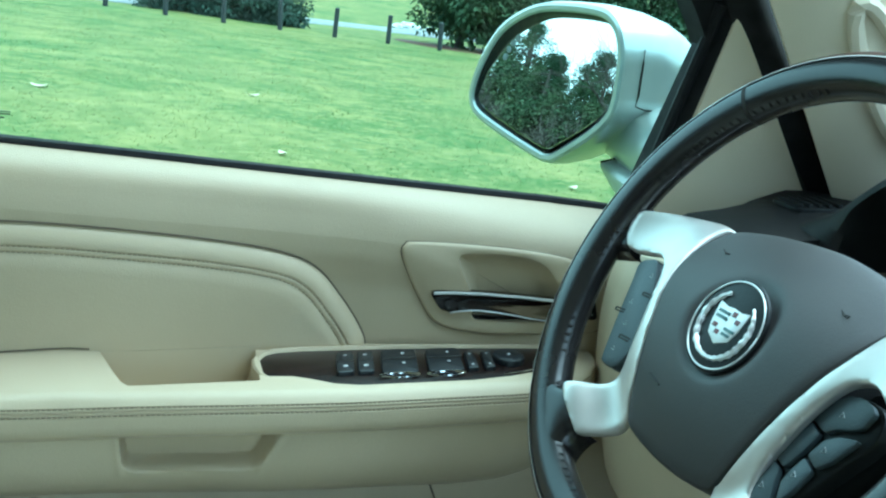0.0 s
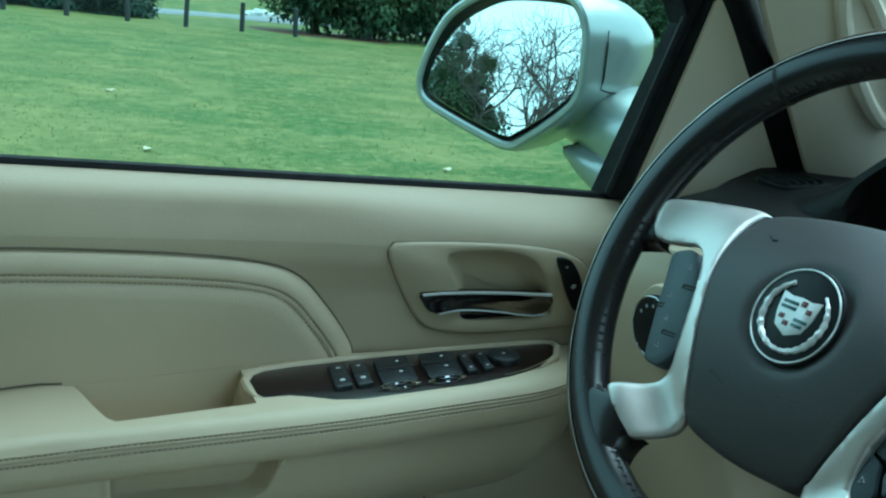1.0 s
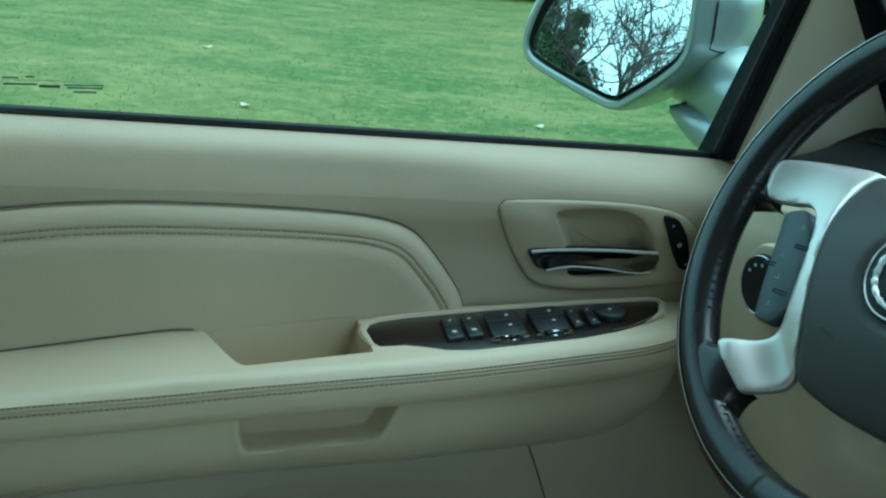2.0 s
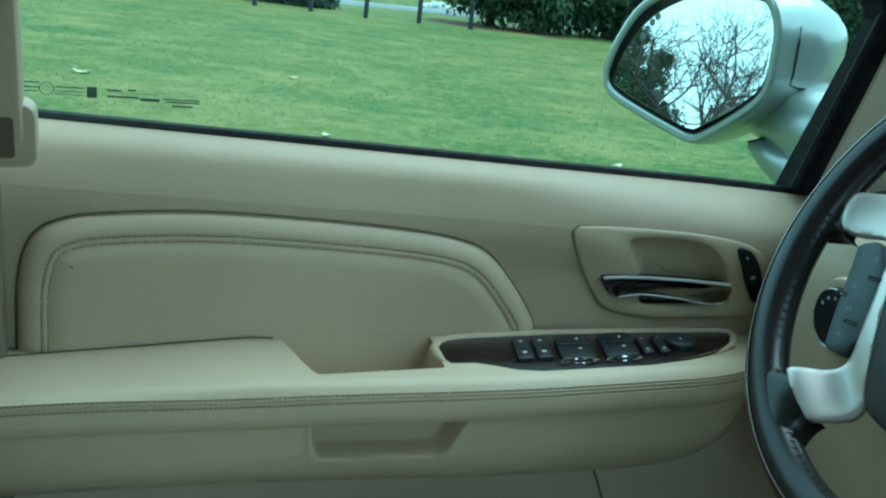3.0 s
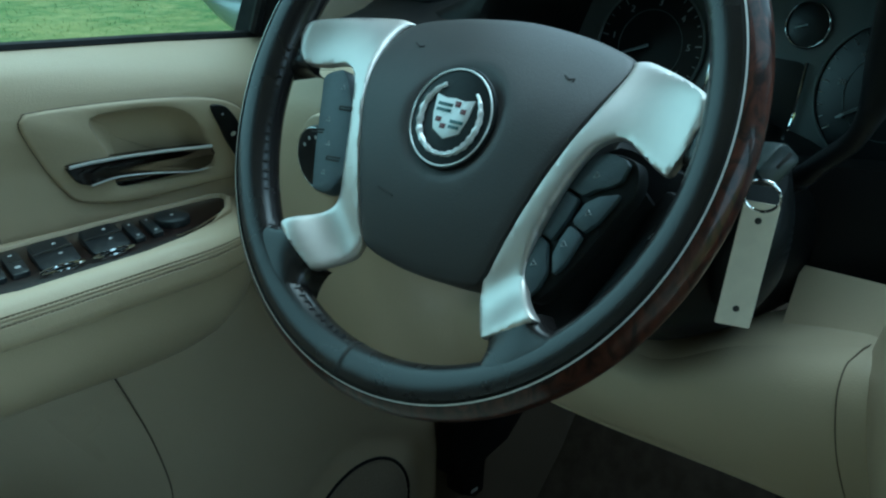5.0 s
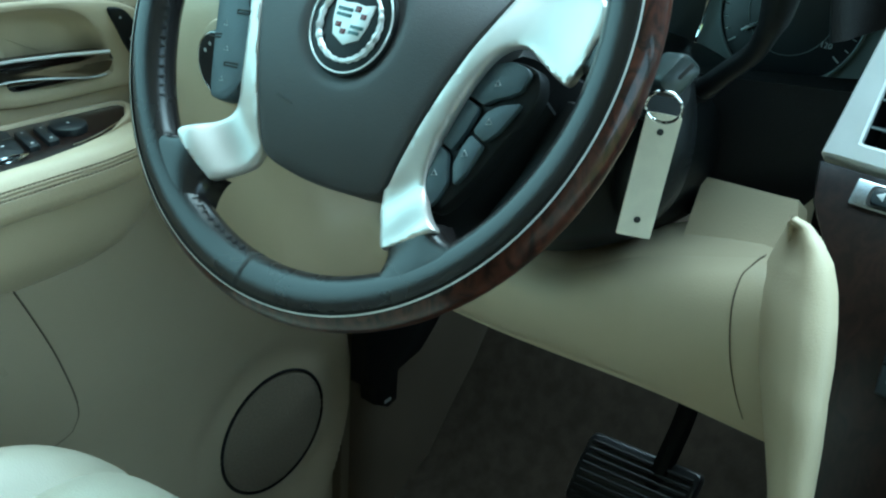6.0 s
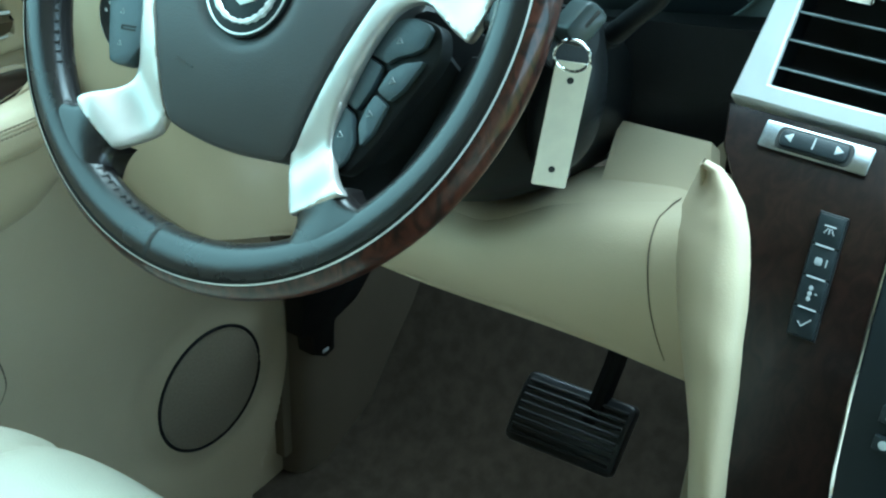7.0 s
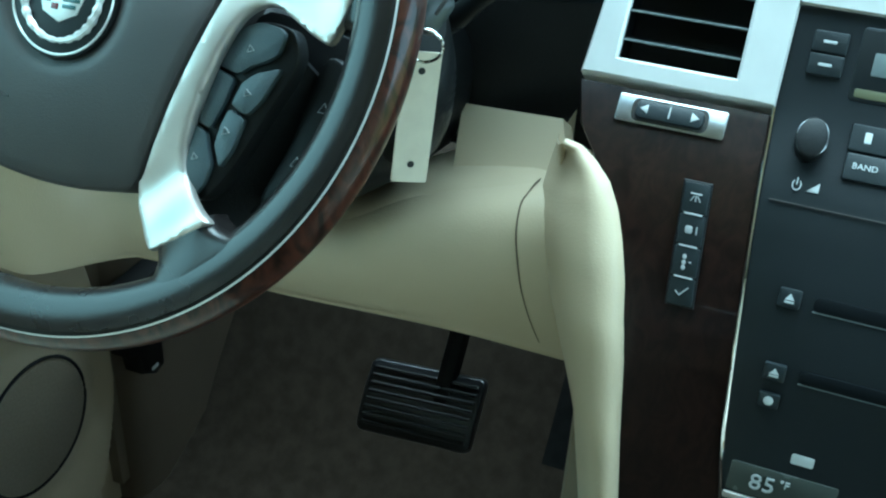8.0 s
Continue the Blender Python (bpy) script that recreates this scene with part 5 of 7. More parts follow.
# leather roots where the spokes meet the rim, flush with the brackets' ends
def spoke_root(a, w):
    ca, sa = math.cos(radians(a)), math.sin(radians(a))
    low = abs(sa) > 0.5
    rows = []
    for i in range(19):
        s = i / 18
        rr = 0.1475 + 0.0275 * s
        half = w * (0.98 + (1.7 if low else 1.1) * s ** 2.2)
        rise = step(rr, 0.152, 0.175) if low else step(rr, 0.159, 0.177)
        row = []
        for c in lin(-1, 1, 25):
            u, v = rr * ca - c * half * sa, rr * sa + c * half * ca
            n = (arm_n(u, v) + 0.0026) * (1 - rise) + 0.0005 * rise
            row.append(WM(u, v, n - 0.013 * (1 - math.sqrt(max(0, 1 - (abs(c) * 0.99) ** 7)))))
        rows.append(row)
    return sheet(rows, tuple(-0.012 * wn_))


for a, w in ((5.5, 0.0195), (174.5, 0.0150), (-52.4, 0.0200), (232.4, 0.0200)):
    part("spoke_root", spoke_root(a, w), WHEELHIDE, wheel, "leather spoke root")


# outline of the airbag cover, right half from top to bottom, then mirrored
HALF = [(0.045, 0.0668), (0.073, 0.0605), (0.0865, 0.0555), (0.0922, 0.0475), (0.0932, 0.035), (0.0895, 0.013), (0.0825, -0.010), (0.0705, -0.044), (0.0575, -0.082), (0.0525, -0.096), (0.0450, -0.1045), (0.021, -0.1085)]
AB = spline([(0.0, 0.0712)] + HALF + [(0.0, -0.1095)] + [(-a, b) for a, b in reversed(HALF)], 6)
# satin brackets: one each side, two arms joined along the airbag
for sd in (1, -1):
    BR = [(0.100, 0.0548), (0.118, 0.0500), (0.139, 0.0430), (0.156, 0.0355), (0.1632, 0.028), (0.161, 0.015), (0.1565, 0.0), (0.1512, -0.0120), (0.142, -0.0105), (0.1293, -0.0040), (0.1172, 0.0020), (0.1080, 0.0005), (0.1000, -0.0070), (0.0925, -0.024), (0.0858, -0.045), (0.0812, -0.0625), (0.0792, -0.078), (0.0815, -0.0890), (0.0895, -0.0975), (0.1010, -0.1040), (0.1085, -0.1085), (0.1068, -0.1110), (0.0925, -0.1203), (0.0775, -0.1290), (0.0735, -0.1303), (0.0690, -0.1275), (0.0605, -0.1200), (0.0535, -0.1115)]
    if sd < 0:
        BR = BR[:5] + [(0.1605, 0.018), (0.1565, 0.010), (0.1505, 0.0045), (0.142, 0.0045), (0.130, 0.0068), (0.1172, 0.0102), (0.1075, 0.0075), (0.0985, -0.0035), (0.0915, -0.022), (0.0868, -0.042), (0.0840, -0.060), (0.0822, -0.074), (0.0842, -0.0850), (0.0915, -0.0935), (0.1020, -0.1000), (0.1088, -0.1055)] + BR[21:]
    edge = [q for q in AB if q.x * sd > 0.05 and q.y < 0.054]
    edge.sort(key=lambda q: q.y)
    ol = [Vector(p) for p in spline([(sd * a, b) for a, b in BR] + [(q.x + sd * 0.0006, q.y) for q in edge[::2]], 4)]
    dome = lambda a, b, h: WM(a, b, h + arm_n(a, b))
    part("spoke_bracket", pillow(ol, dome, 0.0040, 0.0027, 0.0035, 0.0), SILVER, wheel, "satin silver spoke bracket")
    if sd > 0:
        # two rows of switches in a black carrier, with channels between them
        CAR = spline([(0.1045, -0.0060), (0.1180, -0.0055), (0.1262, -0.0100), (0.1290, -0.0250), (0.1180, -0.0500), (0.1060, -0.0760), (0.0955, -0.0940), (0.0868, -0.1010), (0.0775, -0.0950), (0.0715, -0.0800), (0.0735, -0.0640), (0.0830, -0.0360), (0.0920, -0.0150)], 4)
        pb = part("button_carrier", plate(CAR, lambda a, b, h: WM(a, b, -0.036 + h), 0.0115, 0.002), BLACK, wheel, "black switch carrier")
        PLACE = lambda a, b, h: WM(a, b, -0.0262 + h)
        ROWS = [[(0.1000, -0.0095), (0.1080, -0.0066), (0.1180, -0.0078), (0.1215, -0.0105), (0.1195, -0.0205), (0.1140, -0.0245), (0.1060, -0.0280), (0.0995, -0.0332), (0.0876, -0.0300), (0.0910, -0.0190)],
                [(0.0862, -0.0330), (0.0972, -0.0364), (0.0938, -0.0500), (0.0888, -0.0628), (0.0768, -0.0590), (0.0798, -0.0478)],
                [(0.0758, -0.0618), (0.0868, -0.0658), (0.0892, -0.0740), (0.0926, -0.0820), (0.0905, -0.0915), (0.0866, -0.0978), (0.0803, -0.0950), (0.0752, -0.0870), (0.0736, -0.0745)],
                [(0.1225, -0.0280), (0.1100, -0.0322), (0.1030, -0.0378), (0.0990, -0.0492), (0.1078, -0.0530), (0.1142, -0.0455)],
                [(0.0982, -0.0522), (0.1070, -0.0560), (0.1026, -0.0729), (0.0980, -0.0815), (0.0935, -0.0710), (0.0952, -0.0605)]]
        marks = [(0.1044, -0.0203), None, (0.0832, -0.0791), (0.1071, -0.0424), (0.0986, -0.0633)]
        for r_, mk in zip(ROWS, marks):
            bt = part("button", plate(inset([Vector(p) for p in fine_loop(r_)], -0.0006), PLACE, 0.0058, 0.0009), BUTTON, pb, "blue-grey switch")
            if mk:
                part("button_symbol", tube([PLACE(mk[0] + 0.0022 * math.cos(t), mk[1] + 0.0022 * math.sin(t), 0.0061) for t in (1.9, 4.0, 6.1)], 0.0003, 4, True), MARK, bt)
        # dark housing falling away towards the rim
        part("switch_housing", sheet([[WM(0.118 + 0.004 * k - 0.046 * t, -0.012 - 0.004 * k - 0.088 * t, -0.030 - 0.004 * k) for k in range(7)] for t in lin(0, 1, 9)], tuple(-0.006 * wn_)), BLACK, wheel, "black switch housing")
    else:
        inner, gline = [(0.111, 0.0045), (0.122, 0.0045), (0.1305, -0.002)], [(0.1265, -0.0166), (0.1176, -0.0466), (0.108, -0.074), (0.1035, -0.079)]
        PADB = spline([(-a, b) for a, b in inner + gline + [(0.092, -0.0785), (0.0855, -0.072), (0.082, -0.06), (0.086, -0.042), (0.093, -0.02)]], 4)
        pb = part("button_pad", plate(PADB, lambda a, b, h: WM(a, b, -0.027 + h), 0.0115, 0.002), BUTTON, wheel, "blue-grey switch pad")
        for a0, b0, a1, b1 in ((0.105, -0.0200, 0.094, -0.0190), (0.1235, -0.0400, 0.113, -0.0385), (0.1015, -0.0555, 0.089, -0.0545)):
            for dd in (-0.0011, 0.0011):
                part("button_gap", tube([WM(-a0, b0 + dd, -0.0154), WM(-a1, b1 + dd, -0.0154)], 0.00055, 6), GAP, pb)
            part("button_gap", tube([WM(-a0, b0 - 0.0011, -0.0154), WM(-a0, b0 + 0.0011, -0.0154)], 0.00055, 6), GAP, pb)
        for a, b in ((0.108, -0.006), (0.112, -0.030), (0.1045, -0.046), (0.1, -0.066)):
            part("button_symbol", tube([WM(-a + 0.002 * math.cos(t), b + 0.002 * math.sin(t), -0.0156) for t in (1.6, 3.7, 5.8)], 0.00035, 4, True), MARK, pb)
    # added black sheet that stands in for the dark area behind the switches
    backing = spline([(sd * a, b) for a, b in ((0.088, 0.0), (0.12, 0.0), (0.152, -0.008), (0.156, -0.03), (0.145, -0.065), (0.122, -0.100), (0.10, -0.104), (0.084, -0.09), (0.082, -0.05))], 4)
    if sd > 0:
        part("dark_backing", plate(backing, lambda a, b, h: WM(a, b, -0.058 + h), 0.006, 0.001), BLACK, wheel)
    # black rear switch beyond the pad
    RS = spline([(sd * a, b) for a, b in ((0.134, -0.02), (0.146, -0.018), (0.151, -0.03), (0.145, -0.06), (0.133, -0.086), (0.120, -0.097), (0.112, -0.094), (0.124, -0.062))], 4)
    rs = None if sd < 0 else part("rear_switch", plate(RS, lambda a, b, h: WM(a, b, -0.056 + h), 0.014, 0.003), BLACK, wheel, "black volume rocker behind the spoke")
    if sd > 0:
        for a, b in ((0.140, -0.043), (0.130, -0.073)):
            part("rocker_symbol", tube([WM(a + 0.0035 * math.cos(t), b + 0.0035 * math.sin(t), -0.0417) for t in (math.pi / 2, math.pi * 7 / 6, math.pi * 11 / 6)], 0.0003, 4, True), MARK, rs)

# airbag cover, domed
bm = bmesh.new()
loops = [[WM(q.x, q.y, -0.06) for q in AB], [WM(q.x, q.y, bag_n(q.x, q.y) - 0.004) for q in AB], [WM(q.x, q.y, bag_n(q.x, q.y) - 0.0008) for q in inset(AB, 0.001)]]
c = Vector((0.0, -0.01))
# dished seat for the emblem
k = len(AB)
angs = [math.atan2(q.y - c.y, q.x - c.x) for q in AB]
for s in (0.0, 0.12, 0.26, 0.42, 0.58, 0.74, 0.9):
    ring_ = [q.lerp(c + 0.0425 * Vector((math.cos(t), math.sin(t))), s) for q, t in zip(inset(AB, 0.003), angs)]
    loops.append([WM(p.x, p.y, bag_n(p.x, p.y)) for p in ring_])
for r, dz in ((0.0425, 0.0), (0.0395, -0.0004), (0.0365, -0.0018), (0.0345, -0.003)):
    loops.append([WM(c.x + r * math.cos(t), c.y + r * math.sin(t), bag_n(c.x + r * math.cos(t), c.y + r * math.sin(t)) + dz) for t in angs])
rings(bm, loops, True)
bag = part("airbag_cover", bm, AIRBAG, wheel, "charcoal padded airbag cover")
EM = lambda a, b, h: WM(c.x + a, c.y + b, -0.0065 + h)
emb = part("emblem_disc", plate(circle(0.0333, 48), EM, 0.003, 0.001, -0.002), BLACK, bag, "black round badge with plain silver shapes")
part("emblem_ring", tube([EM(a, b, 0.0012) for a, b in circle(0.0310, 56)], 0.0007, 6, True), VENTSILVER, emb, "thin silver ring")
# plain wreath arcs and a plain shield with a few bars
for a0, a1 in ((118, 288), (-84, 50)):
    t = np.radians(lin(a0, a1, 61))
    wr = [(0.0232 * math.cos(x), 0.0232 * math.sin(x) - 0.0005) for x in t]
    part("emblem_wreath", tube([EM(a, b, 0.0015) for a, b in wr], lambda s: (0.0007 + 0.0016 * math.sin(math.pi * min(1, 0.15 + 0.8 * s))) * (1 + 0.16 * math.cos(58 * s)), 6), VENTSILVER, emb, "plain silver arc")
SH = [(-0.0125, 0.0105), (-0.006, 0.0092), (0, 0.0098), (0.006, 0.0092), (0.0125, 0.0105), (0.0112, 0.0), (0.0085, -0.0075), (0.0, -0.0115), (-0.0085, -0.0075), (-0.0112, 0.0)]
part("emblem_shield", plate([(1.24 * a, 1.24 * b) for a, b in SH], EM, 0.001, 0.0003, 0.0008), VENTSILVER, emb, "plain silver shield")
RED = mat("dark_red_enamel", (0.11, 0.025, 0.03), None, 60, 0.25)
BLUE = mat("dark_teal_enamel", (0.05, 0.10, 0.10), None, 60, 0.25)
for a0, b0, w, h, m_ in ((-0.0098, 0.0050, 0.0095, 0.0017, BLUE), (-0.0098, 0.0020, 0.0095, 0.0017, BLUE), (0.001, 0.0055, 0.0035, 0.003, RED), (0.0055, 0.0025, 0.0035, 0.0026, RED), (-0.0085, -0.0035, 0.0035, 0.0026, RED), (-0.0045, -0.0065, 0.0035, 0.0026, RED), (0.001, -0.0028, 0.0085, 0.0017, BLUE), (0.001, -0.0056, 0.0068, 0.0017, BLUE)):
    part("emblem_bar", plate([(1.24 * p, 1.24 * q) for p, q in ((a0, b0), (a0 + w, b0), (a0 + w, b0 + h), (a0, b0 + h))], EM, 0.0003, 0.0001, 0.0019), m_, emb)
for a, b in ((-0.060, 0.034), (0.064, 0.031)):
    part("horn_symbol", tube([WM(a - 0.004, b + 0.002, bag_n(a, b) + 0.0003), WM(a, b, bag_n(a, b) + 0.0004), WM(a + 0.0035, b + 0.001, bag_n(a, b) + 0.0003), WM(a + 0.002, b - 0.003, bag_n(a, b) + 0.0003)], 0.0005, 4), GAP, bag)
part("airbag_mark", tube([WM(-0.043 + 0.015 * t, -0.064 - 0.003 * t, bag_n(-0.04, -0.066) + 0.0004) for t in (0, 0.5, 1)], 0.0009, 4), GAP, bag, "small moulded bar, unreadable")
part("hub", tube([WM(0, -0.02, -0.03), WM(0, -0.02, -0.075)], 0.05, 24), BLACK, wheel)

# ---- dashboard ----
dash = thing("dashboard", (0.35, 0.2, 0.9), "two-tone dashboard, dark brown top and beige lower panels", "dashboard")


def face_x(y):
    return 0.150 - 0.062 * step(y, 0.50, 0.58)


def knee_top(y):
    return 1.0140 - 0.33 * max(0.0, min(y, 0.26) - 0.18) - 0.042 * step(y, 0.25, 0.345) + 0.185 * step(y, 0.53, 0.575) - 0.02 * step(y, 0.62, 0.74)


def knee_low(y):
    return 0.883 - 0.012 * step(y, 0.2, 0.42) + 0.03 * step(y, 0.58, 0.75)


def knee_row(y):
    fx, zt, zl = face_x(y), knee_top(y), knee_low(y)
    fx += 0.029 * step(y, 0.66, 0.76)
    z = lambda s: zl + (zt - zl) * s
    back = 0.181 + 0.46 * max(0.0, min(y, 0.27) - 0.179)
    return [(0.30, y, zt - 0.03), (max(fx + 0.045, back) + 0.02, y, zt - 0.004), (max(fx + 0.045, back), y, zt - 0.0005), (fx + 0.03, y, z(0.985)), (fx + 0.014, y, z(0.93)), (fx + 0.004, y, z(0.82)), (fx, y, z(0.66)), (fx + 0.001, y, z(0.46)), (fx + 0.006, y, z(0.26)), (fx + 0.012, y, z(0.10)), (fx + 0.017, y, zl + 0.002), (fx + 0.022, y, zl - 0.002), (fx + 0.06, y, zl + 0.002), (0.36, y, zl + 0.02)]


ys = sorted({*lin(0.142, 0.25, 10), *lin(0.25, 0.34, 10), *lin(0.34, 0.51, 8), *lin(0.51, 0.60, 12), *lin(0.60, 0.752, 8)})
knee = part("knee_panel", sheet([spline(knee_row(y), 3, False) for y in ys], (0.012, 0, 0.004)), LEATHER, dash, "beige knee bolster under the column")
# panel seam near the console, lying on the bolster
seam = []
for k, y in ((2, 0.1805), (2.5, 0.1825), (3, 0.1850), (3.5, 0.1875), (4, 0.1890), (5, 0.1875), (6, 0.184), (7, 0.179), (8, 0.172), (9, 0.165)):
    r = [Vector(p) for p in knee_row(y)]
    i = int(k)
    seam.append(r[i].lerp(r[min(i + 1, 13)], k - i) + Vector((-0.0006, 0, 0.0004)))
part("panel_seam", tube(spline(seam, 3, False), lambda t: 0.0008 * (1 - 0.6 * t), 6), SEAM, knee, "dark panel seam")
# beige facet between the black panel and the ledge
bm = bmesh.new()
q = [Vector(p) for p in ((0.255, 0.266, 1.023), (0.218, 0.180, 1.044), (0.179, 0.179, 1.014), (0.2145, 0.256, 0.9942))]
q[2] = q[2] + Vector((0.0, -0.018, -0.001))
nrm = (q[1] - q[0]).cross(q[3] - q[0]).normalized()
sgn = -1 if nrm.x > 0 else 1
deep = lambda p: p + (q[3] - q[0]) * 0.4
bm = sheet([[q[0], q[0].lerp(q[1], 0.5), q[1]], [q[3], q[3].lerp(q[2], 0.5), q[2]], [deep(q[3]), deep(q[3].lerp(q[2], 0.5)), deep(q[2])]], tuple(-sgn * nrm * 0.012))
part("ledge_facet", bm, LEATHER, dash, "beige flat facet beside the column")
# dark face right of the column
part("lower_face", sheet([[(0.262 + 0.02 * u + 0.09 * (1 - s), 0.30 - 0.135 * u, 1.00 + (0.096 + 0.018 * u) * s) for u in (0, 0.5, 1)] for s in (1, 0.6, 0.2, 0)] , (0.02, 0, 0)), DASHDARK, dash, "dark brown lower face")
part("face_panel", sheet([[(0.262 - 0.008 * s, y, 0.985 + (0.113 + 0.138 * (0.30 - y)) * s) for y in (0.30, 0.24, 0.17, 0.16)] for s in lin(0, 1, 5)], (0.02, 0, 0)), DASHDARK, dash, "dark brown face beside the column")

# dark top pad running under the windscreen, and the hood over the dials
rows = []
for y in lin(0.762, -0.9, 60):  # left to right
    e = step(y, 0.70, 0.765)
    rows.append([(0.13 + 0.11 * e, y, 1.095), (0.125 + 0.11 * e, y, 1.118), (0.135 + 0.11 * e, y, 1.138 - 0.006 * e), (0.165 + 0.10 * e, y, 1.150 - 0.008 * e), (0.22 + 0.06 * e, y, 1.157 - 0.008 * e), (0.32, y, 1.162), (0.5, y, 1.166), (0.85, y, 1.15)])
keep = [r for r in rows if r[0][1] > 0.575]
part("top_pad", sheet(keep, (0.0, 0, -0.012)), DASHDARK, dash, "dark brown padded dash top")
far_pad = [[(0.43, r[0][1], 1.162), (0.5, r[0][1], 1.166), (0.85, r[0][1], 1.15)] for r in rows if r[0][1] < 0.60]
part("top_pad", sheet(far_pad, (0, 0, -0.012)), DASHDARK, dash)
part("top_pad", sheet([[(0.26, y, 1.20), (0.27, y, 1.215), (0.32, y, 1.225), (0.5, y, 1.21), (0.85, y, 1.16)] for y in lin(0.17, -0.8, 12)], (0, 0, -0.012)), DASHDARK, dash)
vent = part("demist_vent", plate(rrect(0.27, 0.335, 0.675, 0.72, 0.008), lambda a, b, h: Vector((a, b, 1.160 + h)), 0.004, 0.001), BLACK, dash, "small black side demist vent")
for i in range(5):
    part("vent_slat", box(0.275 + 0.012 * i, 0.279 + 0.012 * i, 0.68, 0.715, 1.162, 1.1675, 0.0006), DASHDARK, vent)


# arch over the dials, flaring into the dash top on the left: outer and inner edge as (y, z)
HO = spline([(0.668, 1.150), (0.64, 1.163), (0.612, 1.177), (0.59, 1.190), (0.572, 1.203), (0.532, 1.236), (0.478, 1.265), (0.419, 1.285), (0.37, 1.292), (0.30, 1.287), (0.24, 1.268), (0.195, 1.225), (0.175, 1.155)], 4, False)
HI = spline([(0.575, 1.135), (0.573, 1.148), (0.570, 1.163), (0.566, 1.179), (0.556, 1.198), (0.522, 1.226), (0.472, 1.252), (0.417, 1.271), (0.37, 1.278), (0.305, 1.272), (0.25, 1.253), (0.207, 1.212), (0.190, 1.150)], 4, False)
rows = []
for o, i_ in zip(HO, HI):
    o, i_ = Vector((o[0], o[1])), Vector((i_[0], i_[1]))
    mid = Vector((0.385, 1.14))
    row = []
    for x, w, k, dz in ((0.62, 0.0, 1.06, -0.05), (0.42, 0.0, 1.05, -0.012), (0.31, 0.0, 1.03, -0.002), (0.262, 0.0, 1.01, 0.0), (0.246, 0.06, 1.0, 0.0), (0.236, 0.25, 1.0, 0.0), (0.231, 0.55, 1.0, 0.0), (0.230, 0.85, 1.0, 0.0), (0.234, 1.0, 1.0, 0.0), (0.246, 1.0, 0.985, 0.0), (0.30, 1.0, 0.95, 0.0), (0.39, 1.0, 0.88, 0.0)):
        q = mid + (o.lerp(i_, w) - mid) * k
        row.append((x, q.x, q.y + dz))
    rows.append(row)
part("instrument_hood", sheet(rows), DASHDARK, dash, "dark brown hood over the dials")

# ---- instrument cluster ----
clu = thing("instrument_cluster", (0.37, 0.39, 1.1), "instrument cluster with round dials and silver dividers", "instrument cluster")
CT = radians(16)
CU, CV, CN = Vector((0, -1, 0)), Vector((math.sin(CT), 0, math.cos(CT))), Vector((-math.cos(CT), 0, math.sin(CT)))
CM = lambda a, b, h: Vector((0.355, 0.39, 1.14)) + CU * a + CV * b + CN * h
part("cluster_face", plate(rrect(-0.20, 0.20, -0.075, 0.14, 0.03), CM, 0.01, 0.002, -0.01), GREYFACE, clu, "blue-grey cluster face")
DIAL = mat("dial_black", (0.006, 0.008, 0.01), None, 20, 0.35)
NEEDLE_BLUE = mat("pale_blue_needle", (0.62, 0.72, 0.75), None, 20, 0.4)
for a, b, r, tag in ((-0.087, 0.0, 0.054, "rev counter"), (0.1305, -0.004, 0.0585, "speedometer")):
    d = part("dial", plate(circle(r, 48, (a, b)), CM, 0.002, 0.0005, 0.0), DIAL, clu, "black round " + tag)
    part("dial_ring", tube([CM(p, q, 0.003) for p, q in circle(r, 56, (a, b))], 0.0013, 6, True), GREYFACE, d)
    for i in range(25):
        t = radians(218 - 10.5 * i)
        part("tick", tube([CM(a + r * k * math.cos(t), b + r * k * math.sin(t), 0.0026) for k in (0.84 if i % 4 == 0 else 0.89, 0.95)], 0.0004 if i % 4 else 0.0007, 4), MARK, d)
    t = radians(203 if a < 0 else 214)
    part("needle", tube([CM(a, b, 0.006), CM(a + r * 0.72 * math.cos(t), b + r * 0.72 * math.sin(t), 0.005)], lambda s: 0.0016 * (1 - 0.4 * s), 6), NEEDLE_BLUE, d, "pale blue needle")
    part("needle_line", tube([CM(a, b, 0.0073), CM(a + r * 0.6 * math.cos(t), b + r * 0.6 * math.sin(t), 0.0064)], 0.0004, 4), GAP, d)
    part("dial_rail", tube([CM(p, q, 0.0024) for p, q in circle(r * 0.6, 40, (a, b))], 0.0004, 4, True), GREYFACE, d)
    m4 = Matrix((CU, CV, CN)).transposed().to_4x4()
    if a < 0:
        for i in range(1, 7):
            t = radians((175, 131, 88, 46, 6, -31)[i - 1])
            part("numeral", lettering(str(i), 0.0085, Matrix.Translation(CM(a + 0.039 * math.cos(t), b + 0.039 * math.sin(t), 0.0028)) @ m4), MARK, d, smooth=False)
    else:
        for i in range(7):
            t = radians(214 - 41 * i)
            part("numeral", lettering(str(20 * i), 0.0065, Matrix.Translation(CM(a + 0.039 * math.cos(t), b + 0.039 * math.sin(t), 0.0028)) @ m4), MARK, d, smooth=False)
for a, b, r in ((-0.0145, 0.040, 0.0185), (0.052, 0.040, 0.0185)):
    d = part("small_dial", plate(circle(r, 32, (a, b)), CM, 0.002, 0.0005, 0.0), DIAL, clu, "small black gauge")
    part("dial_ring", tube([CM(p, q, 0.003) for p, q in circle(r, 40, (a, b))], 0.0009, 6, True), SATIN, d)
    part("needle", tube([CM(a, b, 0.004), CM(a - 0.010, b - 0.004, 0.004)], 0.0007, 5), NEEDLE_BLUE, d)
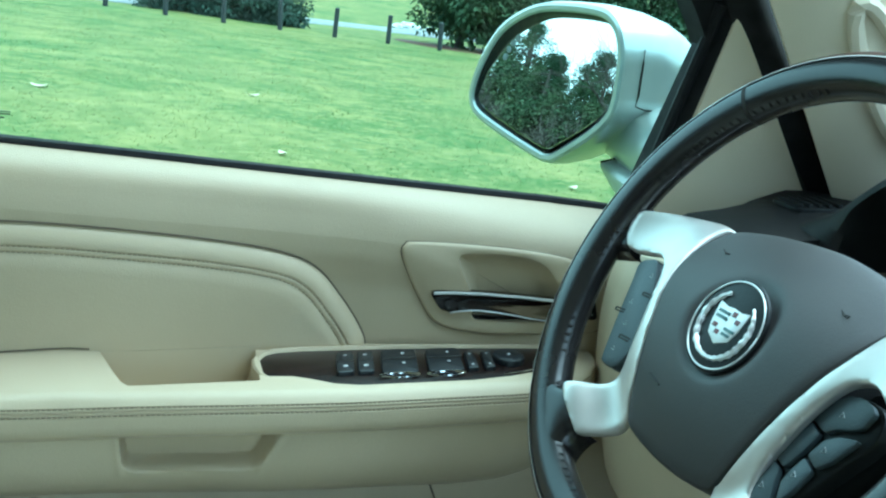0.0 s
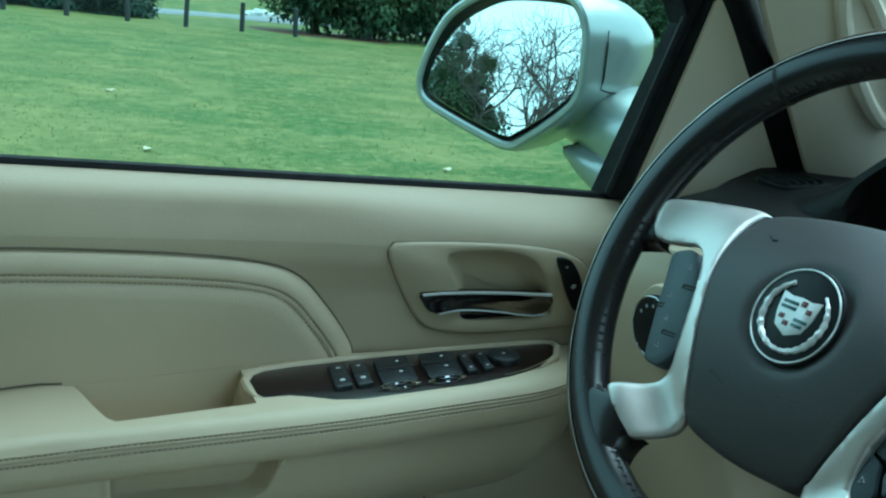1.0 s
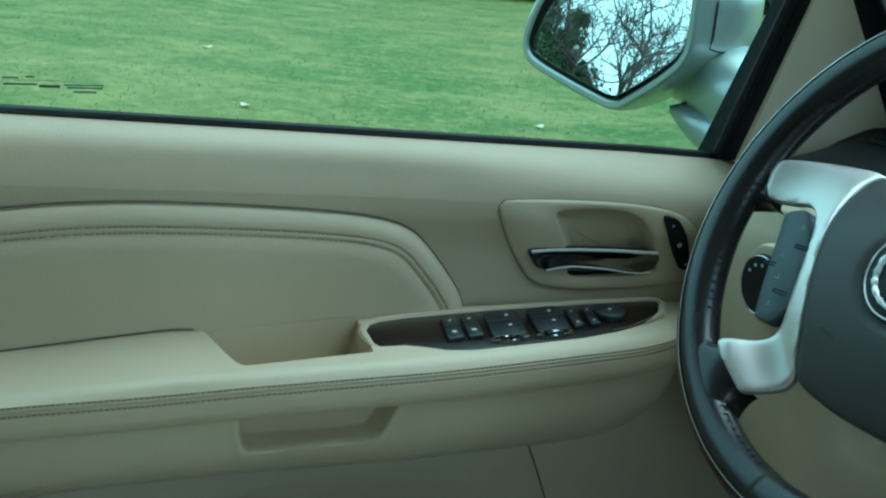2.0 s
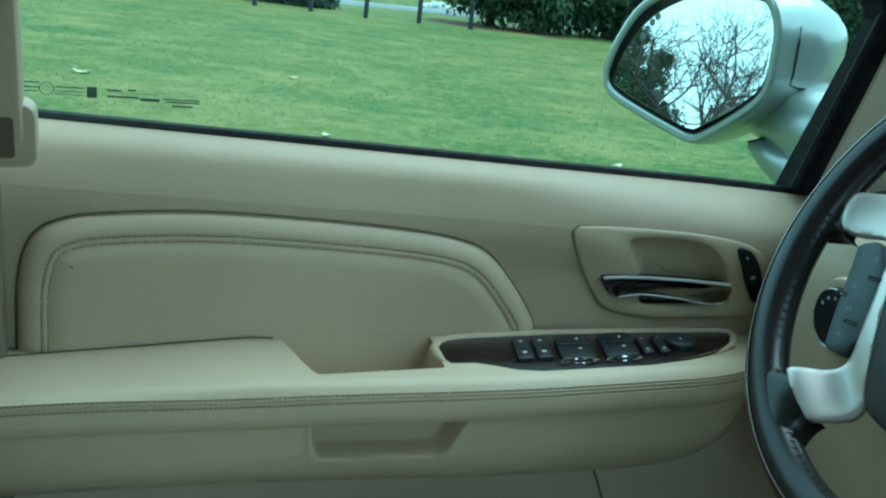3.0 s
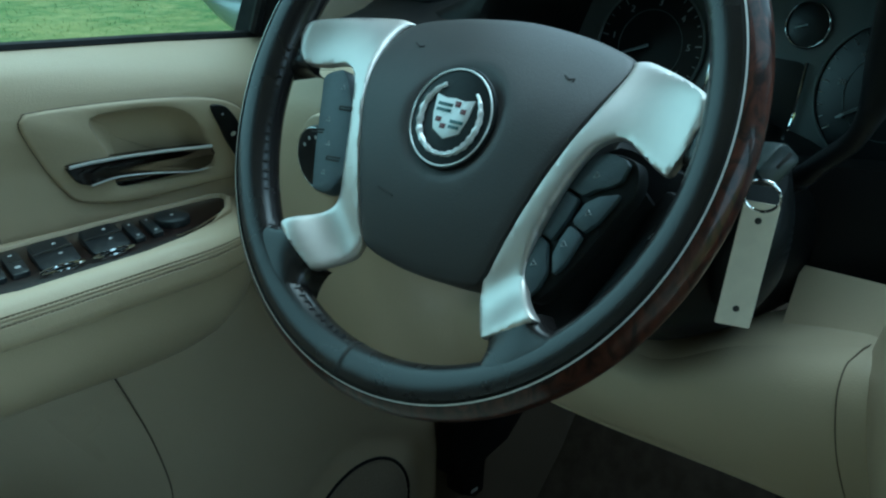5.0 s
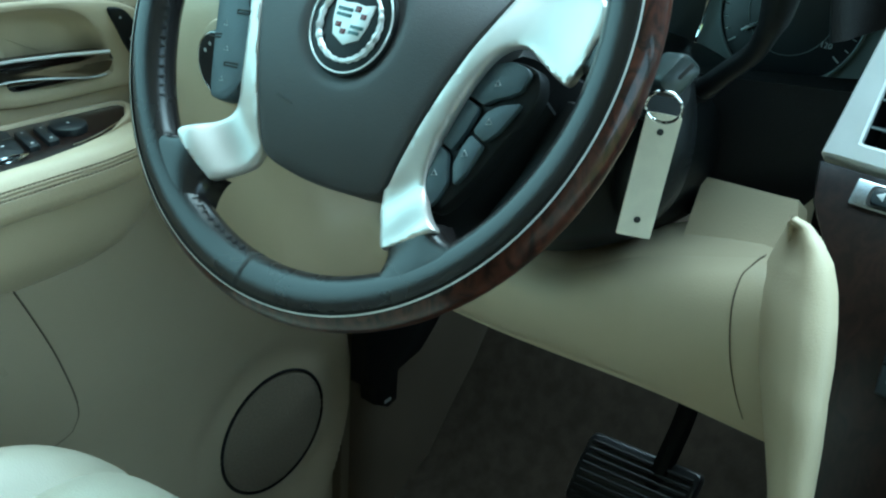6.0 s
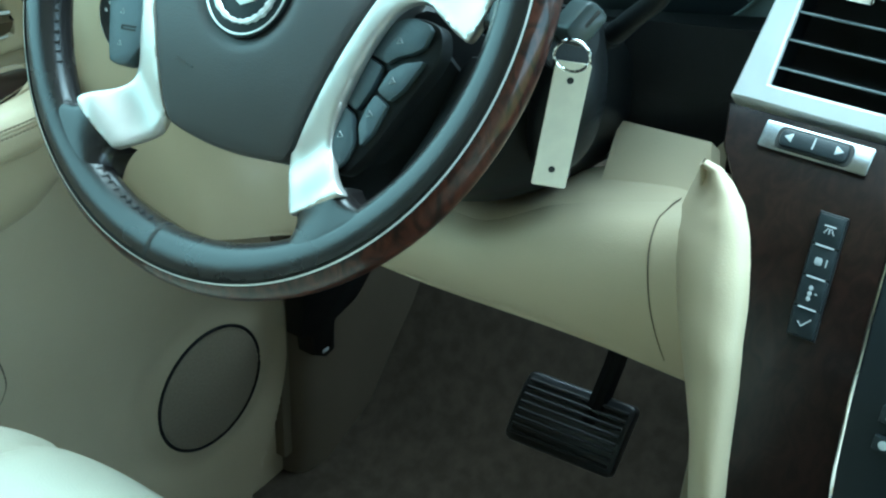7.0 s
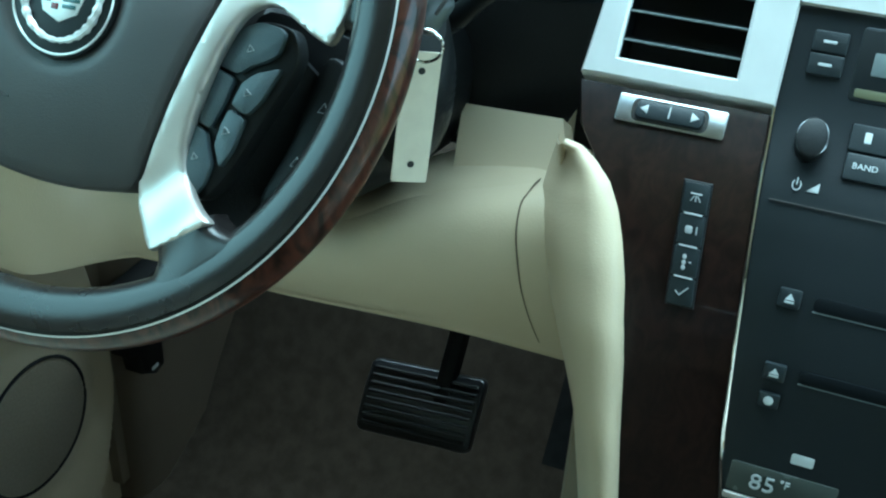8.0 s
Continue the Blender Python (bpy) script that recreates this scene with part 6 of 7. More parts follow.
part("driver_display", plate(rrect(-0.0215, 0.0595, -0.056, 0.010, 0.007), CM, 0.002, 0.0005, 0.0), DIAL, clu, "dark message display")
for sg in (-1, 1):
    part("divider", tube(spline([CM(0.019 + sg * p, q, 0.004) for p, q in ((0.0415, 0.010), (0.042, -0.012), (0.042, -0.036), (0.040, -0.0505), (0.034, -0.057), (0.028, -0.058))], 4, False), lambda t: 0.0015 * (1 - 0.5 * t), 6), CHROME, clu, "thin chrome divider")

# ---- steering column ----
col = thing("steering_column", (0.2, 0.4, 1.05), "black plastic steering column shroud with ignition lock", "steering column")
rows = []
for k, (s, ry, rz, dz) in enumerate(((0.055, 0.052, 0.050, 0.0), (0.08, 0.075, 0.068, 0.0), (0.11, 0.092, 0.080, 0.0), (0.15, 0.105, 0.088, 0.004), (0.20, 0.126, 0.108, 0.012), (0.25, 0.136, 0.118, 0.022), (0.30, 0.14, 0.122, 0.04), (0.36, 0.14, 0.122, 0.06))):
    c0 = WC - wn_ * s + Vector((0, 0, dz - 0.012))
    rows.append([c0 + Vector((0, ry * math.copysign(abs(math.cos(t)) ** 0.8, math.cos(t)), 0)) + wv0 * rz * (0.5 if math.sin(t) > 0 else 1.0) * math.copysign(abs(math.sin(t)) ** 0.8, math.sin(t)) for t in lin(0, 2 * math.pi, 40, endpoint=False)])
bm = bmesh.new()
rings(bm, rows, True, False)
part("shroud", bm, BLACK, col, "black two-piece shroud")
part("shroud_seam", tube([r[39].lerp(r[0], 0.5) + Vector((0, -0.001, 0)) for r in rows], 0.001, 6), GAP, col)
ax = Vector((-0.62, -0.72, 0.25)).normalized()
kb = Vector((0.145, 0.262, 1.118))
part("lock_housing", tube(spline([(0.172, 0.272, 1.125), (0.166, 0.268, 1.105), (0.162, 0.266, 1.08), (0.162, 0.268, 1.055), (0.167, 0.274, 1.034), (0.175, 0.282, 1.022)], 5, False), lambda t: 0.012 + 0.014 * math.sin(math.pi * (0.1 + 0.8 * t)), 20), BLACK, col, "rounded black lock housing")
lockc = part("ignition_lock", tube([kb - ax * 0.03, kb + ax * 0.002], 0.021, 20), BLACK, col, "black ignition barrel")
part("lock_bezel", tube([kb + ax * 0.0005, kb + ax * 0.0035], 0.0195, 20), BLACK, lockc)

# gear lever on the column
gl = spline([(0.225, 0.29, 1.085), (0.195, 0.256, 1.108), (0.18, 0.233, 1.131), (0.165, 0.213, 1.151), (0.15, 0.201, 1.170), (0.138, 0.193, 1.190), (0.125, 0.187, 1.230), (0.115, 0.183, 1.266)], 5, False)
lever = thing("gear_lever", (0.21, 0.28, 1.1), "black column-mounted gear lever", "gear lever")
part("lever_stem", tube(gl, lambda t: 0.0068 + 0.0025 * math.exp(-(t / 0.2) ** 2) + 0.005 * step(t, 0.5, 0.85), 14), BLACK, lever)
part("lever_collar", tube([gl[2], gl[6]], lambda t: 0.0105 - 0.002 * t, 16), RUBBER, lever, "rubber lever collar")

# key with ring and tag
KEYGREY = mat("dark_grey_key_plastic", (0.030, 0.038, 0.038), (0.022, 0.028, 0.028), 40, 0.35)
key = thing("car_key", kb, "black-headed key in the ignition with a split ring and cream tag", "key")
ky = Vector((0.25, -0.1, 0.95))
ky = (ky - ax * ky.dot(ax)).normalized()
e1 = Vector((0.32, -0.56, 0.70))
e1 = (e1 - ax * e1.dot(ax)).normalized()
e2 = ax.cross(e1)
kc = kb + Vector((0.0, 0.0, 0.012))
KM = lambda a, b, h: kc + e1 * a + e2 * b + ax * h
kh = part("key_head", plate(rrect(-0.0135, 0.0135, -0.009, 0.009, 0.0055), KM, 0.028, 0.0035, 0.002), KEYGREY, key, "grey-black key head")
part("key_slot", plate(rrect(-0.002, 0.011, -0.0013, 0.0013, 0.001), KM, 0.0006, 0.0002, 0.0298), GAP, kh, "dark slot in the key head")
rc = Vector((0.120, 0.245, 1.118))
part("split_ring", tube([rc + 0.0112 * (math.cos(t) * Vector((0.35, -0.9, 0)).normalized() + math.sin(t) * Vector((-0.2, -0.05, 1)).normalized()) for t in lin(0, 2 * math.pi, 40, endpoint=False)], 0.0010, 8, True), CHROME, key, "steel split ring")
th, tb_ = Vector((0.137, 0.253, 1.095)), Vector((0.1285, 0.255, 1.034))
tv = (th - tb_).normalized()
tn = Vector((-0.80, -0.55, 0.2))
tn = (tn - tv * tn.dot(tv)).normalized()
tu = tv.cross(tn).normalized()
TM = lambda a, b, h: tb_ + tu * a + tv * b + tn * h
tag = part("key_tag", plate(rrect(-0.0117, 0.0117, -0.0125, 0.0735, 0.0015), TM, 0.0016, 0.0004), TAGPAPER, key, "cream plastic tag with two punched holes", smooth=False)
for b in (0.0, 0.0615):
    part("punched_hole", plate(circle(0.0023, 16, (0.0, b)), TM, 0.0003, 0.0001, 0.0015), GAP, tag)

# headlamp switch on the left of the dash
hl = thing("headlamp_switch", (0.075, 0.607, 1.07), "black round headlamp dial in a beige surround", "light switch")
HM = lambda a, b, h: Vector((0.080 - h, 0.607 - a, 1.066 + b))
part("dial_surround", plate(circle(0.031, 36, squash=1.15), HM, 0.010, 0.004, -0.004), LEATHER, hl)
hd_ = part("dial_knob", plate(circle(0.0245, 36, squash=1.1), HM, 0.016, 0.003, -0.004), BLACK, hl, "black round dial")
part("knob_ring", tube([HM(a, b, 0.0115) for a, b in circle(0.0235, 40, squash=1.1)], 0.0008, 6, True), SATIN, hd_)
for i in range(6):
    t = radians(150 - 30 * i)
    part("symbol", plate(circle(0.0017, 8, (0.0165 * math.cos(t), 0.018 * math.sin(t))), HM, 0.0003, 0.0001, 0.0118), MARK, hd_)

# ---- centre stack ----
FACE = [(0.55, 0.092), (0.80, 0.100), (0.886, 0.105), (0.957, 0.117), (1.0, 0.135), (1.046, 0.162), (1.085, 0.200), (1.147, 0.237), (1.20, 0.268), (1.30, 0.32)]


def stack_at(y, z, h=0.0):
    x = curve_at(z, FACE)
    s = (curve_at(z + 0.03, FACE) - curve_at(z - 0.03, FACE)) / 0.06
    n = Vector((-1, 0, s)).normalized()
    return Vector((x, y, z)) + n * h


SM = lambda a, b, h: stack_at(a, b, h)
stack = thing("centre_stack", (0.15, 0.0, 0.6), "centre console stack in dark wood, silver trim and black radio", "centre console")


def fine(outline, n=10):
    """More points along straight sides, so that a slab can bend with the stack."""
    out = []
    for a, b in zip(outline, outline[1:] + outline[:1]):
        a, b = Vector(a), Vector(b)
        out += [a.lerp(b, i / n) for i in range(n)]
    return out


def curved_slab(z0, z1, left, right, h, base=-0.02, n=30, m=6):
    """A slab on the stack between two edges given as y over z, with a back."""
    rows = []
    for z in lin(z0, z1, n):
        a, b = curve_at(z, left), curve_at(z, right)
        rows.append([SM(a, z, base)] + [SM(a, z, h - 0.0012)] + [SM(a + (b - a) * t, z, h) for t in lin(0.008, 0.992, m)] + [SM(b, z, h - 0.0012), SM(b, z, base)])
    return sheet(rows)


WL = [(0.5, 0.075), (0.84, 0.088), (0.95, 0.106), (1.0, 0.118), (1.04, 0.137), (1.07, 0.166), (1.09, 0.168)]
RL = [(0.5, -0.02), (0.80, 0.010), (0.859, 0.020), (0.906, 0.028), (0.975, 0.0345), (1.03, 0.0405), (1.088, 0.0455), (1.141, 0.046), (1.25, 0.05)]
part("wood_panel", curved_slab(0.5, 1.0835, WL, [(z, y + 0.0015) for z, y in RL], 0.0), WOOD, stack, "dark lacquered wood panel")
part("radio_edge", tube([SM(curve_at(z, RL) + 0.0005, z, 0.001) for z in lin(0.72, 1.088, 30)], 0.0011, 6), CHROME, stack, "thin chrome edge")
# silver vent surround, built round the opening
def vent_frame():
    bm = bmesh.new()
    z0, z1, zi0, zi1, yi0, yi1 = 1.087, 1.235, 1.098, 1.212, 0.0715, 0.1465
    yl = lambda z: 0.1675 - 0.10 * (z - 1.087)
    yr = lambda z: 0.0455
    rim_ = fine([(yl(z0), z0), (yl(z1), z1), (yr(z1), z1), (yr(z0), z0)], 12)
    hole = fine([(yi1, zi0), (yi1 - 0.002, zi1), (yi0 + 0.001, zi1), (yi0, zi0)], 12)
    loops = [[SM(q.x, q.y, h) for q in rim_] for h in (-0.02, 0.0025)]
    loops.append([SM(q.x, q.y, 0.0042) for q in inset(rim_, 0.0012)])
    loops.append([SM(q.x, q.y, 0.0042) for q in inset(hole, -0.0016)])
    loops += [[SM(q.x, q.y, h) for q in hole] for h in (0.0025, -0.003)]
    rings(bm, loops, False, False)
    return bm


part("vent_surround", vent_frame(), VENTSILVER, stack, "satin silver vent surround")
part("vent_surround", curved_slab(1.143, 1.30, [(1.0, 0.0455), (1.4, 0.0455)], [(1.0, -0.2), (1.4, -0.2)], 0.0042, -0.02, 12), VENTSILVER, stack, "satin silver bridge over the radio")
vb = thing("air_vent", (0.23, 0.11, 1.1), "black air vent with slim horizontal slats and a chrome tab", "air vent")
hole = fine([(0.1467, 1.0978), (0.1447, 1.2122), (0.0723, 1.2122), (0.0713, 1.0978)], 12)
bm = bmesh.new()
rings(bm, [[SM(q.x, q.y, h) for q in hole] for h in (-0.0025, -0.012, -0.037)], False, False)
part("vent_duct", bm, VENTBLACK, vb, "black duct wall")
part("vent_back", sheet([[SM(y, z, -0.036) for y in (0.150, 0.11, 0.068)] for z in lin(1.09, 1.22, 6)], (0.004, 0, 0)), GAP, vb)
for i, z in enumerate((1.1085, 1.1245, 1.1405, 1.1565, 1.1725, 1.1885, 1.2045)):
    a, b = SM(0.146, z, -0.002), SM(0.072, z, -0.002)
    n = Vector((-0.957, 0, 0.287))
    sl = part("slat", sheet([[p + Vector((0.0, 0, 0.0)) + n * 0.0, p - n * 0.024] for p in (a, a.lerp(b, 0.5), b)], (0, 0, 0.0022)), VENTBLACK, vb)
    part("slat_edge", tube([a + Vector((-0.0004, 0, 0.0011)), b + Vector((-0.0004, 0, 0.0011))], 0.0008, 6), GREYFACE, sl)
    if i == 3:
        part("vent_tab", plate(rrect(0.103, 0.133, -0.0035, 0.0035, 0.002), lambda p, q, h: SM(p, z, 0.0) + Vector((-0.006 - h, 0, q)), 0.004, 0.001, -0.004), CHROME, vb, "chrome vent tab")

# rocker below the vent
def on(a0, a1, b0, b1, r, h, base=0.0, bevel=0.0008):
    return plate(rrect(min(a0, a1), max(a0, a1), b0, b1, r), SM, h, bevel, base)


rk = thing("vent_rocker", (0.18, 0.1, 1.07), "black two-way rocker in a silver frame", "switch")
part("rocker_frame", on(0.0705, 0.1390, 1.0668, 1.0802, 0.0015, 0.003, 0.0), SATIN, rk, "satin silver frame")
part("rocker_recess", on(0.0815, 0.1295, 1.0681, 1.0792, 0.004, 0.0012, 0.0022, 0.0004), GAP, rk, "dark recess round the rocker")
rb = part("rocker", on(0.0840, 0.1270, 1.0692, 1.0780, 0.0035, 0.004, 0.0025, 0.0018), DARKBUTTON, rk)
part("rocker_line", tube([SM(0.1055, 1.0712, 0.0067), SM(0.1055, 1.0765, 0.0067)], 0.0005, 4), MARK, rb)
for yy, s in ((0.1205, 1), (0.0905, -1)):
    part("rocker_arrow", plate([(yy + s * 0.0035, 1.0738), (yy - s * 0.0015, 1.0760), (yy - s * 0.0015, 1.0716)], SM, 0.0003, 0.0001, 0.0065), MARK, rb)

# four-button strip on the wood
bs_ = thing("button_strip", (0.14, 0.075, 0.98), "vertical strip of four black buttons on the wood panel", "button strip")
yc = lambda z: 0.0720 + 0.09 * (z - 0.98)
BSM = lambda a, b, h: stack_at(yc(b) + a, b, h)
part("strip_base", plate(fine([(-0.0088, 0.9795), (0.0088, 0.9795), (0.0088, 1.0468), (-0.0088, 1.0468)], 8), BSM, 0.003, 0.0008), BLACK, bs_)
for i in range(4):
    z0 = 0.9805 + 0.0165 * i
    b = part("button", plate(rrect(-0.0078, 0.0078, z0, z0 + 0.0155, 0.001), BSM, 0.0022, 0.0007, 0.0026), DARKBUTTON, bs_)
    if i < 3:
        part("button_line", tube([BSM(-0.0055, z0 + 0.0158, 0.0049), BSM(0.0055, z0 + 0.0158, 0.0049)], 0.0007, 4), PRINT, b)
    zc = z0 + 0.0078
    if i == 0:
        part("symbol", tube([BSM(a, zc + c_, 0.0052) for a, c_ in ((0.0035, 0.0), (0.001, -0.0022), (-0.004, 0.0028))], 0.0006, 4), PRINT, b)
    elif i == 1:
        for a, c_ in ((0.001, 0.0025), (0.001, -0.0005), (0.001, -0.0032)):
            part("symbol", plate(circle(0.0014, 8, (a, zc + c_)), BSM, 0.0003, 0.0001, 0.0049), PRINT, b)
        part("symbol", tube([BSM(-0.002, zc, 0.005), BSM(-0.0035, zc, 0.005)], 0.0005, 4), PRINT, b)
    elif i == 2:
        part("symbol", plate(rrect(-0.001, 0.0035, zc - 0.002, zc + 0.002, 0.0012), BSM, 0.0003, 0.0001, 0.0049), PRINT, b)
        part("symbol", tube([BSM(-0.0035, zc - 0.002, 0.005), BSM(-0.0035, zc + 0.002, 0.005)], 0.0005, 4), PRINT, b)
    else:
        for d_ in (-1, 0, 1):
            part("symbol", tube([BSM(0.001 * d_, zc + 0.001, 0.005), BSM(0.003 * d_, zc - 0.002, 0.005)], 0.0005, 4), PRINT, b)
        part("symbol", tube([BSM(-0.0035, zc + 0.002, 0.005), BSM(0.0035, zc + 0.002, 0.005)], 0.0006, 4), PRINT, b)

# radio
rad = thing("radio", (0.15, -0.05, 0.86), "black in-dash radio with buttons, disc slots and small displays", "car radio")
part("radio_face", curved_slab(0.72, 1.1425, RL, [(0.5, -0.2), (1.3, -0.2)], 0.001, -0.02, 34, 8), RADIOBLACK, rad)
part("upper_lip", tube([SM(y, 1.1425, 0.003) for y in lin(0.046, -0.2, 8)], 0.0018, 6), SATIN, rad)


def words(text, y, z, size, parent, h=0.0024):
    s = (curve_at(z + 0.02, FACE) - curve_at(z - 0.02, FACE)) / 0.04
    u, v = Vector((0, -1, 0)), Vector((s, 0, 1)).normalized()
    m = Matrix.Translation(SM(y, z, h)) @ Matrix((u, v, u.cross(v))).transposed().to_4x4()
    part("lettering", lettering(text, size, m), MARK, parent, smooth=False)


def rbutton(y0, y1, z0, z1, label="black radio button"):
    return part("button", on(y0, y1, z0, z1, 0.0012, 0.003, 0.0008), DARKBUTTON, rad, label)


for z0 in (1.1195, 1.1075):
    b = rbutton(0.0335, 0.0130, z0, z0 + 0.0112)
    part("symbol", plate(rrect(0.0195, 0.0275, z0 + 0.0048, z0 + 0.0064, 0.0006), SM, 0.0003, 0.0001, 0.0038), MARK, b)
kn = part("volume_knob", plate(circle(0.0095, 36, (0.0205, 1.0745)), SM, 0.014, 0.003, 0.0), BLACK, rad, "black rotary volume knob")
part("knob_ring", tube([SM(a, b, 0.0118) for a, b in circle(0.0086, 40, (0.0205, 1.0745))], 0.0007, 6, True), SATIN, kn)
lcd = part("radio_display", on(0.0065, -0.15, 1.098, 1.1365, 0.003, 0.001, 0.0006), DIAL, rad, "dark radio display with unreadable digits")
AMBER = mat("dim_lcd_print", (0.10, 0.10, 0.05), None, 40, 0.5)
part("display_bar", plate(rrect(-0.03, 0.0035, 1.100, 1.1045, 0.001), SM, 0.0003, 0.0001, 0.0016), AMBER, lcd)
for i in range(3):
    part("display_bar", plate(rrect(-0.012 - 0.012 * i, -0.003 - 0.012 * i, 1.112, 1.124, 0.001), SM, 0.0003, 0.0001, 0.0016), GREYFACE, lcd)
b = rbutton(-0.0005, -0.030, 1.0740, 1.0865)
part("symbol", plate(rrect(-0.0125, -0.0085, 1.078, 1.083, 0.0005), SM, 0.0003, 0.0001, 0.0038), MARK, b)
b = rbutton(-0.0010, -0.030, 1.0610, 1.0730)
words("BAND", -0.0125, 1.0672, 0.0054, b, 0.0040)
part("power_symbol", tube([SM(0.0225 + 0.0024 * math.cos(t), 1.0545 + 0.0024 * math.sin(t), 0.0018) for t in lin(radians(130), radians(410), 14)], 0.0004, 4), MARK, rad)
part("power_symbol", tube([SM(0.0225, 1.0545, 0.0018), SM(0.0225, 1.0578, 0.0018)], 0.0004, 4), MARK, rad)
part("volume_symbol", plate([(0.0165, 1.0525), (0.0095, 1.0525), (0.0095, 1.0570)], SM, 0.0003, 0.0001, 0.0012), MARK, rad)
for z, y in ((0.9985, 0.0105), (0.9565, 0.0085)):
    b = rbutton(y + 0.0065, y - 0.0065, z - 0.0052, z + 0.0052, "black eject button")
    part("symbol", plate([(y - 0.0028, z - 0.0008), (y + 0.0028, z - 0.0008), (y, z + 0.0028)], SM, 0.0003, 0.0001, 0.0038), MARK, b)
    part("symbol", plate(rrect(y - 0.0028, y + 0.0028, z - 0.0026, z - 0.0014, 0.0003), SM, 0.0003, 0.0001, 0.0038), MARK, b)
b = rbutton(0.0140, 0.0015, 0.9332, 0.9428, "black disc button")
part("symbol", plate(circle(0.003, 10, (0.0078, 0.938)), SM, 0.0003, 0.0001, 0.0038), MARK, b)
for z, y in ((0.9985, -0.0035), (0.9570, -0.006)):
    sl = part("disc_slot", on(y, -0.16, z - 0.0040, z + 0.0040, 0.003, 0.0014, 0.0006, 0.0003), VENTBLACK, rad, "dark disc slot")
    part("slot_lip", tube([SM(yy, z - 0.0044, 0.0012) for yy in (y, -0.08, -0.16)], 0.0005, 6), GREYFACE, sl)
part("seam_line", tube([SM(yy, 1.046, 0.0012) for yy in (0.036, -0.06, -0.16)], 0.0006, 4), GAP, rad)
part("audio_mark", plate(rrect(-0.0275, -0.014, 0.8995, 0.9065, 0.001), SM, 0.0003, 0.0001, 0.0012), MARK, rad, "small plain pale mark")
temp = part("temperature_display", on(0.0195, -0.046, 0.868, 0.891, 0.002, 0.0012, 0.0006), mat("grey_green_lcd", (0.055, 0.062, 0.055), None, 30, 0.25), rad, "grey-green temperature display")
words("85", -0.0015, 0.8795, 0.0165, temp, 0.0028)
words("\u00b0F", -0.0145, 0.8835, 0.0075, temp, 0.0028)
part("climate_strip", on(0.020, -0.16, 0.8615, 0.8665, 0.001, 0.0025, 0.0006), SILVER, rad, "silver strip under the display")

# beige bolster down the side of the stack
bol = []
LEFT = [(0.5, 0.07, 0.13), (0.8, 0.117, 0.132), (0.87, 0.130, 0.137), (0.91, 0.145, 0.145), (0.95, 0.160, 0.152), (0.985, 0.174, 0.161), (1.000, 0.1785, 0.169), (1.014, 0.1795, 0.181), (1.036, 0.1795, 0.209)]
for t in lin(0, 1, 60):
    z = 1.0536 - 0.5536 * t ** 2.2
    yr = curve_at(z, [(0.5, 0.045), (0.8377, 0.0846), (0.9365, 0.0974), (0.985, 0.1072), (1.0066, 0.114), (1.0238, 0.1217), (1.0376, 0.131), (1.0452, 0.1405), (1.052, 0.154), (1.0536, 0.165)])
    zl = z - 0.0176 * step(z, 0.93, 1.0536)
    yl, xk = curve_at(zl, [(a, b) for a, b, c_ in LEFT]), curve_at(zl, [(a, c_) for a, b, c_ in LEFT])
    xb = curve_at(z, FACE)
    xf = xb - 0.014 * step(1.0536 - z, -0.012, 0.022) - 0.001
    row = [(xb + 0.20, yl + 0.002, zl - 0.004)]
    for u in lin(0, 1, 30):
        e = max(0.0, u - 0.66) / 0.34
        row.append((xf + (xk - xf) * max(0.0, 1 - u / 0.95) ** (1.5 + 0.4 * step(1.0536 - z, 0.0, 0.04)) + (xb + 0.001 - xf) * (1 - math.sqrt(max(0, 1 - e ** 2))), yl + (yr - yl) * u, zl + (z - zl) * u))
    row.append((xb + 0.012, yr + 0.003, z - 0.013))
    bol.append(row)
bol.insert(0, [(x + 0.010, y + 0.001, z - 0.020) for x, y, z in bol[0]])
part("console_bolster", sheet(bol), LEATHER, stack, "beige padded bolster beside the wood panel")
part("console_side", box(0.16, 0.9, -0.15, 0.135, 0.36, 0.98, 0.01), PLASTIC, stack, "hidden dark console side")

# ---- pedals and footwell ----
ped = thing("brake_pedal", (0.53, 0.39, 0.45), "wide brake pedal with a ribbed black rubber pad", "pedal")
PT = radians(38)
PV, PN = Vector((math.sin(PT), 0, math.cos(PT))), Vector((-math.cos(PT), 0, math.sin(PT)))
PM = lambda a, b, h: Vector((0.525, 0.394, 0.470)) + Vector((0, -1, 0.09)) * a + PV * b + PN * (h - 3.2 * b * b)
pp = part("pedal_pad", plate(fine(rrect(-0.078, 0.078, -0.048, 0.048, 0.010), 3), PM, 0.016, 0.004, -0.012), PEDALRUBBER, ped, "ribbed black rubber pad")
for i in range(8):
    b = -0.036 + 0.0103 * i
    part("rib", tube([PM(a, b, 0.0045) for a in lin(-0.07, 0.07, 9)], 0.0024, 6), PEDALRUBBER, pp)
part("pedal_arm", tube([(0.54, 0.37, 0.47), (0.58, 0.365, 0.55), (0.62, 0.36, 0.68), (0.62, 0.36, 0.85)], 0.014, 8), BLACK, ped, "black steel arm")
acc = thing("accelerator_pedal", (0.6, 0.2, 0.42), "black plastic accelerator pedal", "pedal")
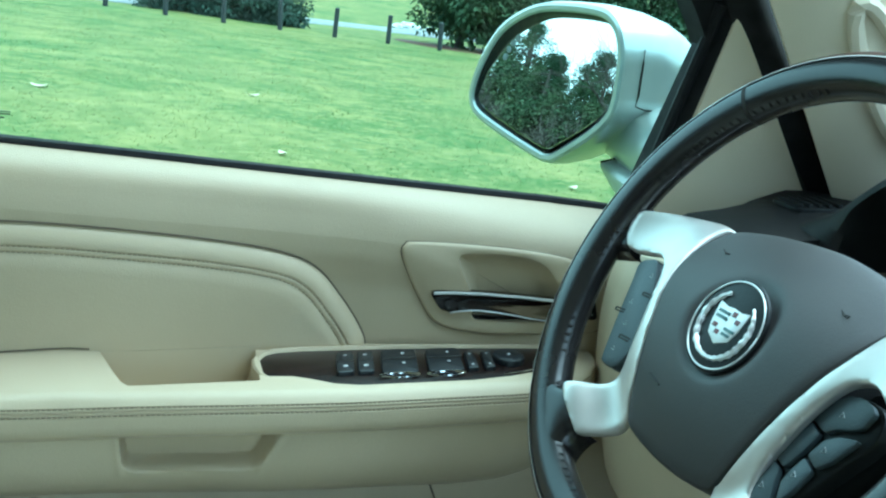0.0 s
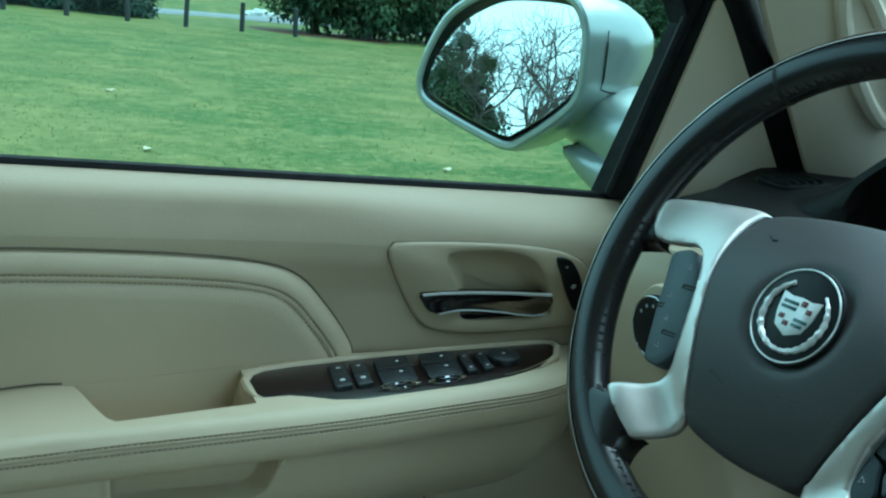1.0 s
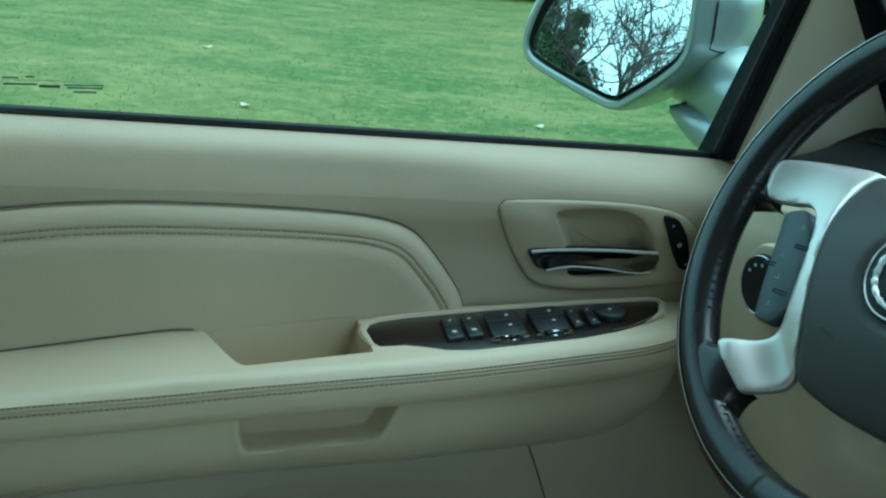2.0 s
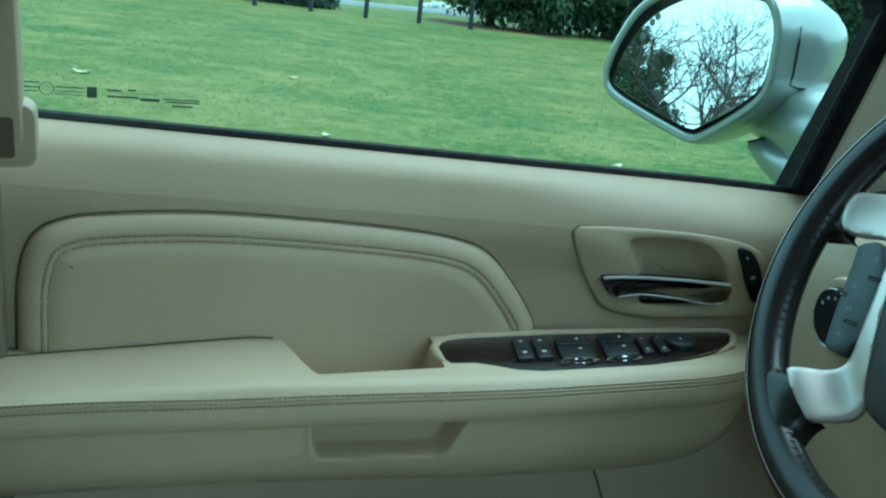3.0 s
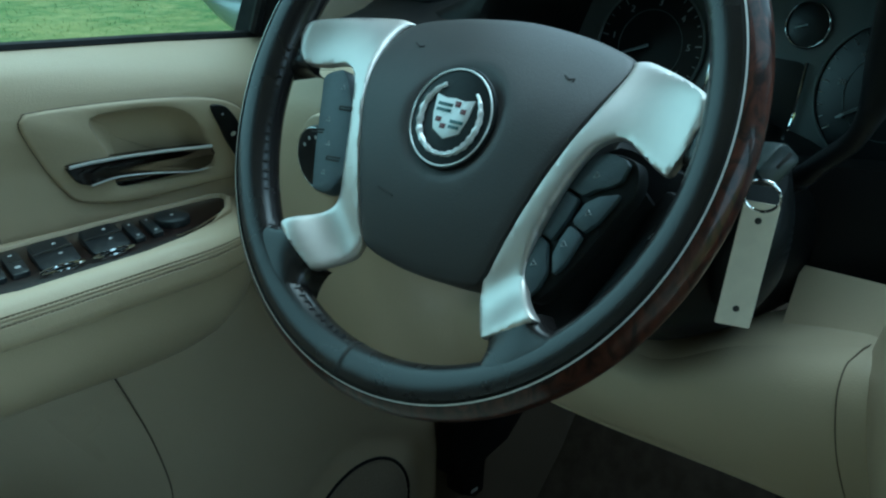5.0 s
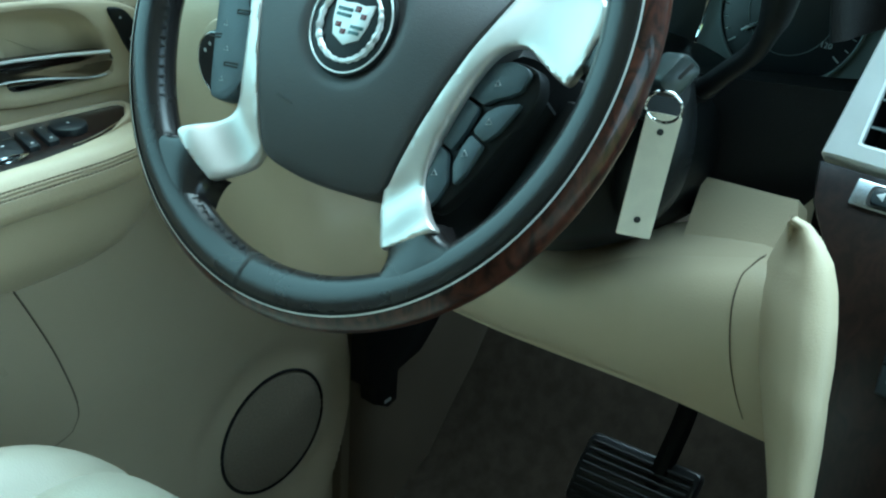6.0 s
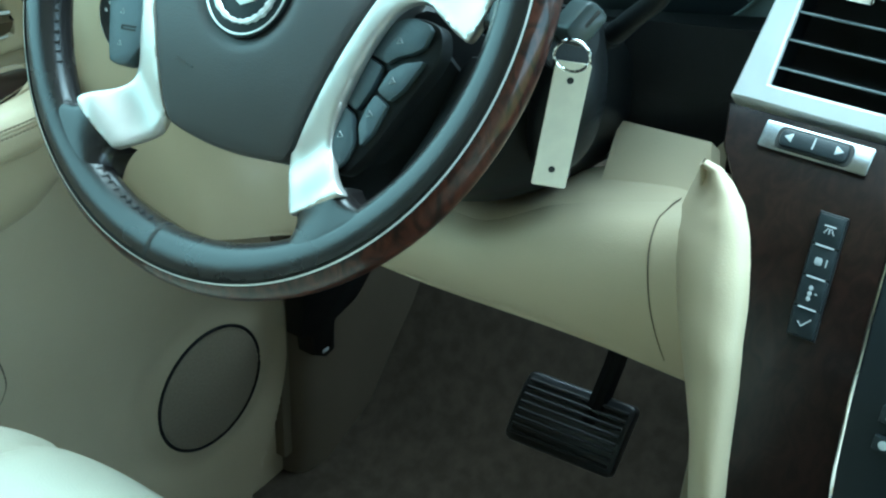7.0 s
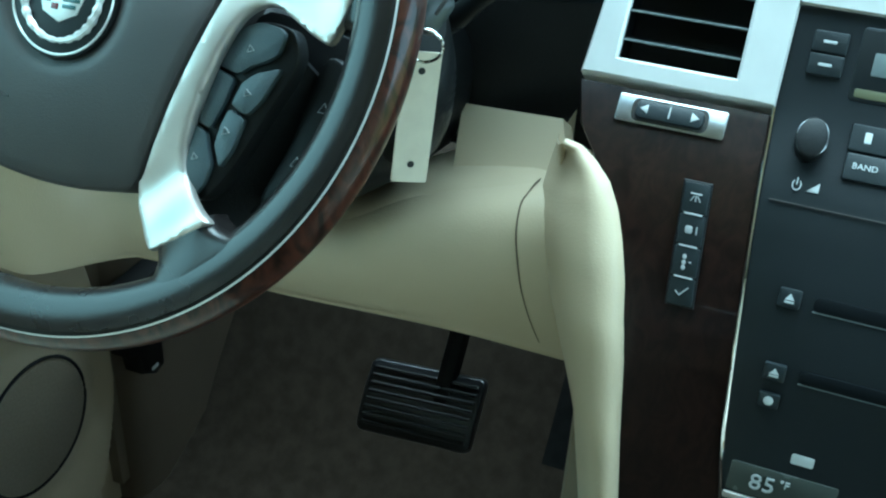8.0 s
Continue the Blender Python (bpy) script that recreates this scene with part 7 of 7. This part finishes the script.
part("pedal_pad", sheet([[(0.56 + 0.12 * s, y, 0.40 + 0.14 * s) for y in (0.235, 0.20, 0.165)] for s in lin(0, 1, 6)], (0.012, 0, -0.008)), RUBBER, acc)
part("pedal_arm", tube([(0.66, 0.2, 0.52), (0.74, 0.2, 0.66)], 0.009, 8), BLACK, acc)

# kick panel, side carpet, sill, and hood release
rows = []
for z in lin(0.19, 1.10, 18):
    rows.append([(x, y, z) for x, y in ((0.436, 0.840), (0.438, 0.81), (0.444, 0.794), (0.456, 0.784), (0.48, 0.779), (0.53, 0.777), (0.59, 0.776), (0.65, 0.774), (0.70, 0.770), (0.735, 0.771), (0.755, 0.785), (0.76, 0.81))])
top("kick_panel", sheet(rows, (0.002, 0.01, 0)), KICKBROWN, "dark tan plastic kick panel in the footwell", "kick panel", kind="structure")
top("side_carpet", sheet([[(x, 0.797 - 0.07 * step(x, 0.75, 1.0) + 0.004 * noise.noise((x * 12, z * 12, 0)), z) for x in lin(0.735, 1.02, 10)] for z in lin(0.19, 1.10, 14)], (0, 0.02, 0)), CARPET, "dark brown carpet on the footwell's side", "carpet", kind="structure")
rel = thing("hood_release", (0.45, 0.76, 0.45), "black plastic hood release lever on the kick panel", "lever")
RM = lambda a, b, h: Vector((a, 0.775 - h, b))
rl = part("release_bracket", plate([(0.414, 0.60), (0.414, 0.505), (0.432, 0.498), (0.437, 0.462), (0.462, 0.445), (0.482, 0.45), (0.482, 0.50), (0.53, 0.51), (0.57, 0.545), (0.57, 0.60)], RM, 0.03, 0.006), BLACK, rel)
part("release_mark", plate(rrect(0.452, 0.466, 0.458, 0.464, 0.002), RM, 0.0004, 0.0001, 0.0302), MARK, rl)
rows = []
for x in lin(-0.62, 0.95, 40):
    up_ = 0.22 * step(x, 0.55, 0.95)
    rows.append([(x, y, z + up_ * k) for y, z, k in ((0.835, 0.215, 1), (0.80, 0.217, 1), (0.775, 0.215, 1), (0.745, 0.212, 0.9), (0.735, 0.205, 0.9), (0.733, 0.18, 0.9))])
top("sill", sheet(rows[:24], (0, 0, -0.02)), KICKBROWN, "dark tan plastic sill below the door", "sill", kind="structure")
